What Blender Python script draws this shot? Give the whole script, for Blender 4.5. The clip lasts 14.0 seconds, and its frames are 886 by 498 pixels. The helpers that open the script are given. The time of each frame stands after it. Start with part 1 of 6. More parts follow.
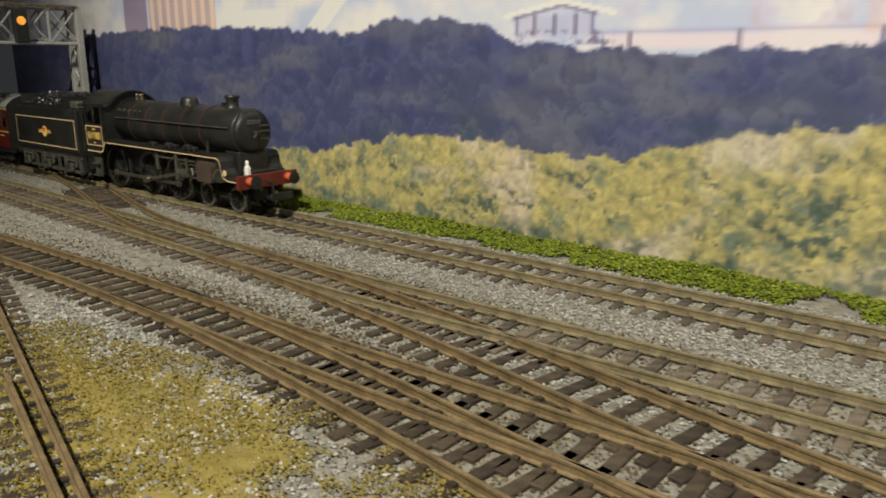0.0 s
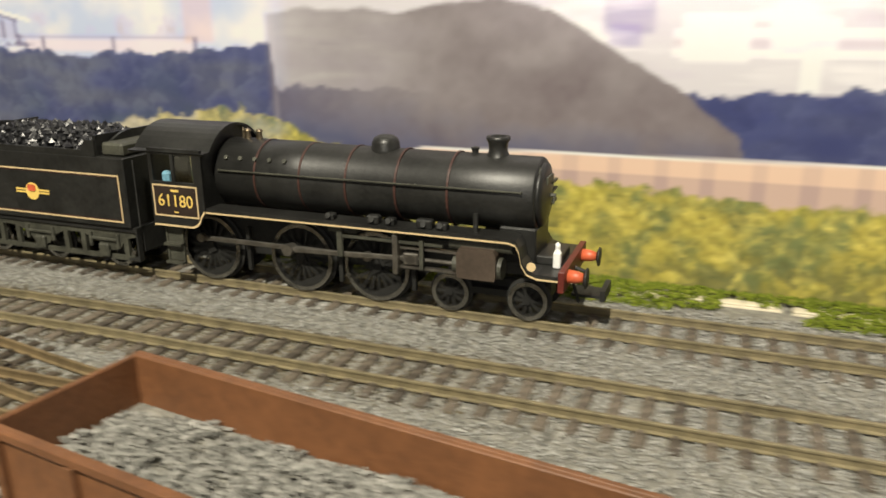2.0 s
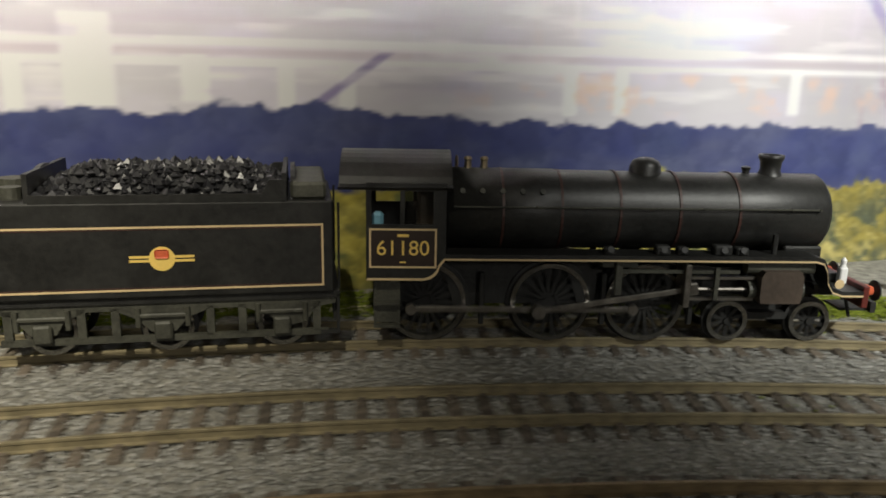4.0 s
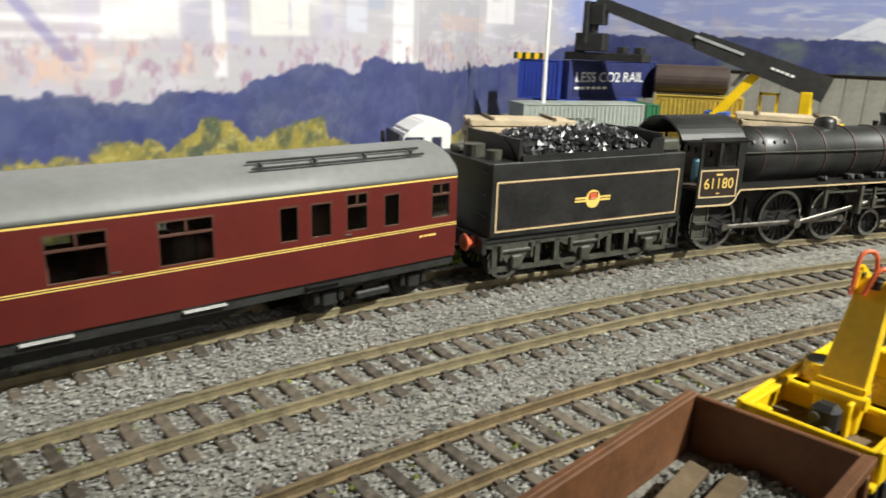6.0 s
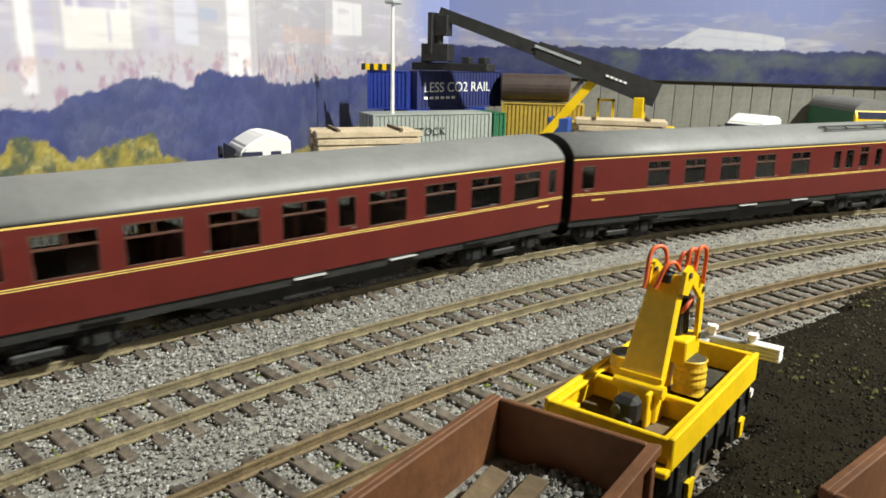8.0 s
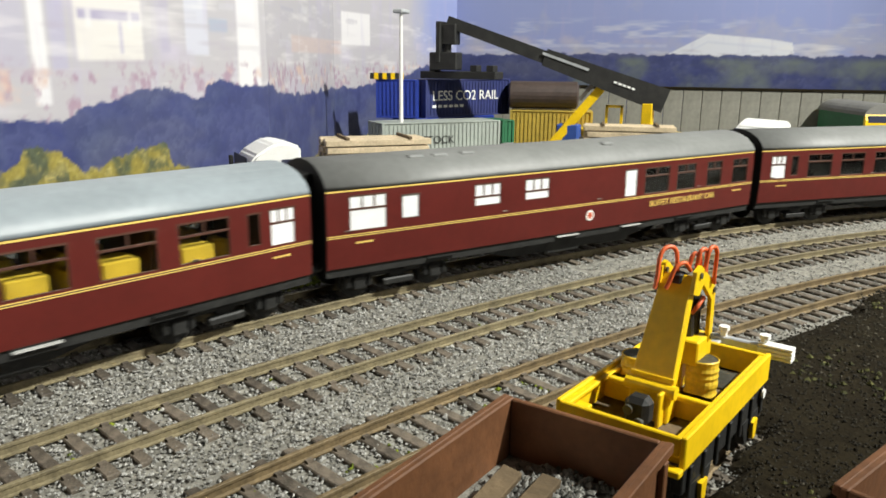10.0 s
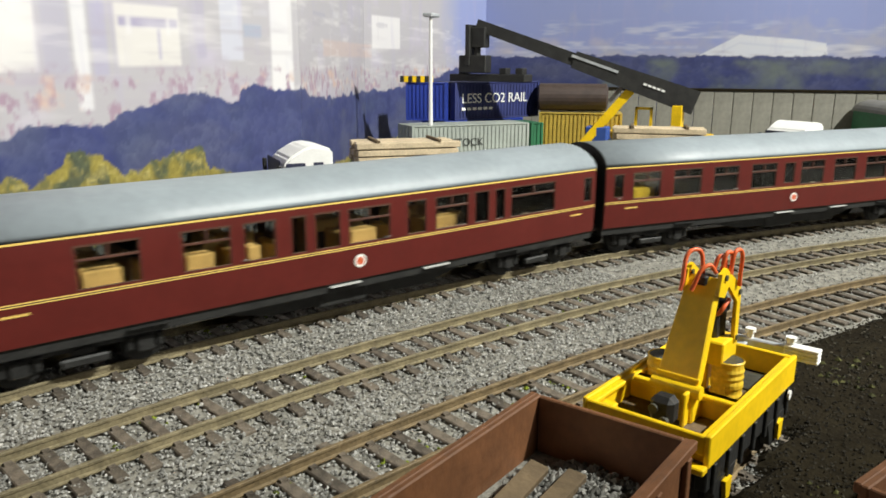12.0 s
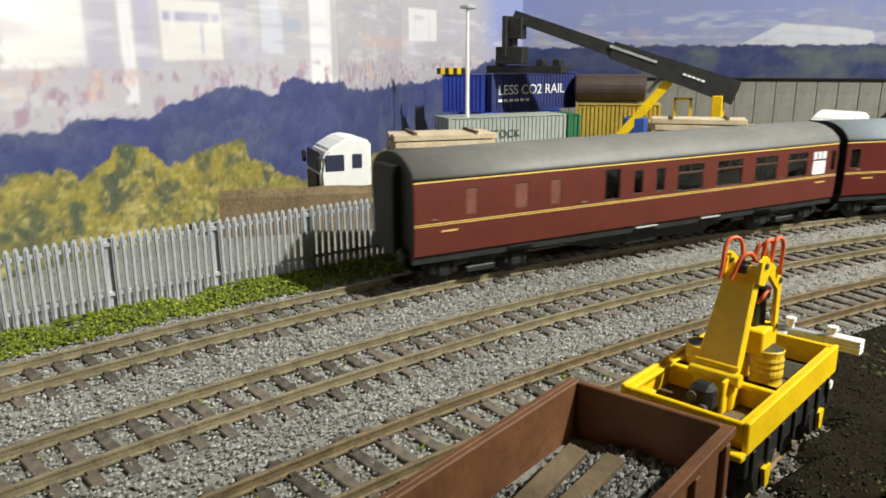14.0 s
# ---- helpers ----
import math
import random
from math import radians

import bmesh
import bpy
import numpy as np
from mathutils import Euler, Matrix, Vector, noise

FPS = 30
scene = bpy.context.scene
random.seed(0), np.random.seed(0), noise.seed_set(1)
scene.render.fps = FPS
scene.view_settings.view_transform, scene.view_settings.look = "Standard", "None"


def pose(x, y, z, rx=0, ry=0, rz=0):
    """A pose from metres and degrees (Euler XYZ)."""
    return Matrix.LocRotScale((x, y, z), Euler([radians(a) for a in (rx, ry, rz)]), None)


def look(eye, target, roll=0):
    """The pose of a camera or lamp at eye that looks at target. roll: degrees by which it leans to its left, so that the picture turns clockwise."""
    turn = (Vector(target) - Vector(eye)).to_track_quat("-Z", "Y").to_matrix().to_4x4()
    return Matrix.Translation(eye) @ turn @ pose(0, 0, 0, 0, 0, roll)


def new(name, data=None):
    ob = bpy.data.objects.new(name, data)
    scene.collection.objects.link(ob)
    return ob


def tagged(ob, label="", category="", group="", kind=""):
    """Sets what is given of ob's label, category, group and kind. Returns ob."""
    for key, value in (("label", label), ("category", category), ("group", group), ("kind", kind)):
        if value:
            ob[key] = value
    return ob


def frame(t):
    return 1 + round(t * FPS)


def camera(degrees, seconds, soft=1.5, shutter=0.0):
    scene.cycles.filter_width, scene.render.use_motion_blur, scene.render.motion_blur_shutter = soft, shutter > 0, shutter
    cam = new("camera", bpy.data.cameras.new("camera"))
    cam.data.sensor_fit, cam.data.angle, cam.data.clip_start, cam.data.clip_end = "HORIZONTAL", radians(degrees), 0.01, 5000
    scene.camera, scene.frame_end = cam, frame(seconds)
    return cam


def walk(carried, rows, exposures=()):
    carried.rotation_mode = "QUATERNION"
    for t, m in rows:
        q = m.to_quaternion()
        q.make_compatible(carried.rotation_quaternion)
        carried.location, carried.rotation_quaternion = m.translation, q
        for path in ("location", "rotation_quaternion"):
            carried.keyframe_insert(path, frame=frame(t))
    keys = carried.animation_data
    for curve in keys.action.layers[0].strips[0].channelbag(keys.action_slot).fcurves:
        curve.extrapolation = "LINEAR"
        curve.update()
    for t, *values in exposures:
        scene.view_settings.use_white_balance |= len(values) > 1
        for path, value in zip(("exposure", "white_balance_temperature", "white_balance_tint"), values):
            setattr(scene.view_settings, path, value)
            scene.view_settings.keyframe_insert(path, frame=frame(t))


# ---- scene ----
cam = camera(61.0, 14.0, soft=1.7, shutter=0.3)
PATH = [
    (0, pose(-0.3498, 0.0099, 0.0739, 75.84, -0.04, 40.05)),
    (0.5, pose(-0.3260, 0.0090, 0.0743, 75.97, -0.41, 39.15)),
    (1, pose(-0.2935, 0.0103, 0.0738, 74.81, -0.68, 34.79)),
    (1.5, pose(-0.2483, 0.0085, 0.0828, 74.40, -1.42, 28.18)),
    (2, pose(-0.1854, 0.0091, 0.0921, 72.85, 0.22, 20.63)),
    (2.5, pose(-0.1121, 0.0158, 0.0854, 74.60, -2.61, 15.53)),
    (3, pose(-0.0640, 0.0164, 0.0824, 76.20, -2.16, 5.03)),
    (3.5, pose(-0.0326, 0.0140, 0.0829, 75.99, -0.28, -8.01)),
    (3.7, pose(-0.0081, 0.0108, 0.0817, 76.02, -0.68, -10.54)),
    (5.8, pose(0.1399, 0.0003, 0.0864, 73.91, -1.54, -54.13)),
    (6, pose(0.1460, -0.0005, 0.0852, 74.10, -1.77, -57.56)),
    (6.5, pose(0.1545, -0.0059, 0.0845, 74.47, -1.90, -63.88)),
    (7, pose(0.1560, -0.0094, 0.0852, 74.77, -1.76, -67.42)),
    (9.5, pose(0.1544, -0.0114, 0.0839, 75.78, -0.54, -67.33)),
    (10, pose(0.1542, -0.0112, 0.0837, 75.93, -0.59, -67.08)),
    (10.5, pose(0.1532, -0.0112, 0.0834, 76.03, -0.53, -66.81)),
    (11, pose(0.1515, -0.0119, 0.0836, 76.08, -0.58, -66.39)),
    (11.5, pose(0.1505, -0.0125, 0.0837, 76.06, -0.51, -65.75)),
    (12, pose(0.1498, -0.0127, 0.0849, 76.03, -0.27, -64.94)),
    (12.5, pose(0.1491, -0.0127, 0.0847, 75.91, 0.14, -64.11)),
    (13, pose(0.1477, -0.0131, 0.0842, 75.78, 0.29, -63.43)),
    (13.5, pose(0.1473, -0.0131, 0.0847, 75.68, 0.33, -62.93)),
    (14, pose(0.1471, -0.0131, 0.0844, 75.49, 0.26, -62.30)),
]
walk(cam, PATH, [(0, -0.12), (1, -0.04), (1.5, 0.08), (2.5, 0.04), (3.5, -0.05), (6, 0.10), (7, 0.07), (9.5, 0.05), (11, -0.03), (14, -0.05)])

# ---- light ----
world = bpy.data.worlds.new("room_air")
world.use_nodes = True
world.node_tree.nodes["Background"].inputs[0].default_value = (0.9, 0.95, 1.0, 1)
world.node_tree.nodes["Background"].inputs[1].default_value = 0.03
scene.world = world


def front_fill(x, y, z, watts, size, target=(0, 0.2, 0), color=(1.0, 0.95, 0.83)):
    data = bpy.data.lights.new("front_fill", "AREA")
    data.shape, data.size, data.energy, data.color = "DISK", size, watts, color
    ob = new("front_fill", data)
    ob.matrix_world = look((x, y, z), target)
    return ob


def pool_spot(x, y, z, watts, size, target, color, half_angle, blend):
    """Unseen spot for the room's light; its cone edge stands in for cast shade."""
    data = bpy.data.lights.new("pool_spot", "SPOT")
    data.energy, data.color, data.shadow_soft_size = watts, color, size
    data.spot_size, data.spot_blend = radians(2 * half_angle), blend
    ob = new("pool_spot", data)
    ob.matrix_world = look((x, y, z), target)
    return ob


pool_spot(-0.22, -0.55, 0.98, 106, 0.02, (-0.42, 0.26, 0.06), (1.0, 0.93, 0.76), 25.0, 0.65)
pool_spot(0.52, -0.82, 0.98, 158, 0.02, (0.72, 0.26, 0.03), (0.975, 0.975, 0.90), 25.2, 0.5)
# low front fill, added to soften the dark gap between the pools
front_fill(0.10, -1.30, 0.55, 2.9, 0.25, (0.12, 0.1, 0), (1.0, 0.96, 0.88))
# added fill light, no known source: lifts the upper backdrop between the two pools
fill_strip = bpy.data.lights.new("backdrop_fill", "AREA")
fill_strip.shape, fill_strip.size, fill_strip.size_y, fill_strip.energy, fill_strip.color, fill_strip.spread = "RECTANGLE", 0.62, 0.08, 0.45, (1.0, 0.96, 0.90), radians(5)
new("backdrop_fill", fill_strip).matrix_world = look((0.04, -1.25, 0.42), (0.04, 0.28, 0.170))

# ---- materials ----
def mat(name, color, rough=0.6, metal=0.0, vary=0.15, scale=120.0, bump=0.0, bump_scale=900.0, other=None, emit=None, spec=0.5, rand=0.0):
    """A surface with two scales of tone, fine relief and, for pieces, a tone of its own."""
    m = bpy.data.materials.new(name)
    m.use_nodes = True
    nt = m.node_tree
    N, L = nt.nodes, nt.links
    b = N["Principled BSDF"]
    tc = N.new("ShaderNodeTexCoord")
    n1, n2 = N.new("ShaderNodeTexNoise"), N.new("ShaderNodeTexNoise")
    n1.inputs["Scale"].default_value, n1.inputs["Detail"].default_value = scale, 4
    n2.inputs["Scale"].default_value, n2.inputs["Detail"].default_value = scale * 7, 3
    L.new(tc.outputs["Object"], n1.inputs["Vector"]), L.new(tc.outputs["Object"], n2.inputs["Vector"])
    add = N.new("ShaderNodeMath")
    add.operation = "MULTIPLY_ADD"
    add.inputs[1].default_value = 0.6
    half = N.new("ShaderNodeMath")
    half.operation = "MULTIPLY"
    half.inputs[1].default_value = 0.4
    L.new(n2.outputs[0], half.inputs[0]), L.new(n1.outputs[0], add.inputs[0]), L.new(half.outputs[0], add.inputs[2])
    last = add.outputs[0]
    if rand:
        info = N.new("ShaderNodeObjectInfo")
        r = N.new("ShaderNodeMath")
        r.operation = "MULTIPLY_ADD"
        r.inputs[1].default_value, r.inputs[2].default_value = rand, -rand / 2
        L.new(info.outputs["Random"], r.inputs[0])
        s = N.new("ShaderNodeMath")
        L.new(last, s.inputs[0]), L.new(r.outputs[0], s.inputs[1])
        last = s.outputs[0]
    ramp = N.new("ShaderNodeValToRGB")
    c = Vector(color)
    d = Vector(other) if other else c * (1 + vary)
    e = c if other else c * (1 - vary)
    ramp.color_ramp.elements[0].position, ramp.color_ramp.elements[1].position = 0.36, 0.64
    ramp.color_ramp.elements[0].color, ramp.color_ramp.elements[1].color = (*e, 1), (*d, 1)
    L.new(last, ramp.inputs[0]), L.new(ramp.outputs[0], b.inputs["Base Color"])
    b.inputs["Roughness"].default_value, b.inputs["Metallic"].default_value = rough, metal
    b.inputs["Specular IOR Level"].default_value = spec
    if bump:
        n3, bp = N.new("ShaderNodeTexNoise"), N.new("ShaderNodeBump")
        n3.inputs["Scale"].default_value, n3.inputs["Detail"].default_value = bump_scale, 4
        bp.inputs["Strength"].default_value, bp.inputs["Distance"].default_value = bump, 0.0006
        L.new(tc.outputs["Object"], n3.inputs["Vector"]), L.new(n3.outputs[0], bp.inputs["Height"]), L.new(bp.outputs[0], b.inputs["Normal"])
    if emit:
        b.inputs["Emission Color"].default_value, b.inputs["Emission Strength"].default_value = (*emit[:3], 1), emit[3]
    return m


M_BLACK = mat("satin_black_paint", (0.016, 0.016, 0.015), 0.42, 0, 0.5, 90, 0.12, 1500)
M_UNDER = mat("weathered_black_underframe", (0.012, 0.012, 0.011), 0.6, 0, 0.6, 140, 0.3)
M_MAROON = mat("satin_maroon_paint", (0.098, 0.0135, 0.0105), 0.35, 0, 0.12, 60)
M_ROOF = mat("matt_grey_roof_paint", (0.17, 0.175, 0.17), 0.55, 0, 0.12, 50)
M_RAIL = mat("rusty_rail_side", (0.180, 0.150, 0.086), 0.6, 0.1, 0.35, 200, 0.4)
M_RAILTOP = mat("worn_bright_rail_head", (0.50, 0.44, 0.31), 0.38, 0.5, 0.25, 150)
M_SLEEPER = mat("dark_brown_sleeper", (0.098, 0.080, 0.060), 0.75, 0, 0.5, 400, 0.5, rand=0.25)
M_BALLAST = mat("grey_ballast", (0.20, 0.192, 0.165), 0.9, 0, 0.5, 300, 1.0, 700)
M_WAGON = mat("rust_brown_wagon_paint", (0.150, 0.062, 0.024), 0.6, 0, 0.25, 70, 0.2)
M_YELLOW = mat("golden_yellow_paint", (0.80, 0.52, 0.006), 0.4, 0, 0.12, 80)

# ---- helpers of the place ----
MM = 0.00108  # one drawing unit in metres: 16.5 mm gauge rails stand 16.5 units apart, centre to centre
LINE_Y, CURVE_X, CURVE_R = 217.9, -62.8, 933.4


def along(s, off):
    """Place in mm and heading in degrees, s along the main line, off to its far side."""
    if s < CURVE_X:
        return s, LINE_Y + off, 0.0
    a = (s - CURVE_X) / CURVE_R
    return CURVE_X + (CURVE_R + off) * math.sin(a), LINE_Y - CURVE_R + (CURVE_R + off) * math.cos(a), -math.degrees(a)


def thing(name, label, category, group="", kind="", m=None):
    ob = tagged(new(name), label, category, group, kind)
    if m is not None:
        ob.matrix_world = m
    return ob


def mesh_of(name, bm, material):
    bmesh.ops.scale(bm, vec=(MM, MM, MM), verts=bm.verts)
    me = bpy.data.meshes.new(name)
    bm.to_mesh(me)
    bm.free()
    for x in material if isinstance(material, (list, tuple)) else [material]:
        me.materials.append(x)
    return me


def part(name, bm, material, parent=None, label="", m=None, smooth=False):
    """Links a bmesh, in mm, as one mesh object under a thing or a part."""
    me = mesh_of(name, bm, material)
    if smooth:
        for p in me.polygons:
            p.use_smooth = True
    ob = new(name, me)
    ob.parent = parent
    if m is not None:
        ob.matrix_basis = m
    return tagged(ob, label)


def box(bm, x0, x1, y0, y1, z0, z1, bevel=0.0, index=0, m=None):
    r = bmesh.ops.create_cube(bm, size=1)
    vs = r["verts"]
    for v in vs:
        v.co = Vector(((x0 + x1) / 2 + v.co.x * (x1 - x0), (y0 + y1) / 2 + v.co.y * (y1 - y0), (z0 + z1) / 2 + v.co.z * (z1 - z0)))
    fs = list({f for v in vs for f in v.link_faces})
    for f in fs:
        f.material_index = index
    if bevel:
        es = list({e for v in vs for e in v.link_edges})
        out = bmesh.ops.bevel(bm, geom=es, offset=bevel, segments=1, affect="EDGES")
        vs = list({v for f in out["faces"] for v in f.verts} | {v for v in vs if v.is_valid})
    if m is not None:
        bmesh.ops.transform(bm, matrix=m, verts=vs)
    return vs


def cyl(bm, a, b, r, r2=None, seg=12, caps=True):
    """A round bar from a to b."""
    a, b = Vector(a), Vector(b)
    d = b - a
    q = d.to_track_quat("Z", "Y").to_matrix().to_4x4()
    out = bmesh.ops.create_cone(bm, cap_ends=caps, segments=seg, radius1=r, radius2=r if r2 is None else r2, depth=d.length,
                                matrix=Matrix.Translation((a + b) / 2) @ q)
    return out["verts"]


def spin(bm, profile, axis_a, axis_dir, seg=20):
    """A turned solid: profile rows of (along the axis, radius)."""
    a, d = Vector(axis_a), Vector(axis_dir).normalized()
    q = d.to_track_quat("Z", "Y").to_matrix()
    rings = [[bm.verts.new(a + q @ Vector((r * math.cos(2 * math.pi * k / seg), r * math.sin(2 * math.pi * k / seg), h))) for k in range(seg)] for h, r in profile]
    for i in range(len(rings) - 1):
        for k in range(seg):
            bm.faces.new((rings[i][k], rings[i][(k + 1) % seg], rings[i + 1][(k + 1) % seg], rings[i + 1][k]))
    bm.faces.new(rings[0][::-1]), bm.faces.new(rings[-1])


def loft(bm, rows, closed=True, index=0):
    """Joins rows of places, each a ring, into a skin with both ends closed."""
    rings = [[bm.verts.new(p) for p in row] for row in rows]
    n = len(rings[0])
    for i in range(len(rings) - 1):
        for k in range(n if closed else n - 1):
            f = bm.faces.new((rings[i][k], rings[i][(k + 1) % n], rings[i + 1][(k + 1) % n], rings[i + 1][k]))
            f.material_index = index
    if closed:
        bm.faces.new(rings[0][::-1]).material_index = index
        bm.faces.new(rings[-1]).material_index = index


def prism(bm, outline, y0, y1, index=0):
    """An outline of (x, z) places drawn from y0 to y1."""
    loft(bm, [[(x, y0, z) for x, z in outline], [(x, y1, z) for x, z in outline]], True, index)


def rail_mesh(name, path, parent, dark=False):
    """Flat-bottomed rail with a worn head along a path of (x, y, heading)."""
    sec = [(-0.85, -2.6), (-0.85, -2.3), (-0.22, -2.05), (-0.22, -0.85), (-0.46, -0.65), (-0.46, -0.08), (-0.38, 0), (0.38, 0), (0.46, -0.08), (0.46, -0.65), (0.22, -0.85), (0.22, -2.05), (0.85, -2.3), (0.85, -2.6)]
    bm = bmesh.new()
    rows = []
    for x, y, h in path:
        a = radians(h)
        rows.append([(x - math.sin(a) * u, y + math.cos(a) * u, w) for u, w in sec])
    loft(bm, rows)
    bm.faces.ensure_lookup_table()
    bm.normal_update()
    for f in bm.faces:
        f.material_index = 1 if f.normal.z > 0.9 and f.calc_center_median().z > -0.1 else 0
    return part(name, bm, [M_RUST if dark else M_RAIL, M_RAILTOP], parent)


def offset_path(path, d):
    return [(x - math.sin(radians(h)) * d, y + math.cos(radians(h)) * d, h) for x, y, h in path]


PITCH = 7.25
bm = bmesh.new()
box(bm, -1.5, 1.5, -14.8, 14.8, -4.4, -2.5, 0.25)
for yy in (-9.75, -6.75, 6.75, 9.75):
    box(bm, -0.8, 0.8, yy - 0.6, yy + 0.6, -2.55, -1.9)
SLEEPER = mesh_of("sleeper", bm, M_SLEEPER)
M_TIMBER = mat("oily_point_timber", (0.046, 0.034, 0.022), 0.7, 0, 0.5, 400, 0.5, rand=0.25)
M_RUST = mat("dark_rusty_rail_side", (0.165, 0.120, 0.062), 0.6, 0.2, 0.35, 200, 0.4)
TIMBER = SLEEPER.copy()
TIMBER.materials[0] = M_TIMBER


def track(name, path, label, length=True, skip=None, left=True, right=True, dark=False):
    """Two rails on separate sleepers along a path of (x, y, heading) in mm."""
    ob = thing(name, label, "railway track", "tracks", "structure")
    if left:
        rail_mesh("rail", offset_path(path, 8.25), ob, dark)
    if right:
        rail_mesh("rail", offset_path(path, -8.25), ob, dark)
    run, k = 0.0, 0
    for (x0, y0, h0), (x1, y1, h1) in zip(path, path[1:]):
        d = math.hypot(x1 - x0, y1 - y0)
        while k * PITCH < run + d:
            u = (k * PITCH - run) / d
            x, y, h = x0 + (x1 - x0) * u, y0 + (y1 - y0) * u, h0 + (h1 - h0) * u
            k += 1
            if skip and skip(x, y):
                continue
            s = new("sleeper", TIMBER if dark and x < -240 else SLEEPER)
            s.parent = ob
            s.matrix_basis = pose(x * MM, y * MM, 0, 0, 0, h + random.uniform(-1.5, 1.5))
        run += d
    return ob


def main_path(off, s0, s1, step=12.0):
    n = int((s1 - s0) / step)
    return [along(s0 + (s1 - s0) * i / n, off) for i in range(n + 1)]


def ease_path(p0, p1, n=24):
    """A smooth crossing from (x, y) to (x, y), level at both ends."""
    out = []
    for i in range(n + 1):
        u = i / n
        w = u * u * (3 - 2 * u)
        x, y = p0[0] + (p1[0] - p0[0]) * u, p0[1] + (p1[1] - p0[1]) * w
        out.append((x, y, math.degrees(math.atan2((p1[1] - p0[1]) * 6 * u * (1 - u), p1[0] - p0[0]))))
    return out

# ---- large structure ----
S2, S3, S5 = -47.8, -92.6, -193.0
rng = np.random.default_rng(7)


def smooth_noise(x, y, cell, seed):
    """Value noise on numpy arrays."""
    r = np.random.default_rng(seed).random((256, 256))
    u, v = x / cell, y / cell
    i, j = np.floor(u).astype(int), np.floor(v).astype(int)
    a, b = u - i, v - j
    a, b = a * a * (3 - 2 * a), b * b * (3 - 2 * b)
    g = lambda p, q: r[p % 256, q % 256]
    return (g(i, j) * (1 - a) + g(i + 1, j) * a) * (1 - b) + (g(i, j + 1) * (1 - a) + g(i + 1, j + 1) * a) * b


def fbm(x, y, cell, seed, octaves=4):
    out, amp, tot = 0, 1.0, 0.0
    for k in range(octaves):
        out, tot = out + amp * smooth_noise(x, y, cell / 2 ** k, seed + k), tot + amp
        amp *= 0.55
    return out / tot


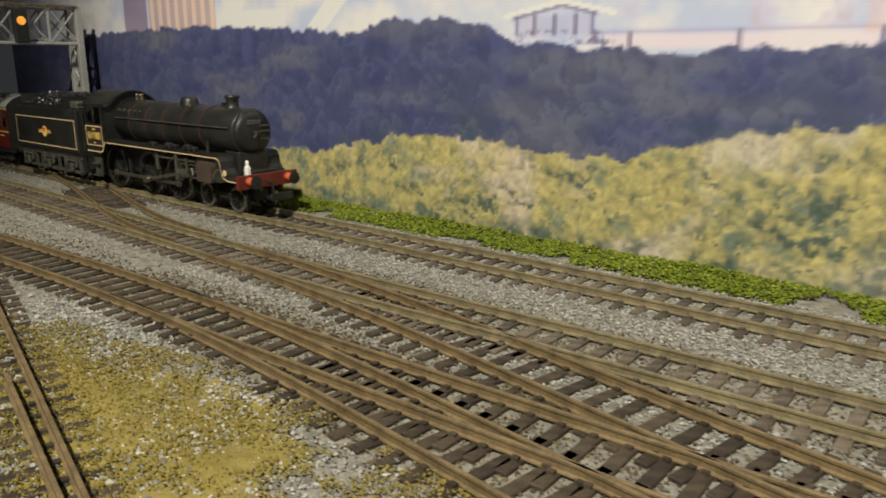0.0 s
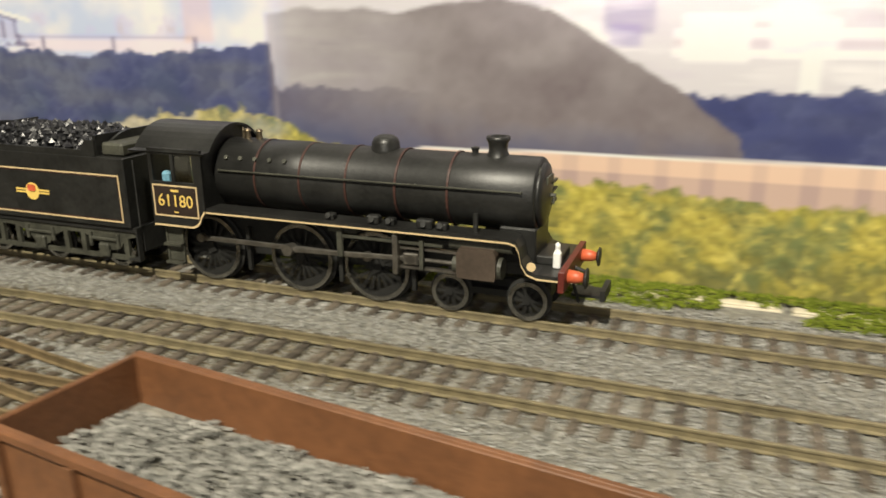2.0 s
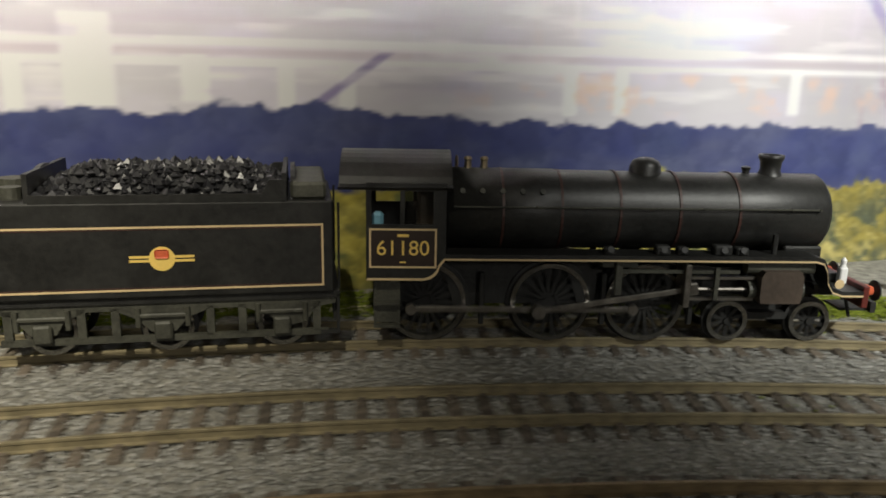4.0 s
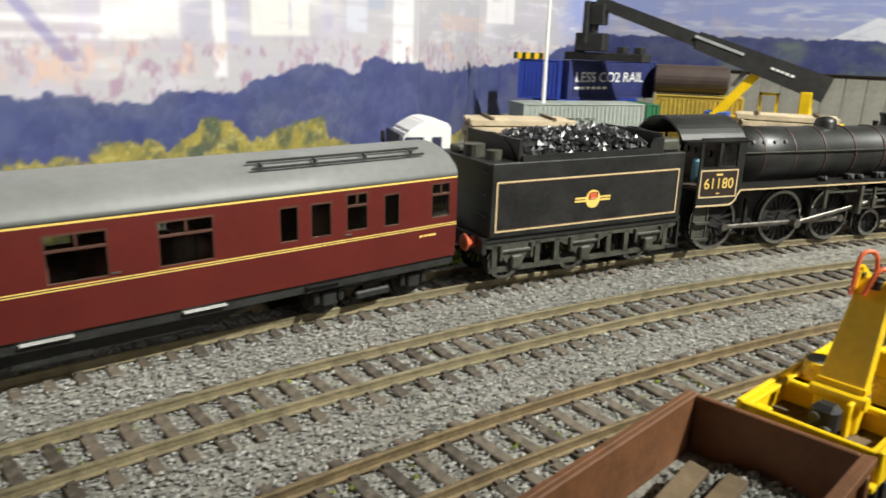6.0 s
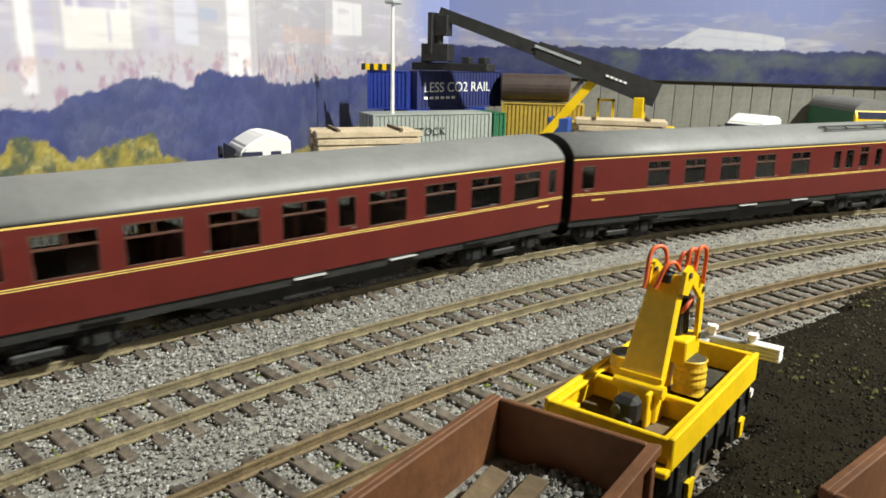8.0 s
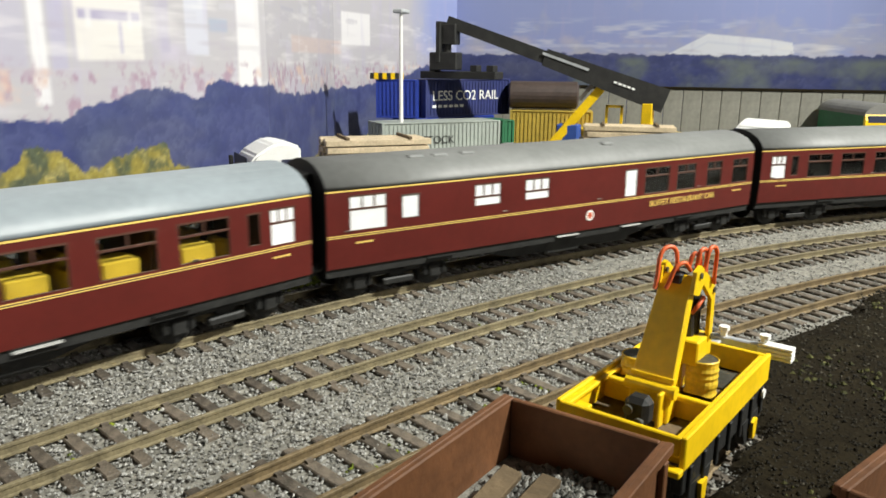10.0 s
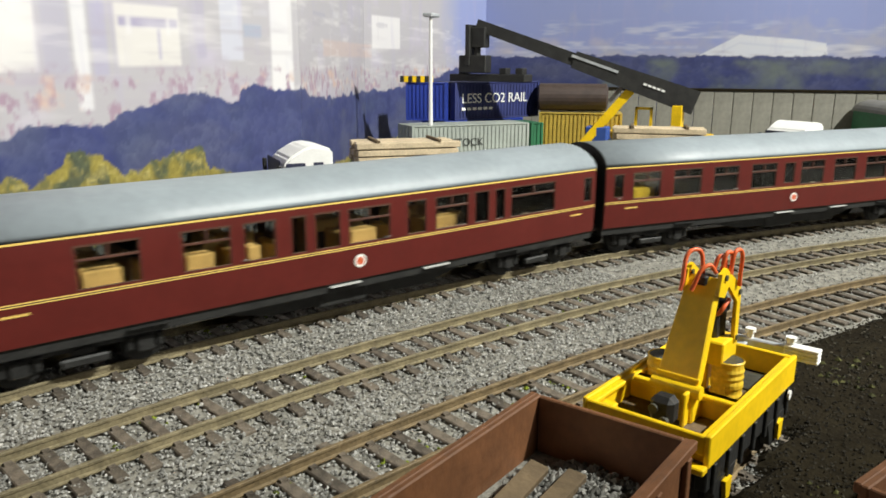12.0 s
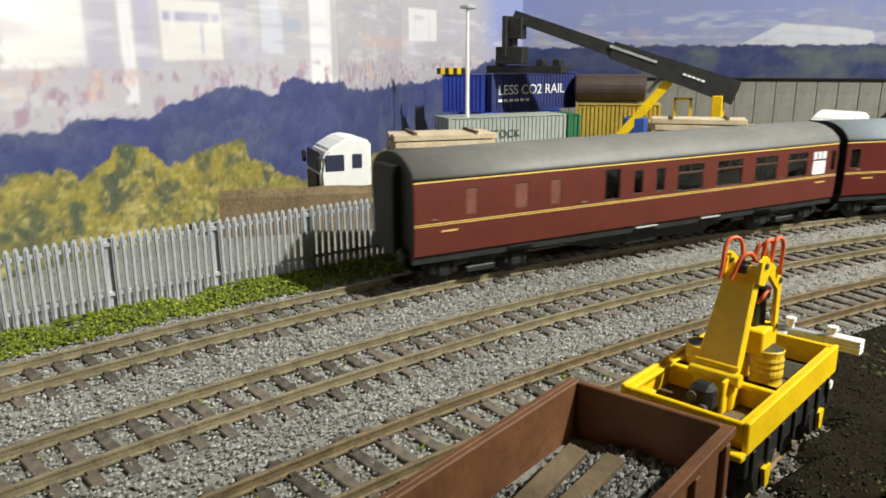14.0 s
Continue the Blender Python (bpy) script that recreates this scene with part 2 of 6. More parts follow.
def print_picture(s, z):
    """The printed scene on the backdrop: s along the paper, z up it, in units. Gives linear colours."""
    def mix(c, other, w):
        w = np.clip(w, 0, 1)[..., None]
        return c * (1 - w) + np.array(other) * w

    def inside(lo, hi, v, soft=0.8):
        return np.clip((v - lo) / soft + 0.5, 0, 1) * np.clip((hi - v) / soft + 0.5, 0, 1)

    n1, n2, n3 = fbm(s, z * 1.3, 26, 3), fbm(s, z, 9, 11), fbm(s, z, 3.2, 23)

    def clumps(top_line, rows, wide_0, high_0, seed):
        """Rows of rounded bushes below a line, nearer ones lower: how deep in each bush, and how near its crown."""
        deep, crown = np.zeros(s.shape), np.zeros(s.shape)
        for k in range(rows):
            wide = wide_0 * (0.8 + 0.35 * ((k * 37) % 5))
            q = s / wide + k * 0.37 + 1.1 * (n2 - 0.5) + 0.5 * (n3 - 0.5)
            i = np.floor(q).astype(int)
            lot = np.random.default_rng(seed + k).random(512)[i % 512]
            u = (q - i) * 2 - 1
            high = high_0 * (1 + lot)
            top = top_line * (1.02 - k / (rows + 1)) - high_0 * (1 - lot) + high * np.sqrt(np.clip(1 - u * u, 0, 1)) * 0.8 - 0.7 * high_0 + (n3 - 0.5) * 6 + (n2 - 0.5) * 6
            d = (top - z) / high
            on = np.clip(d * 6, 0, 1) * (lot > 0.25)
            deep = deep * (1 - on) + on * np.clip(d - 0.25 + 0.5 * np.clip(u, 0, 1), 0, 1)
            crown = crown * (1 - on) + on * np.clip(0.8 - d * 1.6 - 0.3 * u, 0, 1)
        return deep, crown

    right = np.clip((s + 340) / 12, 0, 1)
    # pale sky and works
    sky_l, sky_r = np.array((0.46, 0.52, 0.80)), np.array((0.56, 0.54, 0.58))
    c = sky_l * (1 - right[..., None]) + sky_r * right[..., None]
    c = mix(c, (0.80, 0.74, 0.80), (n1 - 0.35) * 2.2 * (1 - right))
    c = mix(c, (0.62, 0.58, 0.70), (n1 - 0.52) * 2.5 * right)
    c = mix(c, (0.62, 0.66, 0.86), inside(150, 215, s, 20) * inside(76, 96, z, 8) * 0.8)
    for x0, x1, z0, z1, col, k in ((-800, -772, 78, 140, (0.20, 0.14, 0.22), 0.8), (-770, -700, 80, 140, (0.42, 0.30, 0.27), 0.8), (-690, -640, 82, 93, (0.85, 0.82, 0.88), 0.7),
                                   (-497, -466, 77, 84.5, (0.42, 0.40, 0.50), 0.5), (-466, -370, 77.2, 78.4, (0.36, 0.32, 0.42), 0.7),
                                   (-460, -372, 72, 77, (0.72, 0.62, 0.66), 0.8), (-376, -362, 76, 130, (0.66, 0.44, 0.34), 0.45), (-212, -196, 80, 110, (0.24, 0.20, 0.38), 0.6),
                                   (-190, 320, 79, 81.5, (0.92, 0.90, 0.90), 0.8), (-190, 330, 73.5, 75.5, (0.93, 0.92, 0.93), 0.8), (-190, 330, 76, 78.5, (0.55, 0.47, 0.52), 0.55),
                                   (-140, -40, 84, 86, (0.50, 0.44, 0.52), 0.5), (-20, 90, 86, 88, (0.50, 0.44, 0.52), 0.45), (-26, -12, 60, 88, (0.93, 0.92, 0.92), 0.8), (8, 16, 62, 76, (0.93, 0.92, 0.92), 0.7),
                                   (312, 347, 74, 150, (0.88, 0.86, 0.85), 0.9), (350, 362, 73, 150, (0.52, 0.50, 0.62), 0.7), (373, 381, 72, 150, (0.50, 0.48, 0.68), 0.6),
                                   (364, 371, 58, 150, (0.90, 0.89, 0.92), 0.85), (386, 424, 76, 103, (0.86, 0.83, 0.80), 0.85), (388, 423, 93.4, 97.3, (0.34, 0.31, 0.55), 0.75), (392, 395, 90, 98, (0.86, 0.84, 0.86), 0.8),
                                   (416, 418, 90, 98, (0.86, 0.84, 0.86), 0.8), (410, 412, 79, 93, (0.50, 0.47, 0.65), 0.7), (436, 442, 80, 108, (0.50, 0.47, 0.60), 0.6), (453, 470, 79, 112, (0.72, 0.74, 0.86), 0.7),
                                   (471, 486, 91, 97.6, (0.42, 0.48, 0.62), 0.75), (494, 514, 62, 150, (0.90, 0.89, 0.92), 0.85), (581, 745, 82, 93, (0.74, 0.56, 0.50), 0.55), (746, 798, 90, 118, (0.90, 0.88, 0.90), 0.85),
                                   (305, 392, 69, 72.5, (0.56, 0.52, 0.60), 0.6), (1060, 1255, 98, 106, (0.76, 0.64, 0.64), 0.7), (1060, 1255, 93.5, 97, (0.88, 0.84, 0.83), 0.85), (900, 1060, 88, 95, (0.78, 0.68, 0.66), 0.6),
                                   (-187, -168, 72, 86, (0.93, 0.92, 0.90), 0.85), (-162, -144, 73, 84, (0.93, 0.92, 0.90), 0.8), (-210, -200, 76, 83, (0.30, 0.26, 0.48), 0.6)):
        c = mix(c, col, inside(x0, x1, s, 2.0) * inside(z0, z1, z, 1.5) * k)
    c = mix(c, (0.34, 0.40, 0.72), np.clip((s - 880) / 60, 0, 1) * np.clip(0.35 + (n1 - 0.35) * 1.6 + (z - 95) / 60, 0, 0.95))
    # open pavilion with a shallow pitched roof, and the piers of a footbridge
    eave = np.interp(s, [-503, -478, -457], [85.0, 89.6, 85.0])
    c = mix(c, (0.20, 0.18, 0.26), inside(-500, -463, s, 2) * inside(-2.6, -1.0, z - eave, 0.8) * 0.8)
    c = mix(c, (0.92, 0.91, 0.92), inside(-504, -456, s, 2) * inside(-1.1, 0.6, z - eave, 0.6) * 0.95)
    for x in (-498, -490, -481, -472, -465, -450, -412, -371):
        c = mix(c, (0.16, 0.14, 0.24), inside(x - 0.9, x + 0.9, s, 0.9) * inside(71 if x > -460 else 77, 85 if x < -460 else 78, z, 1) * 0.8)
    c = mix(c, (0.20, 0.18, 0.28), (n3 - 0.42) * 5 * inside(-500, -456, s, 3) * inside(74, 79, z, 1.5))
    c = mix(c, (0.50, 0.44, 0.50), (n2 - 0.5) * 3 * inside(-455, -376, s, 8) * inside(78, 88, z, 3))
    # white storage tanks and sheds by the water
    tank_top = np.interp(s, [1254, 1258, 1296, 1352, 1377, 1381], [80, 88, 108, 103, 99, 80])
    c = mix(c, (0.84, 0.86, 0.93), inside(1255, 1380, s, 3) * np.clip((tank_top - z) / 1.5, 0, 1) * 0.9)
    c = mix(c, (0.62, 0.66, 0.82), inside(1255, 1380, s, 3) * inside(-1.2, 1.2, z - tank_top + 9, 1) * 0.4)
    for x in (-150, -62, -40, 40, 60, 140, 160, 235):
        c = mix(c, (0.94, 0.93, 0.93), inside(x - 2.5, x + 2.5, s, 1.5) * inside(58, 75, z, 1) * 0.8)
    for x in np.arange(-768, -702, 9.0):
        c = mix(c, (0.72, 0.55, 0.46), inside(x, x + 4, s, 1) * inside(80, 140, z, 1) * 0.8)
    c = mix(c, (0.88, 0.88, 0.93), inside(-7, 7, s + 620 - (z - 80) * 1.2, 3) * inside(80, 106, z, 2) * 0.8)
    c = mix(c, (0.22, 0.18, 0.36), inside(-2.5, 2.5, s - 48 - (z - 60) * 1.4, 1.5) * inside(60, 78, z, 1) * 0.85)
    c = mix(c, (0.24, 0.22, 0.46), inside(-3, 3, s - 300 + (z - 64) * 0.9, 2) * inside(62, 120, z, 1) * 0.7)
    lots = np.random.default_rng(501)
    tones = ((0.70, 0.68, 0.72), (0.44, 0.41, 0.50), (0.36, 0.36, 0.52), (0.60, 0.52, 0.52), (0.66, 0.66, 0.72), (0.50, 0.46, 0.52))
    for k in range(90):
        x0, z0 = lots.uniform(-330, 760), lots.uniform(60, 118)
        long = lots.uniform(3, 46) if k % 3 else lots.uniform(1.2, 3)
        tall = lots.uniform(1.2, 5) if k % 3 else lots.uniform(8, 30)
        c = mix(c, tones[k % 6], inside(x0, x0 + long, s, 1.2) * inside(z0, z0 + tall, z, 1.0) * lots.uniform(0.12, 0.45))
    haze = fbm(s * 0.16, z, 5, 211, 3)
    c = mix(c, (0.50, 0.45, 0.54), (haze - 0.58) * 2.0 * right * inside(58, 96, z, 14))
    c = mix(c, (0.93, 0.91, 0.90), (0.44 - haze) * 1.8 * right * inside(58, 120, z, 14))
    streak = fbm(s * 1.0, z * 0.12, 7, 41, 3)
    c = mix(c, (0.50, 0.46, 0.70), (streak - 0.60) * 1.2 * np.clip((s - 240) / 30, 0, 1) * inside(60, 200, z, 20))
    rubble = fbm(s, z * 0.7, 4, 53, 3)
    c = mix(c, (0.45, 0.33, 0.42), (rubble - 0.52) * 5 * np.clip((s - 260) / 30, 0, 1) * inside(50, 74, z, 8))
    c = mix(c, (0.74, 0.54, 0.46), (n2 - 0.55) * 4 * np.clip((s - 90) / 60, 0, 1) * inside(58, 72, z, 4))
    # sky and works dimmed in colour rightwards to offset the strong light there
    c = c * (1 - 0.28 * np.clip((s - 200) / 60, 0, 1))[..., None]
    # dark wooded hills
    blue = np.interp(s, [-900, -767, -691, -646, -600, -570, -537, -516, -502, -476, -432, -373, -337, -335, -172, -115, -96, -72, -5, 50, 103, 200, 292, 307, 332, 339, 361, 375, 389, 406, 420, 439, 459, 477, 498, 521, 554, 646, 775, 860, 1000, 1100, 1500],
                     [82, 87, 86, 85, 80, 86, 86, 82, 77, 73.5, 71, 72.5, 76, 60, 62, 64, 63, 59, 60, 62, 57, 55, 54, 51.7, 50, 54.7, 54, 51.5, 57, 60, 63.5, 63.6, 58.4, 67, 64.4, 63.7, 56, 54, 54, 62, 84, 87, 86])
    w = np.clip((blue + (n2 - 0.5) * 7 + (n3 - 0.5) * 3 - z) / 1.2, 0, 1)
    hill = np.array((0.050, 0.060, 0.165)) + (n2[..., None] - 0.45) * np.array((0.05, 0.055, 0.07))
    left = 1 - right
    hill = hill * 1.0 + left[..., None] * np.array((0.020, 0.020, 0.018))
    band = fbm(s * 0.6, z * 1.8, 24, 131, 3)
    hill = mix(hill, (0.085, 0.115, 0.130), (n1 - 0.46) * 2 * (0.35 + 0.65 * left) * np.clip((74 - z) / 30, 0, 1))
    hill = mix(hill, (0.125, 0.135, 0.19), (band - 0.52) * 4 * (0.4 + 0.6 * left))
    hill = mix(hill, (0.035, 0.04, 0.11), (n3 - 0.55) * 1.2)
    hill_shade, hill_crest = clumps(blue, 9, 9.0, 5.0, 900)
    hill = mix(hill, (0.030, 0.036, 0.095), hill_shade * 0.36)
    hill = mix(hill, (0.115, 0.135, 0.20), hill_crest * (0.18 + 0.30 * left))
    hill = mix(hill, (0.15, 0.175, 0.14), np.clip((n1 - 0.40) * 3, 0, 1) * np.clip((s - 1120) / 40, 0, 1) * inside(50, 82, z, 6) * 0.7)
    c = c * (1 - w[..., None]) + hill * w[..., None]
    # grey spoil heap
    heap = np.interp(s, [-352, -335, -317, -285, -250, -228, -199, -185, -168, -160], [88, 88, 90, 88, 93, 88, 70, 62, 50, 20])
    w = np.clip((heap + (n2 - 0.5) * 4 - z) / 1.5, 0, 1) * inside(-338, -158, s, 3) * (0.5 + 0.5 * np.clip((s + 338) / 70, 0, 1))
    grey = np.array((0.20, 0.175, 0.185)) + (n1[..., None] - 0.5) * 0.14
    grey = grey + ((n2 - 0.5) * 0.07 + (n3 - 0.5) * 0.03)[..., None]
    grey = mix(grey, (0.065, 0.075, 0.15), np.clip((54 + (n1 - 0.5) * 22 - z) / 16, 0, 1) * 0.8)
    c = c * (1 - w[..., None]) + grey * w[..., None]
    # long shed roofs
    roof_top = np.interp(s, [-292, -275, -230, -80, -72, -60], [36, 40.5, 41.5, 43, 42, 34])
    w = inside(-290, -62, s, 2) * np.clip((roof_top - z) / 0.8, 0, 1)
    shed = mix(np.zeros(s.shape + (3,)) + np.array((0.66, 0.47, 0.36)), (0.40, 0.29, 0.27), (z < 35) * 0.6 + (np.sin(s * 0.42) > 0.55) * 0.35)
    shed = mix(shed, (0.86, 0.80, 0.76), np.clip((z - roof_top + 1.6), 0, 1))
    c = c * (1 - w[..., None]) + shed * w[..., None]
    # bushes in front
    bush = np.interp(s, [-900, -700, -620, -586, -540, -512, -495, -474, -450, -420, -393, -369, -340, -316, -268, -235, -172, -107, -60, -2, 51, 120, 184, 240, 304, 313, 327, 337, 354, 374, 384, 402, 434, 438, 459, 480, 1500],
                     [20, 20, 24, 31, 37, 36.6, 34.4, 34.2, 34, 43, 48, 51, 49, 40, 37, 33, 29, 28, 31, 32, 33, 34, 36, 31, 32, 35, 37, 31, 40, 39, 29, 33, 36, 27, 18, 8, 6])
    w = np.clip((bush + (n2 - 0.5) * 9 + (n3 - 0.5) * 4 - z) / 1.2, 0, 1)
    n4 = fbm(s, z * 1.2, 2.6, 101, 2)
    dull = mix(np.zeros(s.shape + (3,)) + np.array((0.44, 0.385, 0.16)), (0.17, 0.215, 0.165), (n2 - 0.53) * 4.5)
    dull = mix(dull, (0.60, 0.51, 0.20), (n4 - 0.5) * 2.2)
    dull = mix(dull, (0.15, 0.19, 0.13), (n3 - 0.56) * 3.5)
    dull = mix(dull, (0.56, 0.48, 0.36), (n1 - 0.54) * 4)
    # rows of rounded clumps, each paler on top and blue-green at its foot
    shade, crest = clumps(bush, 9, 13.0, 6.0, 300)
    ragged = np.clip((n4 - 0.30) * 3, 0, 1)
    dull = mix(dull, (0.085, 0.115, 0.095), shade * ragged * 1.1)
    dull = mix(dull, (0.56, 0.47, 0.19), crest * ragged * 0.6)
    dull = mix(dull, (0.46, 0.44, 0.36), np.clip((n1 - 0.48) * 3, 0, 1) * np.clip((s + 470) / 60, 0, 1) * 0.5)
    rich = mix(np.zeros(s.shape + (3,)) + np.array((0.42, 0.36, 0.07)), (0.17, 0.20, 0.075), (n2 - 0.45) * 5)
    rich = mix(rich, (0.62, 0.53, 0.13), (n4 - 0.5) * 2.6)
    rich = mix(rich, (0.14, 0.16, 0.04), (n3 - 0.55) * 3)
    rich = mix(rich, (0.13, 0.13, 0.05), shade * 0.8)
    rich = mix(rich, (0.52, 0.42, 0.10), crest * 0.45)
    tree = mix(np.zeros(s.shape + (3,)) + np.array((0.27, 0.225, 0.055)), (0.085, 0.10, 0.06), (n2 - 0.46) * 4.5)
    tree = mix(tree, (0.07, 0.085, 0.06), shade * 0.9)
    tree = mix(tree, (0.42, 0.36, 0.13), (n4 - 0.5) * 2.2 + (n1 - 0.5) * 2)
    far = np.clip((s - 200) / 60, 0, 1)[..., None]
    lush = rich * (1 - far) + tree * far
    col = dull * (1 - right[..., None]) + lush * right[..., None]
    col = col * (0.82 + 0.5 * (fbm(s, z, 1.7, 77, 2) - 0.5))[..., None] * 1.12
    c = c * (1 - w[..., None]) + col * w[..., None]
    # a lighter fold where two sheets meet
    c = mix(c, (0.62, 0.58, 0.60), inside(-336.2, -334.8, s, 0.8) * 0.16)
    return np.clip(c, 0.004, 0.68)


def paper_material():
    m = bpy.data.materials.new("printed_backdrop_paper")
    m.use_nodes = True
    N, L = m.node_tree.nodes, m.node_tree.links
    a = N.new("ShaderNodeAttribute")
    a.attribute_name = "ink"
    b = N["Principled BSDF"]
    L.new(a.outputs["Color"], b.inputs["Base Color"])
    b.inputs["Roughness"].default_value = 0.42
    b.inputs["Specular IOR Level"].default_value = 0.35
    return m


M_PAPER = paper_material()


def backdrop(name, pts, s_start, du, dz, height, label):
    """A sheet of printed paper along corner places, standing on the board."""
    xs, ys, ss = [], [], []
    run = s_start
    for (x0, y0), (x1, y1) in zip(pts, pts[1:]):
        d = math.hypot(x1 - x0, y1 - y0)
        n = max(2, int(d / du))
        for k in range(n):
            xs.append(x0 + (x1 - x0) * k / n), ys.append(y0 + (y1 - y0) * k / n), ss.append(run + d * k / n)
        run += d
    xs.append(pts[-1][0]), ys.append(pts[-1][1]), ss.append(run)
    zs = np.arange(-5, height + dz, dz)
    X, Z = np.meshgrid(np.array(xs), zs)
    Y, S = np.meshgrid(np.array(ys), zs)[0], np.meshgrid(np.array(ss), zs)[0]
    co = np.stack([X, Y, Z], -1).reshape(-1, 3) * MM
    nz, nx = X.shape
    idx = np.arange(nz * nx).reshape(nz, nx)
    faces = np.stack([idx[:-1, :-1], idx[:-1, 1:], idx[1:, 1:], idx[1:, :-1]], -1).reshape(-1, 4)
    me = bpy.data.meshes.new(name)
    me.from_pydata(co.tolist(), [], faces.tolist())
    ink = me.color_attributes.new("ink", "FLOAT_COLOR", "POINT")
    rgba = np.ones((nz * nx, 4), dtype=np.float32)
    rgba[:, :3] = print_picture(S.reshape(-1), Z.reshape(-1))
    ink.data.foreach_set("color", rgba.ravel())
    me.materials.append(M_PAPER)
    return tagged(new(name, me), label, "backdrop", "", "structure")


BACK_Y = 261.0
backdrop("backdrop", [(-980, BACK_Y), (520, BACK_Y), (720, 335), (1000, 335), (1000, -700)], -980, 1.1, 0.9, 150, "printed paper backdrop of bushes, wooded hills and a works")
bm = bmesh.new()
for x0, y0, x1, y1 in ((-985, 270, 520, 270), (520, 270, 720, 344), (720, 344, 1010, 344), (1008, 340, 1008, -705)):
    d = math.hypot(x1 - x0, y1 - y0)
    box(bm, 0, d, 0, 8, -30, 330, m=pose(x0, y0, 0, 0, 0, math.degrees(math.atan2(y1 - y0, x1 - x0))) if x0 != x1 else Matrix.Translation((x0 + 2, -705, 0)) @ pose(0, 0, 0, 0, 0, 90))
M_WALL = mat("painted_room_wall", (0.34, 0.33, 0.31), 0.8, 0, 0.06, 6)
tagged(part("wall_back", bm, M_WALL), "plain painted wall behind the backdrop", "wall", "", "structure")
for name, b6 in (("wall_left", (-1600, -1590, -1500, 290, -700, 1500)), ("wall_right", (1600, 1610, -1500, 700, -700, 1500)), ("wall_front", (-1600, 1600, -1510, -1500, -700, 1500)),
                 ("wall_far", (-1600, 1600, 700, 710, -700, 1500)), ("ceiling", (-1600, 1600, -1500, 700, 1500, 1510)), ("floor", (-1600, 1600, -1500, 700, -710, -700))):
    bm = bmesh.new()
    box(bm, *b6)
    tagged(part(name, bm, M_WALL), "plain pale room " + name.split("_")[0], name.split("_")[0], "", "structure")


# ---- ground ----
def stone_material(name, dark, mid, light):
    m = bpy.data.materials.new(name)
    m.use_nodes = True
    N, L = m.node_tree.nodes, m.node_tree.links
    g, r = N.new("ShaderNodeNewGeometry"), N.new("ShaderNodeValToRGB")
    e = r.color_ramp.elements
    e[0].color, e[1].color = (*dark, 1), (*light, 1)
    k = r.color_ramp.elements.new(0.55)
    k.color = (*mid, 1)
    k2 = r.color_ramp.elements.new(0.93)
    k2.color = (*[min(1, v * 1.35) for v in mid], 1)
    n = N.new("ShaderNodeTexNoise")
    n.inputs["Scale"].default_value = 14
    tc = N.new("ShaderNodeTexCoord")
    L.new(tc.outputs["Object"], n.inputs["Vector"])
    mx = N.new("ShaderNodeMath")
    mx.operation = "MULTIPLY_ADD"
    mx.inputs[1].default_value, mx.inputs[2].default_value = 0.5, -0.25
    ad = N.new("ShaderNodeMath")
    L.new(n.outputs[0], mx.inputs[0]), L.new(mx.outputs[0], ad.inputs[0]), L.new(g.outputs["Random Per Island"], ad.inputs[1])
    L.new(ad.outputs[0], r.inputs[0]), L.new(r.outputs[0], N["Principled BSDF"].inputs["Base Color"])
    N["Principled BSDF"].inputs["Roughness"].default_value = 0.85
    N["Principled BSDF"].inputs["Specular IOR Level"].default_value = 0.2
    return m


M_STONE = stone_material("grey_granite_chips", (0.13, 0.128, 0.116), (0.285, 0.282, 0.262), (0.46, 0.45, 0.42))
M_LEAF = stone_material("green_flock", (0.05, 0.070, 0.006), (0.125, 0.155, 0.014), (0.26, 0.28, 0.05))
M_OLIVE = mat("olive_static_grass", (0.17, 0.135, 0.03), 0.95, 0, 0.4, 60, 1.0, 900, other=(0.27, 0.22, 0.06))
M_SOIL = mat("dark_brown_soil", (0.010, 0.008, 0.005), 0.95, 0, 0.5, 90, 1.0, 600, other=(0.020, 0.016, 0.009), spec=0.05)

bm = bmesh.new()
box(bm, -1300, 1100, -900, 345, -40, -3.5)
tagged(part("ground", bm, M_BALLAST), "board covered with fine grey ballast", "ground", "", "structure")


def scatter(name, places, sizes, squash, material, label, category, lift=0.0, seed=3):
    """Many small chips in one mesh: a jittered eight-sided chip at each place."""
    r = np.random.default_rng(seed)
    n = len(places)
    base = np.array([(1, 0, 0), (-1, 0, 0), (0, 1, 0), (0, -1, 0), (0, 0, 1), (0, 0, -1)], float)
    tri = np.array([(0, 2, 4), (2, 1, 4), (1, 3, 4), (3, 0, 4), (2, 0, 5), (1, 2, 5), (3, 1, 5), (0, 3, 5)])
    v = base[None] * (0.65 + 0.7 * r.random((n, 6, 3))) + 0.35 * (r.random((n, 6, 3)) - 0.5)
    a = r.random(n) * 6.283
    ca, sa = np.cos(a)[:, None], np.sin(a)[:, None]
    v = np.stack([v[..., 0] * ca - v[..., 1] * sa, v[..., 0] * sa + v[..., 1] * ca, v[..., 2] * squash], -1)
    v = v * sizes[:, None, None] + places[:, None, :]
    v[..., 2] += lift
    f = tri[None] + (np.arange(n) * 6)[:, None, None]
    me = bpy.data.meshes.new(name)
    me.from_pydata((v.reshape(-1, 3) * MM).tolist(), [], f.reshape(-1, 3).tolist())
    me.materials.append(material)
    return tagged(new(name, me), label, category, "", "stuff")


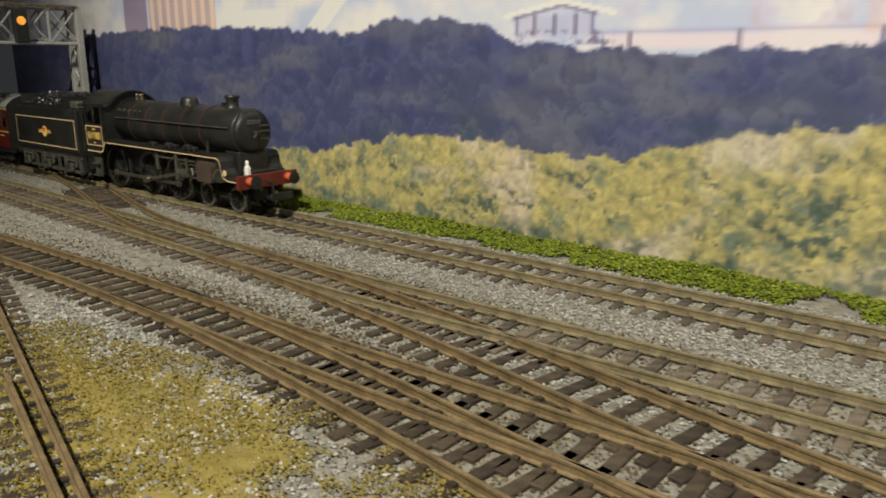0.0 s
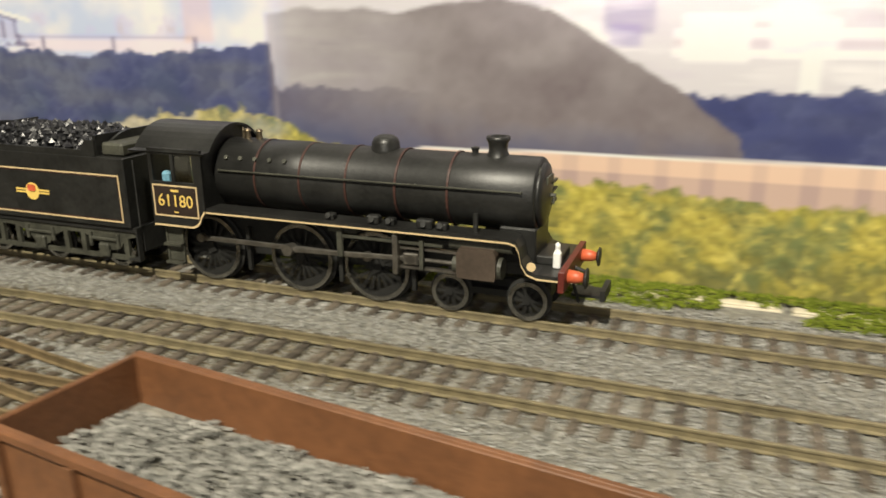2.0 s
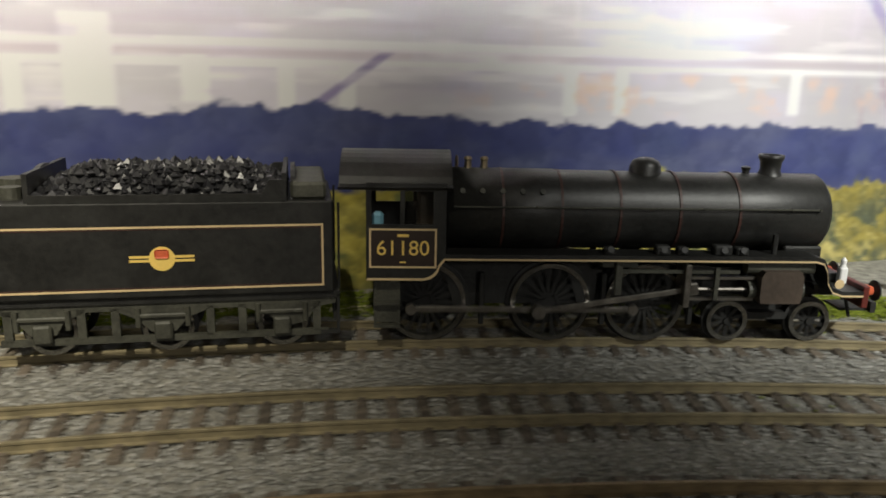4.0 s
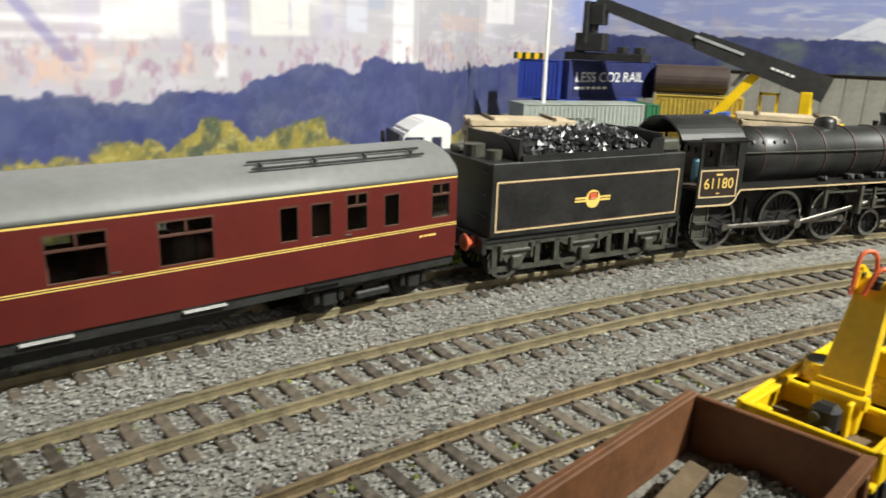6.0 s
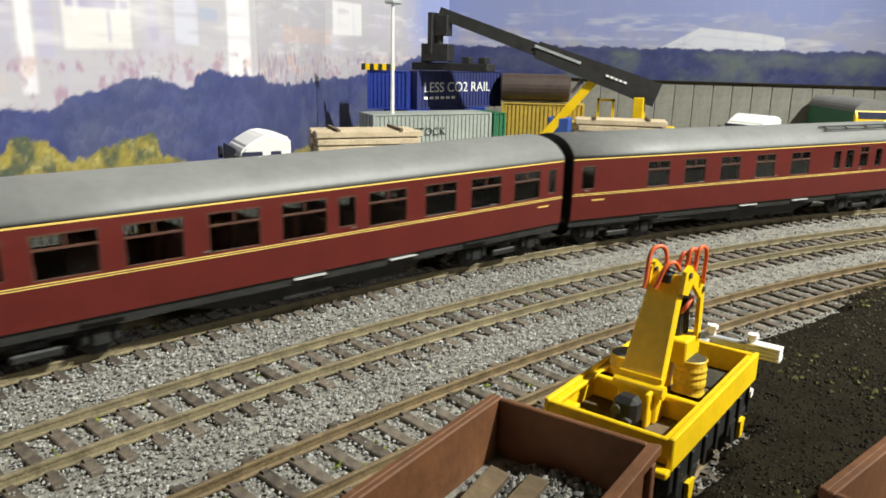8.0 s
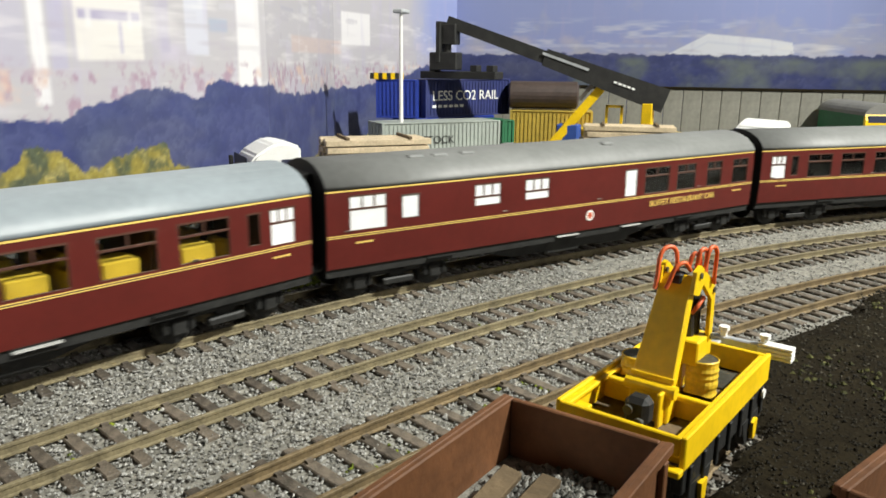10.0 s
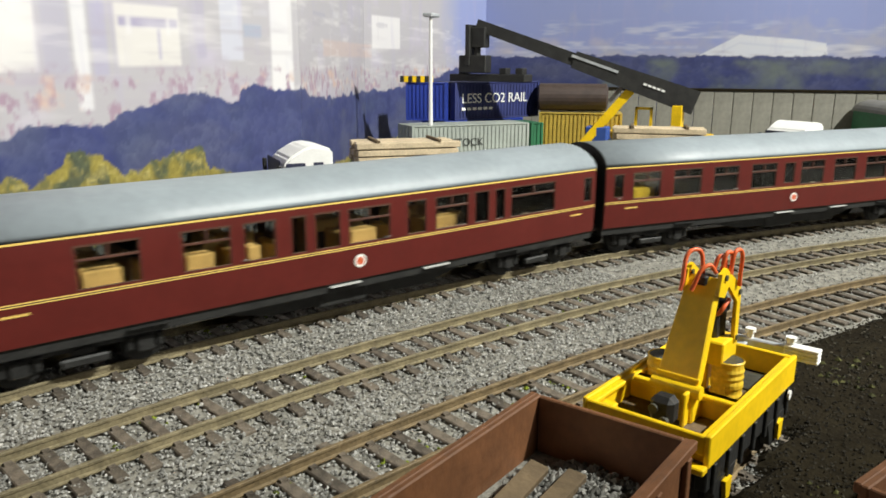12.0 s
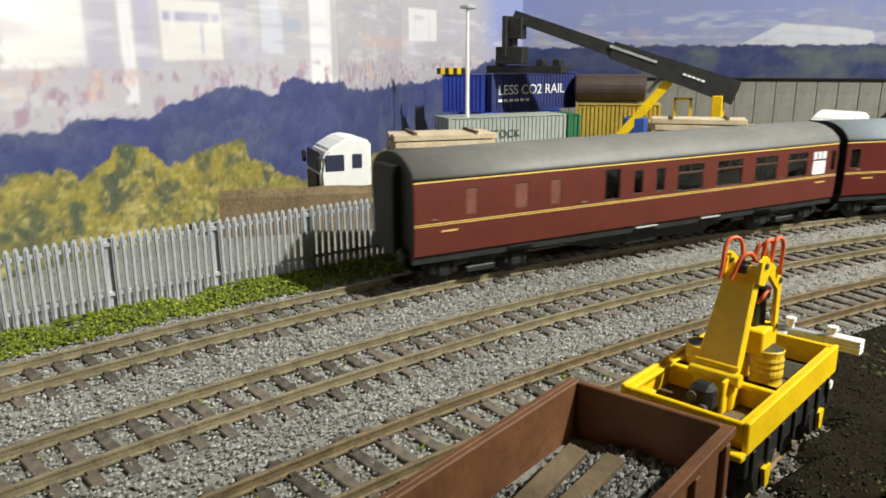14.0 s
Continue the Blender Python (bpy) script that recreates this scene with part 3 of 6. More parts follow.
def curve_xy(s, off):
    """along() for arrays."""
    a = np.maximum(s - CURVE_X, 0) / CURVE_R
    x = np.where(s < CURVE_X, s, CURVE_X + (CURVE_R + off) * np.sin(a))
    y = np.where(s < CURVE_X, LINE_Y + off, LINE_Y - CURVE_R + (CURVE_R + off) * np.cos(a))
    return x, y


def bent(path, xs, ds):
    """A path that leaves its even offset by the given amounts."""
    out = [(x, y + float(np.interp(x, xs, ds)), h) for x, y, h in path]
    return [(x, y, h if x > -250 else math.degrees(math.atan2(out[i + 1][1] - y, out[i + 1][0] - x))) for i, (x, y, h) in enumerate(out[:-1])] + [out[-1]]


def siding_y(x):
    """The siding that leaves the third line and carries the parked wagons."""
    u = np.clip((x + 540) / 240, 0, 1)
    a = 118.6 * (1 + 2 * u) * (1 - u) ** 2 + 97.2 * u * u * (3 - 2 * u) + 240 * (0.03 * u * (1 - u) ** 2 + 0.079 * u * u * (1 - u))
    b = 88.7 - 0.105 * (x + 209) - 0.000143 * (x + 209) ** 2
    w = np.clip((x + 340) / 60, 0, 1)
    return a * (1 - w) + b * w


n = 215000
s = np.concatenate([rng.uniform(-900, 760, n // 3), rng.uniform(-560, 470, n - n // 3)])
off = rng.uniform(-172, 24, n)
x, y = curve_xy(s, off)
size = rng.uniform(0.28, 0.56, n) * np.where(rng.random(n) < 0.02, 1.5, 1)
tracks_off = np.min(np.abs(off[:, None] - np.array([0, S2, S3])[None]), 1)
tracks_off = np.minimum(tracks_off, np.where(x > -500, np.abs(y - siding_y(x)), 99))
z = np.where(x < -250, np.where(tracks_off < 9.5, -3.45, -3.2), np.where(tracks_off < 9.5, -3.05, -2.95)) + rng.uniform(-0.25, 0.3, n)
keep = ~((x > 225) & (y < siding_y(x) - 13 - rng.uniform(-4, 4, n))) & ~((x > 312) & (off < -110 - rng.uniform(-4, 4, n)))
points = (x < -235 + rng.uniform(-40, 40, n)) & (off < -24) & (tracks_off < 15 + rng.uniform(-4, 4, n))
scatter("oily_ballast", np.stack([x, y, z], 1)[keep & points], size[keep & points], 0.75, stone_material("oily_brown_chips", (0.040, 0.032, 0.020), (0.115, 0.094, 0.060), (0.27, 0.24, 0.175)), "oil-stained brown ballast among the points", "ballast", seed=5)
keep = keep & ~points
scatter("ballast", np.stack([x, y, z], 1)[keep], size[keep], 0.75, M_STONE, "loose grey granite ballast chips between the tracks", "ballast")

# grass verge along the foot of the backdrop and the fence
n = 52000
s = rng.uniform(-900, 470, n)
off = np.where(s < -40, rng.uniform(21, 42, n), rng.uniform(20, 41, n))
lump = fbm(s, off, 22, 61)
keep = (lump + 0.25 * (off - 15) / 28 > 0.50) & ((s < -260) | (s > 150) | (off > 19))
x, y = curve_xy(s[keep], off[keep])
z = -3.7 + np.clip(off[keep] - 17, 0, 20) * 0.09 + rng.uniform(0, 2.4, keep.sum()) * lump[keep]
scatter("grass", np.stack([x, y, z], 1), rng.uniform(0.35, 0.85, keep.sum()), 0.8, M_LEAF, "bright green flock grass and low weeds beside the line", "grass")
n = 1500
s, off = rng.uniform(150, 460, n), rng.choice([S2, S3, 0], n) + rng.uniform(-7, 7, n)
keep = fbm(s, off, 14, 91) > 0.62
x, y = curve_xy(s[keep], off[keep])
scatter("moss", np.stack([x, y, np.full(len(x), -2.85)], 1), rng.uniform(0.4, 0.8, len(x)), 0.7, M_LEAF, "small tufts of moss between sleepers", "moss")


def patch(name, cx, cy, rx, ry, z, material, label, seed, turn=0.0):
    """A low uneven patch of ground cover."""
    bm = bmesh.new()
    rings = []
    for k in range(9):
        q = k / 8
        ring = []
        for i in range(56):
            a = i / 56 * 2 * math.pi
            w = 0.75 + 0.5 * noise.noise(Vector((math.cos(a) * 1.6 + seed, math.sin(a) * 1.6, seed)))
            px, py = math.cos(a) * rx * w * q, math.sin(a) * ry * w * q
            h = -6.0 if k == 8 else z - 1.2 * q ** 4 + 0.7 * noise.noise(Vector((px * 0.12, py * 0.12, seed)))
            ca, sa = math.cos(turn), math.sin(turn)
            ring.append((cx + px * ca - py * sa, cy + px * sa + py * ca, h))
        rings.append(ring)
    loft(bm, rings[1:], True)
    return tagged(part(name, bm, material, smooth=True), label, "ground", "", "structure")


patch("grass_patch", -452, 73, 118, 34, -2.9, M_OLIVE, "patch of olive static grass beside the points", 2.3, -0.10)
# dark soil over the end of the sidings, up to the rail tops
ss, oo = np.meshgrid(np.arange(240, 640, 5.0), np.arange(-104, -470, -5.0))
gx, gy = curve_xy(ss, oo)
beside = np.minimum((siding_y(gx) - 10 - gy) / 3, (gx - 215) / 14)
ahead = np.minimum((gx - 308) / 8, (-107 - oo) / 5)
hh = -5.6 + 4.6 * np.clip(np.maximum(beside, ahead) + 1.4 * (fbm(ss, oo, 18, 71) - 0.5), 0, 1) + 0.9 * (fbm(ss, oo, 26, 73) - 0.5)
me = bpy.data.meshes.new("soil")
idx = np.arange(ss.size).reshape(ss.shape)
me.from_pydata((np.stack([gx, gy, hh], -1).reshape(-1, 3) * MM).tolist(), [], np.stack([idx[:-1, :-1], idx[1:, :-1], idx[1:, 1:], idx[:-1, 1:]], -1).reshape(-1, 4).tolist())
me.materials.append(M_SOIL)
SOIL_GRAIN = np.stack([gx.ravel(), gy.ravel(), hh.ravel()], 1)
tagged(new("soil", me), "dark bare soil with thin grass beside the sidings", "ground", "", "structure")
n = 40000
x, y = rng.uniform(-590, -330, n), rng.uniform(30, 112, n)
keep = (((x + 452) / 112) ** 2 + ((y - 73) / 33) ** 2 < 0.95 + 0.5 * (fbm(x, y, 25, 15) - 0.5)) & (fbm(x, y, 9, 37) > 0.40)
scatter("static_grass", np.stack([x, y, np.full(n, -2.6) + rng.uniform(-0.3, 0.4, n)], 1)[keep], rng.uniform(0.2, 0.42, n)[keep], 0.8, stone_material("olive_flock", (0.14, 0.112, 0.024), (0.19, 0.152, 0.038), (0.26, 0.215, 0.07)), "olive static grass fibres", "grass")
n = 5200
x, y = rng.uniform(-640, -330, n), rng.uniform(25, 102, n)
g = fbm(x, y, 30, 19)
keep = (g > 0.53) | (rng.random(n) < 0.10)
scatter("loose_stones", np.stack([x, y, np.full(n, -2.8)], 1)[keep], rng.uniform(0.35, 0.8, n)[keep], 0.7, M_STONE, "pale loose stones scattered on the grass", "stones")
n = 9000
x, y = rng.uniform(250, 560, n), rng.uniform(-250, 60, n)
g = fbm(x, y, 35, 29)
dd = np.hypot(x - CURVE_X, y - LINE_Y + CURVE_R) - CURVE_R
keep = (g > 0.50) & ((y < siding_y(x) - 16) | ((x > 330) & (dd < -120)))
scatter("weeds", np.stack([x, y, np.full(n, -0.7)], 1)[keep], rng.uniform(0.4, 1.0, n)[keep], 0.8, stone_material("dry_weeds", (0.02, 0.022, 0.006), (0.06, 0.06, 0.02), (0.13, 0.13, 0.05)), "dull green weeds on dark soil", "weeds")

n = 60000
near = SOIL_GRAIN[(SOIL_GRAIN[:, 0] < 520) & (SOIL_GRAIN[:, 2] > -2.6)]
grain = near[rng.integers(0, len(near), n)] + np.stack([rng.uniform(-3, 3, n), rng.uniform(-3, 3, n), rng.uniform(-0.2, 0.35, n)], 1)
scatter("soil_crumbs", grain, rng.uniform(0.2, 0.5, n), 0.75, stone_material("soil_crumb", (0.008, 0.0065, 0.004), (0.022, 0.019, 0.012), (0.11, 0.10, 0.075)), "dark soil crumbs and fine stones", "soil", seed=8)

# concrete trough lids at the foot of the backdrop
M_TROUGH = mat("cream_concrete", (0.62, 0.56, 0.42), 0.6, 0, 0.15, 90, 0.2)
for k, (s0, s1) in enumerate(((-330, -243), (-240, -150), (-147, -60), (-57, 30), (33, 115))):
    ob = thing("cable_trough", "cream concrete cable trough lying beside the line", "trough", "cable troughs", m=pose((s0 + s1) / 2 * MM, (LINE_Y + 33 + (k % 2) * 0.8 - max(0, s1 - CURVE_X) ** 2 / 2100) * MM, -0.0035, 0, 0, (-0.3, 0.5, 0, -1.5, -8)[k]))
    bm = bmesh.new()
    box(bm, -(s1 - s0) / 2, (s1 - s0) / 2, -2.2, 2.2, -1.6, 0.4, 0.3)
    part("channel", bm, M_TROUGH, ob)
    for i in range(8):
        bm = bmesh.new()
        w = (s1 - s0) / 8
        box(bm, -(s1 - s0) / 2 + w * i + 0.2, -(s1 - s0) / 2 + w * (i + 1) - 0.2, -2.0, 2.0, 0.4, 1.2, 0.25)
        part("lid", bm, M_TROUGH, ob)

# ---- train: locomotive and tender ----
M_LINE = mat("cream_lining", (0.62, 0.47, 0.26), 0.5, 0, 0.1, 200)
M_REDLINE = mat("dull_red_lining", (0.052, 0.022, 0.017), 0.5, 0, 0.3, 200)
M_GOLD = mat("yellow_lettering", (0.78, 0.55, 0.14), 0.5, 0, 0.08, 200)
M_STEEL = mat("oily_steel", (0.30, 0.28, 0.25), 0.32, 0.9, 0.3, 250)
M_TYRE = mat("polished_tyre", (0.42, 0.41, 0.39), 0.22, 1.0, 0.2, 250)
M_GUNMETAL = mat("greenish_weathered_frame", (0.050, 0.050, 0.038), 0.55, 0, 0.4, 160, 0.3)
M_RUSTY = mat("brown_weathered_casing", (0.065, 0.048, 0.036), 0.5, 0, 0.25, 120, 0.15)
M_BEAM = mat("dull_red_beam", (0.11, 0.018, 0.012), 0.5, 0, 0.3, 200)
M_BUFFER = mat("orange_red_buffer", (0.55, 0.11, 0.045), 0.45, 0, 0.2, 200)
M_WHITE = mat("white_paint", (0.78, 0.78, 0.76), 0.5, 0, 0.05, 200)
M_COAL = stone_material("black_coal", (0.006, 0.006, 0.007), (0.014, 0.014, 0.016), (0.05, 0.05, 0.055))
M_COAL.node_tree.nodes["Principled BSDF"].inputs["Roughness"].default_value = 0.36
M_COAL.node_tree.nodes["Principled BSDF"].inputs["Specular IOR Level"].default_value = 0.5
M_PANEL = mat("dark_brown_panel", (0.030, 0.020, 0.016), 0.4, 0, 0.2, 100)
M_COPPER = mat("dull_brass", (0.26, 0.21, 0.14), 0.4, 1.0, 0.15, 150)
M_CAB_BLUE = mat("pale_blue_cab_fitting", (0.16, 0.34, 0.44), 0.4, 0, 0.2, 200)


def glass_material():
    m = bpy.data.materials.new("thin_window_glass")
    m.use_nodes = True
    N, L = m.node_tree.nodes, m.node_tree.links
    N.remove(N["Principled BSDF"])
    t, g, x, f = N.new("ShaderNodeBsdfTransparent"), N.new("ShaderNodeBsdfGlossy"), N.new("ShaderNodeMixShader"), N.new("ShaderNodeFresnel")
    t.inputs["Color"].default_value = (0.72, 0.72, 0.70, 1)
    g.inputs["Roughness"].default_value = 0.06
    f.inputs["IOR"].default_value = 1.5
    L.new(f.outputs[0], x.inputs[0]), L.new(t.outputs[0], x.inputs[1]), L.new(g.outputs[0], x.inputs[2]), L.new(x.outputs[0], N["Material Output"].inputs[0])
    return m


M_GLASS = glass_material()


def text_part(name, words, size, material, parent, m, depth=0.12, align="CENTER"):
    """Raised lettering as a mesh part."""
    cu = bpy.data.curves.new(name, "FONT")
    cu.body, cu.size, cu.extrude, cu.align_x, cu.align_y = words, size * MM, depth * MM, align, "CENTER"
    tmp = bpy.data.objects.new(name, cu)
    scene.collection.objects.link(tmp)
    bpy.context.view_layer.update()
    me = bpy.data.meshes.new_from_object(tmp.evaluated_get(bpy.context.evaluated_depsgraph_get()))
    bpy.data.objects.remove(tmp)
    me.materials.clear()
    me.materials.append(material)
    ob = new(name, me)
    ob.parent = parent
    ob.matrix_basis = m
    return ob


def side_m(x, y, z, near=True):
    """A pose for lettering that faces out from a vehicle's side."""
    return pose(x * MM, y * MM, z * MM, 90, 0, 0 if near else 180)


def frame_lines(bm, x0, x1, z0, z1, y, w=0.45, d=0.12):
    """A thin raised rectangle on a vehicle's side, both ends and edges."""
    s = -1 if y < 0 else 1
    a, b = sorted((y, y + s * d))
    box(bm, x0, x1, a, b, z1 - w, z1), box(bm, x0, x1, a, b, z0, z0 + w)
    box(bm, x0, x0 + w, a, b, z0 + w, z1 - w), box(bm, x1 - w, x1, a, b, z0 + w, z1 - w)


def spoked_wheel(radius, spokes, y, crank=0.0, balance=False):
    """A wheel pair's one side: tyre ring, spokes and boss, axle along y, at the origin."""
    bm = bmesh.new()
    s = -1 if y < 0 else 1
    prof = [(y - s * 1.5, radius + 0.9), (y - s * 0.9, radius + 0.9), (y - s * 0.8, radius), (y + s * 0.9, radius), (y + s * 0.9, radius - 1.3), (y - s * 1.5, radius - 1.3)]
    rings = [[bm.verts.new((r * math.cos(a), h, r * math.sin(a))) for a in [2 * math.pi * k / 32 for k in range(32)]] for h, r in prof]
    for i in range(len(rings)):
        p, q = rings[i], rings[(i + 1) % len(rings)]
        for k in range(32):
            bm.faces.new((p[k], p[(k + 1) % 32], q[(k + 1) % 32], q[k])).material_index = 1 if i in (2, 3) else 0
    for k in range(spokes):
        a = 2 * math.pi * k / spokes
        box(bm, 0.6, radius - 1.0, y - 0.45, y + 0.45, -0.42, 0.42, m=Matrix.Rotation(-a, 4, "Y"))
    cyl(bm, (0, y - 0.9, 0), (0, y + s * 1.1, 0), radius * 0.17, seg=14)
    if crank:
        box(bm, -1.6, crank + 1.2, y - 0.6, y + s * 0.9, -1.5, 1.5, 0.3)
    if balance:
        out = [(-(radius - 1.4) * math.cos(a), (radius - 1.4) * math.sin(a)) for a in np.linspace(-0.75, 0.75, 9)]
        prism(bm, out, y - 0.5, y + s * 0.75)
    return bm


def build_locomotive():
    ob = thing("steam_locomotive", "black lined tender locomotive with brown cab panels running on rails", "locomotive")
    # boiler: turned shell with smokebox, barrel and firebox
    bm = bmesh.new()
    spin(bm, [(-92, 11.4), (-62, 11.3), (-61.5, 11.1), (-14, 10.8), (-13.5, 10.9), (13.0, 10.9), (13.6, 10.5)], (0, 0, 36), (1, 0, 0), 40)
    boiler = part("boiler", bm, M_BLACK, ob, smooth=True)
    for x in (-77, -61, -45, -28.5, -12):
        bm = bmesh.new()
        r = 11.55 if x < -62 else 11.25
        spin(bm, [(x - 0.35, r - 0.6), (x - 0.35, r), (x + 0.35, r), (x + 0.35, r - 0.6)], (0, 0, 36), (1, 0, 0), 36)
        part("boiler_band", bm, M_REDLINE, boiler, "thin red boiler band")
    bm = bmesh.new()
    spin(bm, [(13.5, 9.6), (14.6, 9.3), (15.3, 7.0), (15.8, 3.0), (16.0, 0.8)], (0, 0, 36), (1, 0, 0), 32)
    door = part("smokebox_door", bm, M_BLACK, boiler, smooth=True)
    bm = bmesh.new()
    box(bm, 15.3, 16.0, -3.6, 3.6, 39.6, 41.8, 0.15)
    for zz in (33.0, 36.5, 39.0):
        box(bm, 15.2, 16.0, 2, 9, zz - 0.35, zz + 0.35)
    cyl(bm, (15.8, 0, 36), (17.5, 0, 36), 0.6, seg=8), cyl(bm, (17.2, 0, 36), (17.2, -1.5, 33.8), 0.3, seg=6)
    cyl(bm, (13.8, -8.6, 39), (13.8, -5, 44.4), 0.3, seg=6), cyl(bm, (13.8, 8.6, 39), (13.8, 5, 44.4), 0.3, seg=6), cyl(bm, (13.8, -5, 44.4), (13.8, 5, 44.4), 0.3, seg=6)
    part("door_fittings", bm, M_GUNMETAL, boiler)
    # chimney, dome, valves
    bm = bmesh.new()
    spin(bm, [(44.5, 4.4), (46.6, 3.4), (48.0, 2.75), (50.3, 2.9), (51.2, 3.5), (52.2, 3.5), (52.2, 2.5), (50.8, 2.4)], (0, 0, 0), (0, 0, 1), 24)
    part("chimney", bm, M_BLACK, ob, smooth=True)
    bm = bmesh.new()
    spin(bm, [(44.6, 5.2), (46.6, 4.5), (48.6, 4.3), (50.0, 3.6), (50.8, 2.0), (51.0, 0.4)], (-36, 0, 0), (0, 0, 1), 24)
    part("dome", bm, M_BLACK, ob, smooth=True)
    bm = bmesh.new()
    spin(bm, [(45.5, 1.2), (47.5, 1.0), (48.6, 1.4), (48.9, 0.5)], (-7, 0, 0), (0, 0, 1), 10)
    part("snifting_valve", bm, M_BLACK, ob)
    for x in (-86, -81.5):
        bm = bmesh.new()
        spin(bm, [(46, 1.3), (48, 1.0), (49.4, 0.9), (49.8, 1.2), (50.4, 0.9), (50.6, 0.2)], (x, 0, 0), (0, 0, 1), 10)
        part("safety_valve", bm, M_COPPER, ob, "bright metal safety valve")
    bm = bmesh.new()
    spin(bm, [(46, 0.6), (49.5, 0.5), (50.5, 0.3)], (-89, 2, 0), (0, 0, 1), 8)
    part("whistle", bm, M_COPPER, ob)
    for s in (-1, 1):
        bm = bmesh.new()
        cyl(bm, (-90, s * 11.8, 38.5), (10, s * 11.4, 38.5), 0.28, seg=6)
        for x in (-90, -68, -45, -22, 2, 10):
            cyl(bm, (x, s * 10.5, 38.5), (x, s * 11.9, 38.5), 0.35, seg=6)
        part("handrail", bm, M_GUNMETAL, ob)
        bm = bmesh.new()
        for k in range(5):
            cyl(bm, (-88 + k * 5.4, s * 9.0, 42.0), (-88 + k * 5.4, s * 10.1, 42.6), 0.75, seg=10)
        part("washout_plugs", bm, M_GUNMETAL, ob)
        # running plate with valance and a front drop
        bm = bmesh.new()
        a, b = (-16.5, -9) if s < 0 else (9, 16.5)
        top = [(-93, 26.6), (8, 26.6), (10.2, 26.0), (11.3, 24.0), (12.0, 20.5), (13.6, 18.0), (16.5, 17.0), (22.5, 17.0)]
        prism(bm, top + [(x, z - 1.7) for x, z in reversed(top)], a, b)
        part("running_plate", bm, M_BLACK, ob)
        bm = bmesh.new()
        y0, y1 = sorted((s * 16.5, s * 16.65))
        prism(bm, [(x, z - 1.1) for x, z in top] + [(x, z - 1.6) for x, z in reversed(top)], y0, y1)
        part("lining", bm, M_LINE, ob, "thin cream lining")
        # sandbox, lubricators and reversing gear on the plate
        bm = bmesh.new()
        for x0, w, h in ((-36, 4, 2.6), (-30, 3, 2.2), (-20, 5, 2.8), (-14, 3.5, 2.2), (-50, 3, 2)):
            box(bm, x0, x0 + w, *sorted((s * 12.5, s * 15.5)), 26.5, 26.5 + h, 0.4)
            cyl(bm, (x0 + w / 2, s * 13, 27), (x0 + w / 2, s * 16, 28.2), 0.9, seg=8)
        cyl(bm, (-2.5, s * 13, 26.5), (-2.5, s * 13, 32), 0.8, seg=8)
        part("plate_fittings", bm, M_UNDER, ob)
        # cylinders with valve chest
        bm = bmesh.new()
        y0, y1 = sorted((s * 9, s * 17.2))
        prism(bm, [(-6.5, 13.6), (4.4, 13.6), (4.8, 15.0), (4.8, 21.0), (4.0, 22.6), (-6.0, 22.6), (-6.9, 21.0), (-6.9, 15.0)], y0, y1)
        part("cylinder", bm, M_RUSTY, ob, "brown weathered cylinder casing")
        bm = bmesh.new()
        cyl(bm, (-10, s * 13, 23), (9, s * 13, 23), 1.9, seg=14), cyl(bm, (4, s * 13, 16.5), (6, s * 13, 16.5), 3.2, seg=16), cyl(bm, (-9, s * 13, 16.5), (-6, s * 13, 16.5), 2.4, seg=14)
        part("valve_chest", bm, M_GUNMETAL, ob)
        bm = bmesh.new()
        box(bm, -26, -7, s * 13 - 0.7, s * 13 + 0.7, 19.4, 20.2), box(bm, -26, -7, s * 13 - 0.7, s * 13 + 0.7, 13.4, 14.2)
        cyl(bm, (-26, s * 13, 16.5), (-6, s * 13, 16.5), 0.6, seg=8)
        box(bm, -27.5, -25.8, *sorted((s * 9, s * 16)), 12, 24, 0.2)
        part("slide_bar", bm, M_STEEL, ob, "bright steel slide bars")
        # valve gear: expansion link, radius rod, combination lever
        bm = bmesh.new()
        box(bm, -46.5, -44.5, s * 14.5 - 0.6, s * 14.5 + 0.6, 15, 25, 0.3)
        box(bm, -46, -12, s * 14.3 - 0.35, s * 14.3 + 0.35, 21.3, 22.2)
        box(bm, -19, -17.8, s * 15 - 0.4, s * 15 + 0.4, 14, 23)
        box(bm, -50, -40, *sorted((s * 9.5, s * 13.8)), 22.5, 24.8, 0.3)
        part("valve_gear", bm, M_GUNMETAL, ob)
        # frames, brake gear, cab steps
        bm = bmesh.new()
        y0, y1 = sorted((s * 5.6, s * 6.6))
        prism(bm, [(-112, 8), (-108, 6), (-80, 10), (-20, 10), (-15, 13), (21, 13), (21, 19), (-112, 26)], y0, y1)
        part("frame", bm, M_UNDER, ob)
        bm = bmesh.new()
        for x in (-82, -48, -23):
            box(bm, x - 0.7, x + 0.7, s * 9.5 - 0.8, s * 9.5 + 0.8, 5, 20, 0.2)
        part("brake_gear", bm, M_UNDER, ob)
        bm = bmesh.new()
        box(bm, -111.5, -104.5, *sorted((s * 14.4, s * 16.0)), 6.0, 6.8), box(bm, -111.5, -104.5, *sorted((s * 13.6, s * 16.2)), 12.4, 13.2)
        box(bm, -111.5, -110.8, *sorted((s * 13.8, s * 14.6)), 5.8, 20), box(bm, -105.2, -104.5, *sorted((s * 13.8, s * 14.6)), 5.8, 20)
        box(bm, -111.0, -105, *sorted((s * 13.8, s * 14.2)), 7, 19)
        part("cab_steps", bm, M_GUNMETAL, ob)
        # cab side with two windows and a drop panel
        bm = bmesh.new()
        y0, y1 = sorted((s * 16.2, s * 17.0))
        box(bm, -113.4, -92.6, y0, y1, 26.4, 34.6)
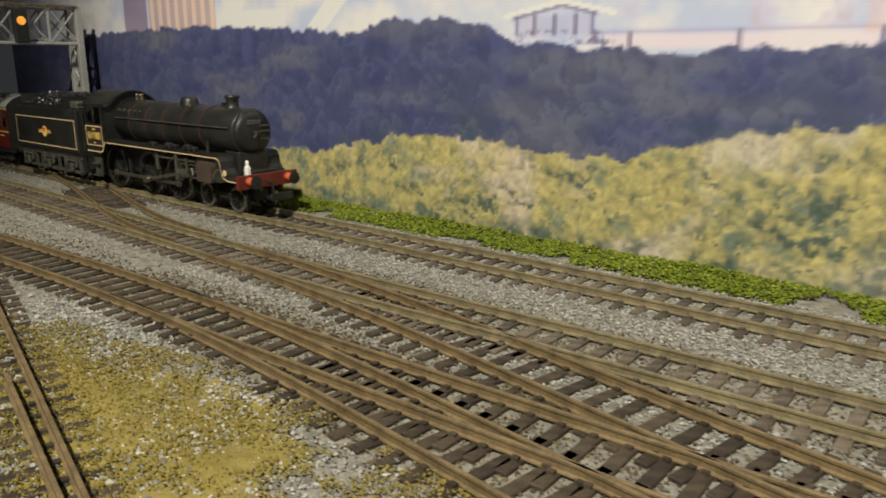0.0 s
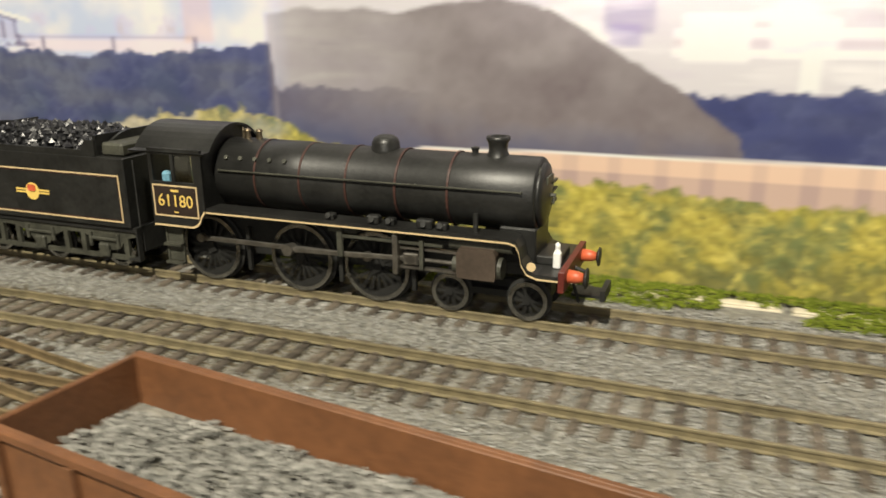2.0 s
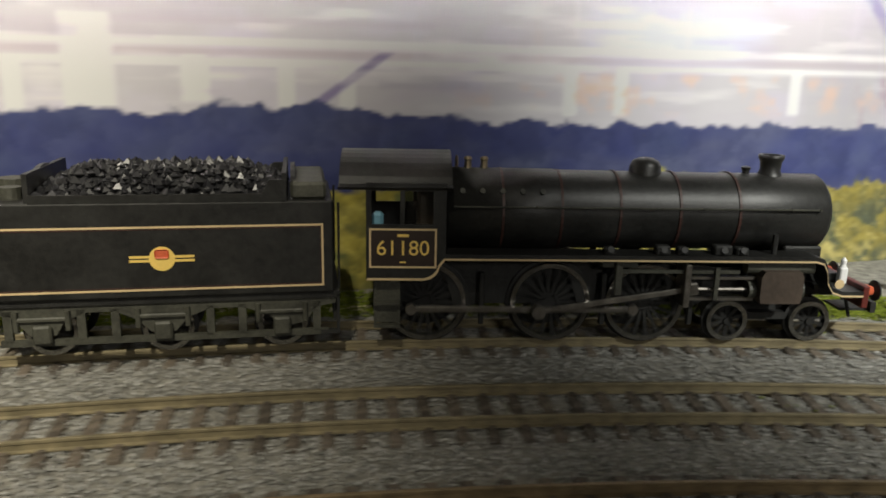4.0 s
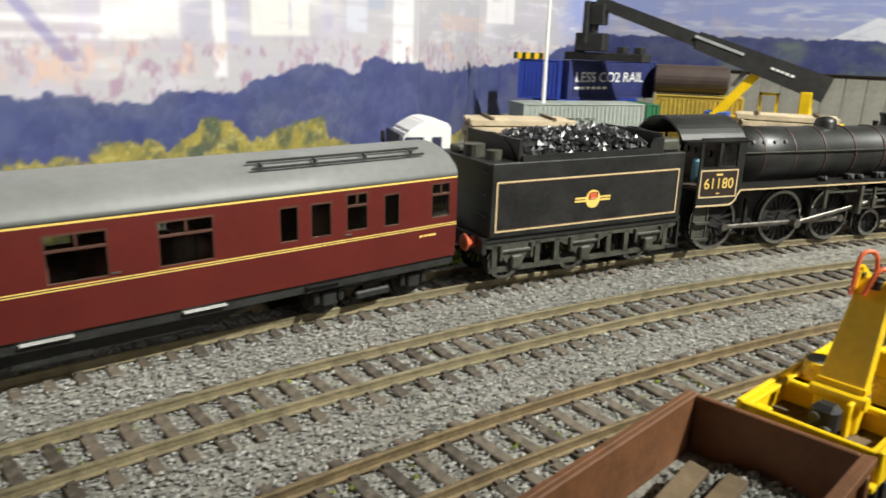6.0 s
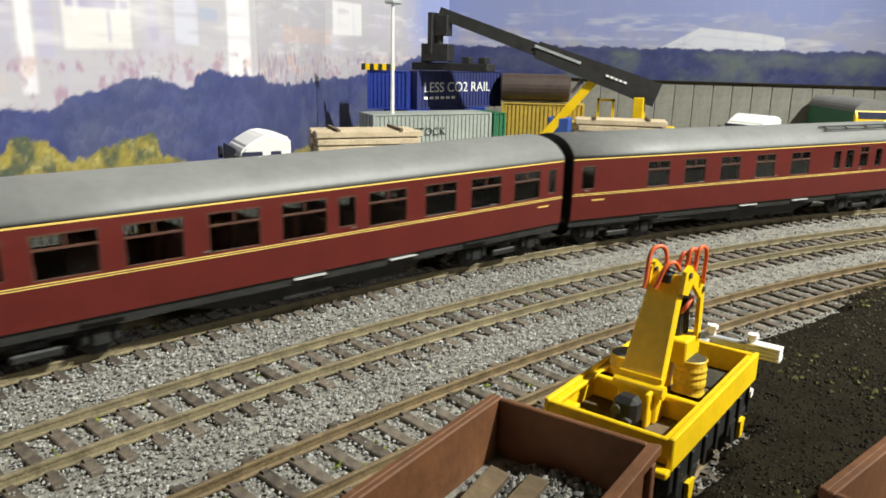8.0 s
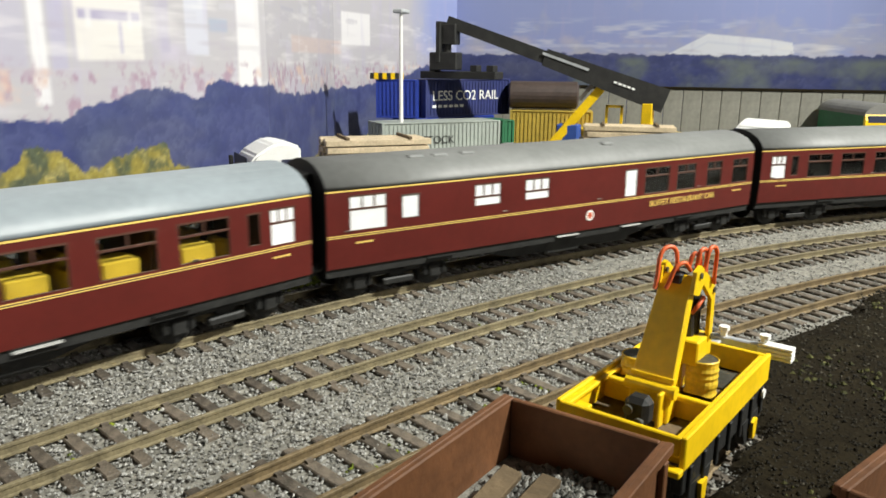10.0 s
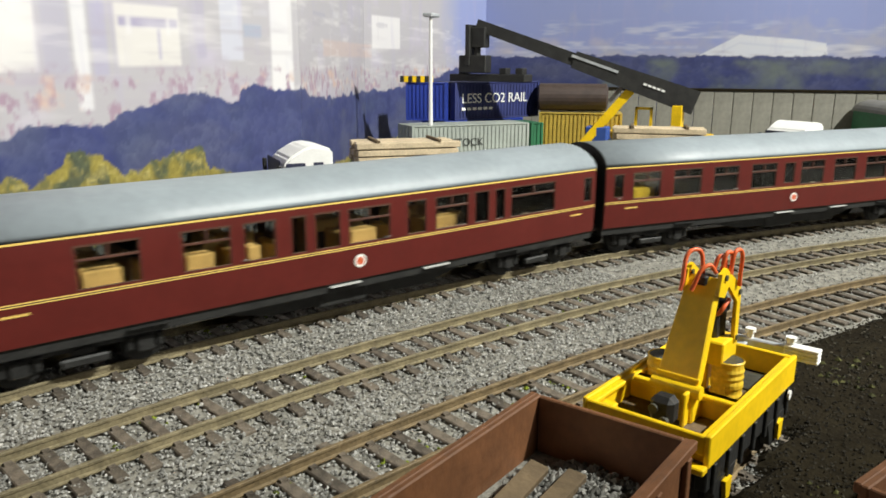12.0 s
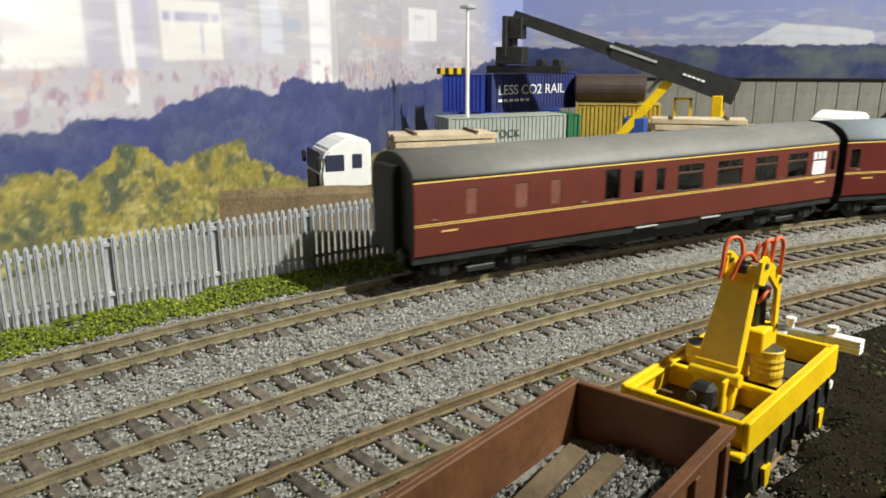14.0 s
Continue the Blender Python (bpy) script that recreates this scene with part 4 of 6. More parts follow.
        low = [(-113.4, 26.4), (-113.4, 19.6), (-98.5, 19.6)] + [(-98.5 + 4.5 * math.sin(a), 24.1 - 4.5 * math.cos(a)) for a in np.linspace(0.2, 1.4, 6)] + [(-92.6, 25.2), (-92.6, 26.4)]
        prism(bm, low, y0, y1)
        for x0, x1 in ((-113.4, -112.0), (-104.6, -103.4), (-96.0, -92.6)):
            box(bm, x0, x1, y0, y1, 34.6, 43.4)
        box(bm, -113.4, -92.6, y0, y1, 43.4, 45.4)
        side = part("cab_side", bm, M_BLACK, ob)
        bm = bmesh.new()
        box(bm, -112.4, -95.2, *sorted((s * 17.0, s * 17.12)), 23.2, 33.4)
        part("number_panel", bm, M_PANEL, side, "dark brown number panel")
        bm = bmesh.new()
        frame_lines(bm, -112.6, -95.0, 23.0, 33.6, s * 17.05, 0.5)
        part("panel_lining", bm, M_LINE, side)
        bm = bmesh.new()
        rim = low[1:-1]
        prism(bm, rim + [(x + (0.4 if x < -112 else -0.3), z + 0.6) for x, z in reversed(rim)], *sorted((s * 17.0, s * 17.15)))
        part("lower_lining", bm, M_LINE, side)
        text_part("cab_number", "61180", 5.6, M_GOLD, side, side_m(-103.8, s * 17.15, 28.2, s < 0))
        bm = bmesh.new()
        box(bm, -105.3, -102.3, *sorted((s * 17.1, s * 17.25)), 31.4, 32.1), box(bm, -104.6, -103, *sorted((s * 17.1, s * 17.25)), 24.4, 24.8)
        part("small_lettering", bm, M_GOLD, side)
        bm = bmesh.new()
        box(bm, -103.4, -96, *sorted((s * 16.5, s * 16.6)), 34.6, 43.4)
        pane = part("cab_window", bm, M_GLASS, side)
        pane.visible_shadow = False
        # buffers
        bm = bmesh.new()
        spin(bm, [(24, 2.0), (27, 1.7), (28.6, 1.2)], (0, s * 10.6, 15.6), (1, 0, 0), 14)
        buf = part("buffer", bm, M_BUFFER, ob, "orange-red buffer stock", smooth=True)
        bm = bmesh.new()
        spin(bm, [(28.4, 1.0), (29.2, 3.0), (29.6, 2.9), (29.9, 0.6)], (0, s * 10.6, 15.6), (1, 0, 0), 16)
        part("buffer_head", bm, M_UNDER, buf)
    # cab roof, front and backhead
    bm = bmesh.new()
    arc = [(17.6 * math.sin(a), 34.2 + 18.0 * math.cos(a)) for a in np.linspace(-0.95, 0.95, 15)]
    arc = [(-17.7, 44.4)] + arc + [(17.7, 44.4)]
    for x0, x1 in ((-120.5, -91.0),):
        outer = [[(x, y, z) for y, z in arc] + [(x, y * 0.96, z - 0.8) for y, z in reversed(arc)] for x in (x0, x1)]
        loft(bm, outer)
    part("cab_roof", bm, M_BLACK, ob, smooth=False)
    bm = bmesh.new()
    prism_ring = [(y * 0.95, z - 0.9) for y, z in arc]
    loft(bm, [[(x, y, z) for y, z in prism_ring + [(16, 26), (-16, 26)]] for x in (-93.4, -92.6)])
    part("cab_front", bm, M_BLACK, ob)
    bm = bmesh.new()
    box(bm, -100, -94, -10, 10, 26, 44, 0.8), box(bm, -113, -94, -15.8, 15.8, 25.4, 26.4)
    for y in (-6, -2, 3, 7):
        cyl(bm, (-101, y, 38), (-99, y, 38), 1.3, seg=10)
    part("backhead", bm, M_RUSTY, ob, "dull copper cab fittings")
    bm = bmesh.new()
    box(bm, -112, -109, -13.5, -10, 28, 37, 0.8)
    part("cab_seat", bm, M_CAB_BLUE, ob, "pale blue fitting in the cab")
    # saddle, front plate, buffer beam, lamp, couplings
    bm = bmesh.new()
    box(bm, 3, 14, -8, 8, 17, 27.5, 0.5), box(bm, 14, 21, -7, 7, 17, 19.5, 0.3), box(bm, 12, 22.5, -10, 10, 15.6, 17.0)
    part("saddle", bm, M_BLACK, ob)
    bm = bmesh.new()
    box(bm, 22.4, 24.2, -16.4, 16.4, 12.2, 18.4, 0.2)
    beam = part("buffer_beam", bm, M_BEAM, ob, "dull red buffer beam")
    bm = bmesh.new()
    cyl(bm, (24, 0, 15), (27, 0, 14), 0.6, seg=8), cyl(bm, (27, 0, 14), (27, 0, 9.5), 0.5, seg=8), cyl(bm, (24, -5, 14), (26.5, -5, 6), 0.5, seg=8)
    box(bm, 24, 34, -4, 4, 7.4, 8.2), box(bm, 32.5, 34, -5.5, 5.5, 7.2, 10.4)
    part("coupling", bm, M_UNDER, beam)
    for y in (-8.5,):
        bm = bmesh.new()
        box(bm, 19.4, 21.6, y - 1.1, y + 1.1, 17, 21.8, 0.3)
        spin(bm, [(21.8, 1.0), (22.6, 0.7), (23.8, 0.8), (24.6, 0.25)], (20.5, y, 0), (0, 0, 1), 10)
        part("head_lamp", bm, M_WHITE, ob, "white head lamp")
    bm = bmesh.new()
    spin(bm, [(0, 1.3), (0.25, 1.3)], (15.0, -16.7, 19.2), (0, -1, 0), 18)
    part("works_plate", bm, M_LINE, ob)
    bm = bmesh.new()
    box(bm, -15, 18, -4.5, 4.5, 5, 11, 0.6), box(bm, -8, 10, -7.8, 7.8, 6, 8)
    part("bogie_frame", bm, M_UNDER, ob)
    wheels = []
    for x, r, n, crank in ((-97.5, 11.2, 18, 4.2), (-62.7, 11.2, 18, 4.2), (-36, 11.2, 18, 4.2), (12.4, 5.9, 10, 0), (-11.6, 5.9, 10, 0)):
        w = thing("driving_wheelset" if r > 8 else "bogie_wheelset", "", "")
        w.parent = ob
        for y in (-8.4, 8.4):
            bm = spoked_wheel(r, n, y, crank, r > 8)
            part("wheel", bm, [M_UNDER, M_TYRE], w)
        bm = bmesh.new()
        cyl(bm, (0, -8, 0), (0, 8, 0), 1.2, seg=10)
        part("axle", bm, M_UNDER, w)
        wheels.append((w, x, r))
    rods = []
    for s in (-1, 1):
        bm = bmesh.new()
        box(bm, -35.6, 27.5, s * 11.6 - 0.45, s * 11.6 + 0.45, -0.8, 0.8, 0.2)
        for x in (-34.8, 0, 26.7):
            cyl(bm, (x, s * 11.6 - 0.8, 0), (x, s * 11.6 + 0.8, 0), 1.5, seg=12)
        rods.append(part("coupling_rod", bm, M_STEEL, ob, "bright steel coupling rod"))
        bm = bmesh.new()
        box(bm, 0, 42, s * 13.4 - 0.45, s * 13.4 + 0.45, -0.75, 0.75, 0.2)
        cyl(bm, (0, s * 13.4 - 1.6, 0), (0, s * 13.4 + 0.8, 0), 1.9, seg=12)
        cyl(bm, (42, s * 13.4 - 0.8, 0), (42, s * 13.4 + 0.8, 0), 1.4, seg=12)
        box(bm, 39.5, 44.5, s * 13 - 1.2, s * 13 + 1.2, -1.8, 1.8, 0.4)
        rods.append(part("connecting_rod", bm, M_STEEL, ob, "bright steel connecting rod"))
    for c in ob.children:
        if c not in rods and c not in [w[0] for w in wheels]:
            c.matrix_basis = Matrix.Translation((40 * MM, 0, 0)) @ c.matrix_basis
    return ob, [(w, x + 40, r) for w, x, r in wheels], rods


def build_tender():
    ob = thing("tender", "black lined coal tender with a round emblem behind the locomotive", "tender")
    bm = bmesh.new()
    box(bm, -41.5, 41.5, -17, 17, 17.0, 41.0, 0.35)
    tank = part("tank", bm, M_BLACK, ob)
    bm = bmesh.new()
    prism(bm, [(-30, 41), (30, 41), (30, 46.5), (26, 46.5), (24, 43.0), (-30, 43.0)], -16.8, -15.9)
    prism(bm, [(-30, 41), (30, 41), (30, 46.5), (26, 46.5), (24, 43.0), (-30, 43.0)], 15.9, 16.8)
    box(bm, -31, -29.8, -15.9, 15.9, 41, 48.0), box(bm, 29, 30.2, -15.9, 15.9, 41, 48.0)
    part("coal_rave", bm, M_BLACK, ob)
    bm = bmesh.new()
    arc = [(14 * math.sin(a), 40 + 8.5 * math.cos(a)) for a in np.linspace(-1.5, 1.5, 13)]
    for x in (-31.5, 31.0):
        loft(bm, [[(x, y, z) for y, z in arc], [(x + 1.2, y, z) for y, z in arc]])
    part("coal_hoop", bm, M_BLACK, ob)
    bm = bmesh.new()
    cyl(bm, (-38, 0, 41), (-38, 0, 45), 3.6, seg=16), cyl(bm, (-36, -9, 41), (-36, -9, 44), 2.6, seg=14), box(bm, -40.5, -34, 6, 12, 41, 43.5, 0.5)
    box(bm, 31, 40, -15, 15, 41, 45.5, 0.8)
    part("water_filler", bm, M_GUNMETAL, ob)
    # coal heap
    r = np.random.default_rng(5)
    bm = bmesh.new()
    ring0 = [(-29, -15, 41.2), (29, -15, 41.2), (29, 15, 41.2), (-29, 15, 41.2)]
    loft(bm, [ring0, [(-25, -9, 46), (26, -9, 46), (26, 9, 46), (-25, 9, 46)]])
    part("coal_bed", bm, M_COAL, ob)
    n = 1300
    px, py = r.uniform(-29, 29, n), r.uniform(-15, 15, n)
    pz = 41.5 + 6.2 * np.clip(1.1 - (py / 15) ** 2, 0, 1) * np.clip(1.15 - (px / 30) ** 4, 0, 1) + r.uniform(-0.6, 0.8, n)
    heap = scatter("coal", np.stack([px, py, pz], 1), r.uniform(0.7, 1.7, n), 0.85, M_COAL, "shiny black coal lumps", "", seed=8)
    heap.parent = ob
    for s in (-1, 1):
        bm = bmesh.new()
        frame_lines(bm, -39.6, 39.0, 18.8, 35.2, s * 17.0, 0.5)
        part("lining", bm, M_LINE, tank, "thin cream lining")
        bm = bmesh.new()
        frame_lines(bm, -39.0, 38.4, 19.5, 34.5, s * 17.0, 0.22)
        part("inner_lining", bm, M_REDLINE, tank)
        bm = bmesh.new()
        spin(bm, [(0, 3.1), (0.2, 3.1)], (-0.5, s * 17.0, 27), (0, s, 0), 22)
        disc = part("emblem", bm, M_GOLD, tank, "round yellow and red emblem")
        bm = bmesh.new()
        y0, y1 = sorted((s * 17.2, s * 17.35))
        box(bm, -2.2, 1.2, y0, y1, 27.2, 29.4, 0.4)
        part("emblem_field", bm, M_BUFFER, disc)
        bm = bmesh.new()
        y0, y1 = sorted((s * 17.0, s * 17.18))
        for x0, x1 in ((-8.2, -3.4), (2.4, 7.2)):
            box(bm, x0, x1, y0, y1, 27.2, 27.8), box(bm, x0, x1, y0, y1, 26.2, 26.8)
        part("emblem_bars", bm, M_GOLD, disc)
        bm = bmesh.new()
        y0, y1 = sorted((s * 14.2, s * 15.4))
        base = [(-42, 16.8), (42, 16.8), (42, 13.5), (37, 12.5), (34, 8.5), (28, 7.5), (24.5, 11), (18, 13.2), (10, 13.2), (4.5, 11), (1.5, 7.5), (-4.5, 7.5), (-8, 11), (-13, 13.2), (-20, 13.2), (-25, 11), (-27, 7.5), (-33, 7.5), (-37, 12.5), (-42, 13.5)]
        prism(bm, base, y0, y1)
        box(bm, -40, 40, y0, y1, 4.8, 6.4)
        for x in (-38, -21, -13, 10, 18, 37):
            box(bm, x - 1, x + 1, y0, y1, 6.0, 14)
        fr = part("side_frame", bm, M_GUNMETAL, ob, "greenish weathered side frame")
        for x in (-30, -1.5, 28):
            bm = bmesh.new()
            box(bm, x - 2.2, x + 2.2, *sorted((s * 15.4, s * 17.0)), 5.6, 10.4, 0.5)
            box(bm, x - 6, x + 6, *sorted((s * 15.4, s * 16.2)), 11.2, 12.4, 0.3)
            cyl(bm, (x - 6, s * 15.8, 9), (x - 6, s * 15.8, 14), 0.7, seg=8), cyl(bm, (x + 6, s * 15.8, 9), (x + 6, s * 15.8, 14), 0.7, seg=8)
            part("axle_box", bm, M_GUNMETAL, fr)
    bm = bmesh.new()
    box(bm, -43, 43, -16, 16, 15.2, 17.0), box(bm, 41.5, 43, -13, 13, 8, 15.5)
    for s in (-1, 1):
        cyl(bm, (43, s * 14, 17), (43, s * 14, 40), 0.35, seg=6)
        box(bm, 38, 43, s * 15 - 0.8, s * 15 + 0.8, 5, 6), box(bm, 42.3, 43, s * 15 - 1, s * 15 + 1, 5, 16)
    part("drag_beam", bm, M_UNDER, ob)
    bm = bmesh.new()
    box(bm, -43.4, -41.6, -16, 16, 11.5, 17.0, 0.2)
    for zz in (24, 31, 38):
        cyl(bm, (-42.6, -15, zz), (-42.6, -8, zz), 0.4, seg=6)
    beam = part("rear_beam", bm, M_UNDER, ob)
    for s in (-1, 1):
        bm = bmesh.new()
        spin(bm, [(0, 2.0), (3, 1.5), (3.4, 2.9), (4.0, 2.7)], (-43.2, s * 10.6, 15.0), (-1, 0, 0), 14)
        part("buffer", bm, M_BUFFER, beam, "orange-red buffer", smooth=True)
    wheels = []
    for x in (-30, -1.5, 28):
        w = thing("tender_wheelset", "", "")
        w.parent = ob
        for y in (-8.4, 8.4):
            part("wheel", spoked_wheel(6.6, 12, y), [M_UNDER, M_TYRE], w)
        wheels.append((w, x, 6.6))
    return ob, wheels


LOCO, LOCO_WHEELS, LOCO_RODS = build_locomotive()
TENDER, TENDER_WHEELS = build_tender()

# ---- train: coaches ----
M_SEAT = mat("mustard_seat_cloth", (0.85, 0.60, 0.05), 0.9, 0, 0.2, 120)
M_SEAT_BROWN = mat("brown_seat_cloth", (0.17, 0.06, 0.04), 0.9, 0, 0.25, 120)
M_CLOTH = mat("white_table_linen", (0.80, 0.79, 0.74), 0.8, 0, 0.05, 120)
M_FROST = mat("frosted_white_pane", (0.80, 0.81, 0.82), 0.35, 0, 0.04, 200)
M_SEAT_CREAM = mat("orange_cream_seat_cloth", (0.80, 0.52, 0.17), 0.9, 0, 0.2, 120)
M_INSIDE = mat("dark_varnished_panel", (0.080, 0.032, 0.020), 0.5, 0, 0.2, 80)
M_GANGWAY = mat("black_gangway_rubber", (0.012, 0.012, 0.012), 0.7, 0, 0.3, 100, 0.2)
M_ROOF_BLUE = mat("pale_blue_grey_roof", (0.24, 0.275, 0.30), 0.5, 0, 0.10, 50)
M_ROOF_DARK = mat("sooty_grey_roof", (0.150, 0.148, 0.138), 0.6, 0, 0.15, 50)
M_GALV_STEP = mat("bright_step_plate", (0.62, 0.62, 0.60), 0.4, 0.3, 0.2, 90)
M_MAROON_DUSTY = mat("faded_maroon_paint", (0.115, 0.023, 0.014), 0.45, 0, 0.12, 60)


def side_y(z):
    """Half width of a coach body: tumblehome below the waist."""
    return 16.7 - 0.0035 * max(0, 24 - z) ** 2 - 0.004 * max(0, z - 30) ** 2


def build_coach(label, windows, seats, roof, paint, vents=(), ladder=False, words="", crest=0.0, brake=False):
    """windows: rows of (x0, x1, z0, z1, kind) from the leading end, kind g glass, f frosted, d dim frosted slot, t with top light."""
    ob = thing("passenger_coach", label, "railway coach", "coaches of the train")
    ln = 110.2
    win = [(111.0 + a * 0.969, 111.0 + b * 0.969, c, d, k) for a, b, c, d, k in windows]
    xs = sorted({-ln, ln} | {round(v, 2) for w in win for v in w[:2]})
    zs = sorted({12.6, 16, 20, 24, 27, 30, 33, 36, 38.4} | {round(v, 2) for w in win for v in w[2:4]})
    sides = []
    for s in (-1, 1):
        bm = bmesh.new()
        for t in (0.0, 0.9):
            grid = {(i, j): bm.verts.new((x, s * (side_y(z) - t), z)) for i, x in enumerate(xs) for j, z in enumerate(zs)}
            for i in range(len(xs) - 1):
                for j in range(len(zs) - 1):
                    cx, cz = (xs[i] + xs[i + 1]) / 2, (zs[j] + zs[j + 1]) / 2
                    if any(a < cx < b and c < cz < d for a, b, c, d, k in win):
                        continue
                    f = [grid[i, j], grid[i + 1, j], grid[i + 1, j + 1], grid[i, j + 1]]
                    fc = bm.faces.new(f if (s < 0) == (t == 0) else f[::-1])
                    fc.material_index = 1 if t else 0
        body = part("body_side", bm, [paint, M_INSIDE], ob)
        sides.append(body)
        for a, b, c, d, k in win:
            y = s * (side_y((c + d) / 2) - 0.35)
            bm = bmesh.new()
            frame_lines(bm, a - 0.25, b + 0.25, c - 0.25, d + 0.25, s * (side_y((c + d) / 2) - 0.75), 0.5, 0.7)
            if k in "hH":
                zt = c + (d - c) * (0.42 if k == "h" else 0.62)
                box(bm, a, b, *sorted((y - 0.3, y + 0.3)), zt - 0.3, zt + 0.3)
                for q in (0.34, 0.67):
                    box(bm, a + (b - a) * q - 0.3, a + (b - a) * q + 0.3, *sorted((y - 0.25, y + 0.25)), zt, d)
            if k == "t":
                zt = c + (d - c) * 0.68
                box(bm, a, b, *sorted((y - 0.3, y + 0.3)), zt - 0.3, zt + 0.3)
                box(bm, (a + b) / 2 - 0.25, (a + b) / 2 + 0.25, *sorted((y - 0.25, y + 0.25)), zt, d)
            w = part("window", bm, M_INSIDE if k != "f" else M_STEEL, body)
            bm = bmesh.new()
            box(bm, a, b, *sorted((y - 0.1, y + 0.1)), c, d)
            p = part("pane", bm, {"f": M_FROST, "h": M_FROST, "H": M_FROST, "d": M_SEAT_BROWN}.get(k, M_GLASS), w)
            p.visible_shadow = k in "fdhH"
        # lining at gutter and waist
        bm = bmesh.new()
        y = side_y(22.6)
        box(bm, -ln, ln, *sorted((s * y, s * (y + 0.1))), 22.62, 22.88), box(bm, -ln, ln, *sorted((s * y, s * (y + 0.1))), 23.2, 23.46)
        part("waist_line", bm, M_GOLD, body, "double thin yellow waist line")
        bm = bmesh.new()
        box(bm, -ln, ln, *sorted((s * y, s * (y + 0.06))), 22.88, 23.2)
        part("waist_band", bm, M_UNDER, body)
        bm = bmesh.new()
        y = side_y(37.4)
        box(bm, -ln, ln, *sorted((s * y, s * (y + 0.14))), 37.2, 37.7)
        part("gutter_line", bm, M_GOLD, body, "thin yellow line under the gutter")
        for x in (96, -100):
            bm = bmesh.new()
            for i in range(4):
                box(bm, x + 1.6 * i, x + 1.6 * i + 1.3, *sorted((s * side_y(20), s * (side_y(20) + 0.1))), 20.2, 20.8)
            part("number_bar", bm, M_GOLD, body)
        for x in (-104, -40, 8, 70):
            bm = bmesh.new()
            cyl(bm, (x, s * 16.6, 24.6), (x + 2, s * 16.9, 24.6), 0.3, seg=6)
            part("door_handle", bm, M_STEEL, body)
        if crest:
            bm = bmesh.new()
            spin(bm, [(0, 2.1), (0.16, 2.1)], (111.0 + crest * 0.969, s * side_y(18), 18.4), (0, s, 0), 18)
            disc = part("crest", bm, M_CLOTH, body, "round cream crest")
            bm = bmesh.new()
            spin(bm, [(0.16, 1.3), (0.28, 1.3)], (111.0 + crest * 0.969, s * side_y(18), 18.4), (0, s, 0), 14)
            part("crest_field", bm, M_BUFFER, disc, "red and gold crest field")
        if words:
            text_part("lettering", words, 3.6, M_GOLD, body, side_m(111.0 - 50, s * (side_y(19.5) + 0.1), 19.6, s < 0))
        # solebar, steps, truss, boxes under the floor
        bm = bmesh.new()
        box(bm, -ln, ln, *sorted((s * 13.2, s * 15.4)), 9.6, 12.6)
        part("solebar", bm, M_UNDER, ob)
        for x in (-72, -12, 24, 58):
            bm = bmesh.new()
            box(bm, x, x + 11, *sorted((s * 15.4, s * 16.7)), 11.3, 11.65)
            part("footboard", bm, M_UNDER if x in (-72, 58) else M_GALV_STEP, ob)
        bm = bmesh.new()
        prism(bm, [(-52, 9.8), (52, 9.8), (30, 5), (-30, 5)], *sorted((s * 11, s * 11.6)))
        part("truss", bm, M_UNDER, ob)
    for x0, x1, y0, y1 in ((-14, 4, -12, -4), (-40, -26, 3, 12), (16, 34, -11, -3), (38, 46, 4, 11)):
        bm = bmesh.new()
        box(bm, x0, x1, y0, y1, 3.8, 10, 0.6)
        part("underfloor_box", bm, M_UNDER, ob)
    bm = bmesh.new()
    cyl(bm, (-20, -6, 7), (-20, 6, 7), 3.2, seg=14)
    part("vacuum_cylinder", bm, M_UNDER, ob)
    bm = bmesh.new()
    box(bm, -ln, ln, -15.6, 15.6, 12.2, 13.2)
    part("floor_pan", bm, M_INSIDE, ob)
    # roof
    bm = bmesh.new()
    prof = [(-16.75, 37.9), (-16.4, 39.2), (-15.0, 41.2), (-12.0, 43.6), (-8.0, 45.3), (-4.0, 46.2), (0, 46.5)]
    prof = prof + [(-y, z) for y, z in reversed(prof[:-1])]
    loft(bm, [[(x, y, z) for y, z in prof] for x in (-ln, -ln * 0.5, 0, ln * 0.5, ln)])
    rf = part("roof", bm, roof, ob, smooth=False)
    for p in rf.data.polygons:
        p.use_smooth = len(p.vertices) == 4
    for x, y in vents:
        bm = bmesh.new()
        box(bm, x - 3.2, x + 3.2, y - 1.6, y + 1.6, 45.0 - abs(y) * 0.12, 47.3 - abs(y) * 0.18, 0.6)
        part("roof_vent", bm, roof, rf)
    if ladder:
        bm = bmesh.new()
        for y, z in ((-9.5, 45.9), (-12.5, 44.6)):
            cyl(bm, (45, y, z), (100, y, z), 0.35, seg=6)
        for x in (48, 64, 80, 96):
            cyl(bm, (x, -9.5, 45.9), (x, -12.5, 44.6), 0.35, seg=6), cyl(bm, (x, -11, 44), (x, -11, 45.3), 0.5, seg=6)
        part("roof_rail", bm, M_GANGWAY, rf, "black pipe rail on the roof")
    # ends and gangways
    for e in (-1, 1):
        bm = bmesh.new()
        end = [(-15.8, 12.6), (15.8, 12.6), (16.6, 24), (16.4, 38)] + [(-y, z) for y, z in prof[1:6]] + [(0, 46.3)] + [(y, z) for y, z in reversed(prof[1:6])] + [(-16.4, 38), (-16.6, 24)]
        loft(bm, [[(e * (ln - 1.0), y, z) for y, z in end], [(e * (ln + 0.25), y * 0.995, z) for y, z in end]])
        wall = part("end_wall", bm, M_GANGWAY, ob, "black end wall")
        bm = bmesh.new()
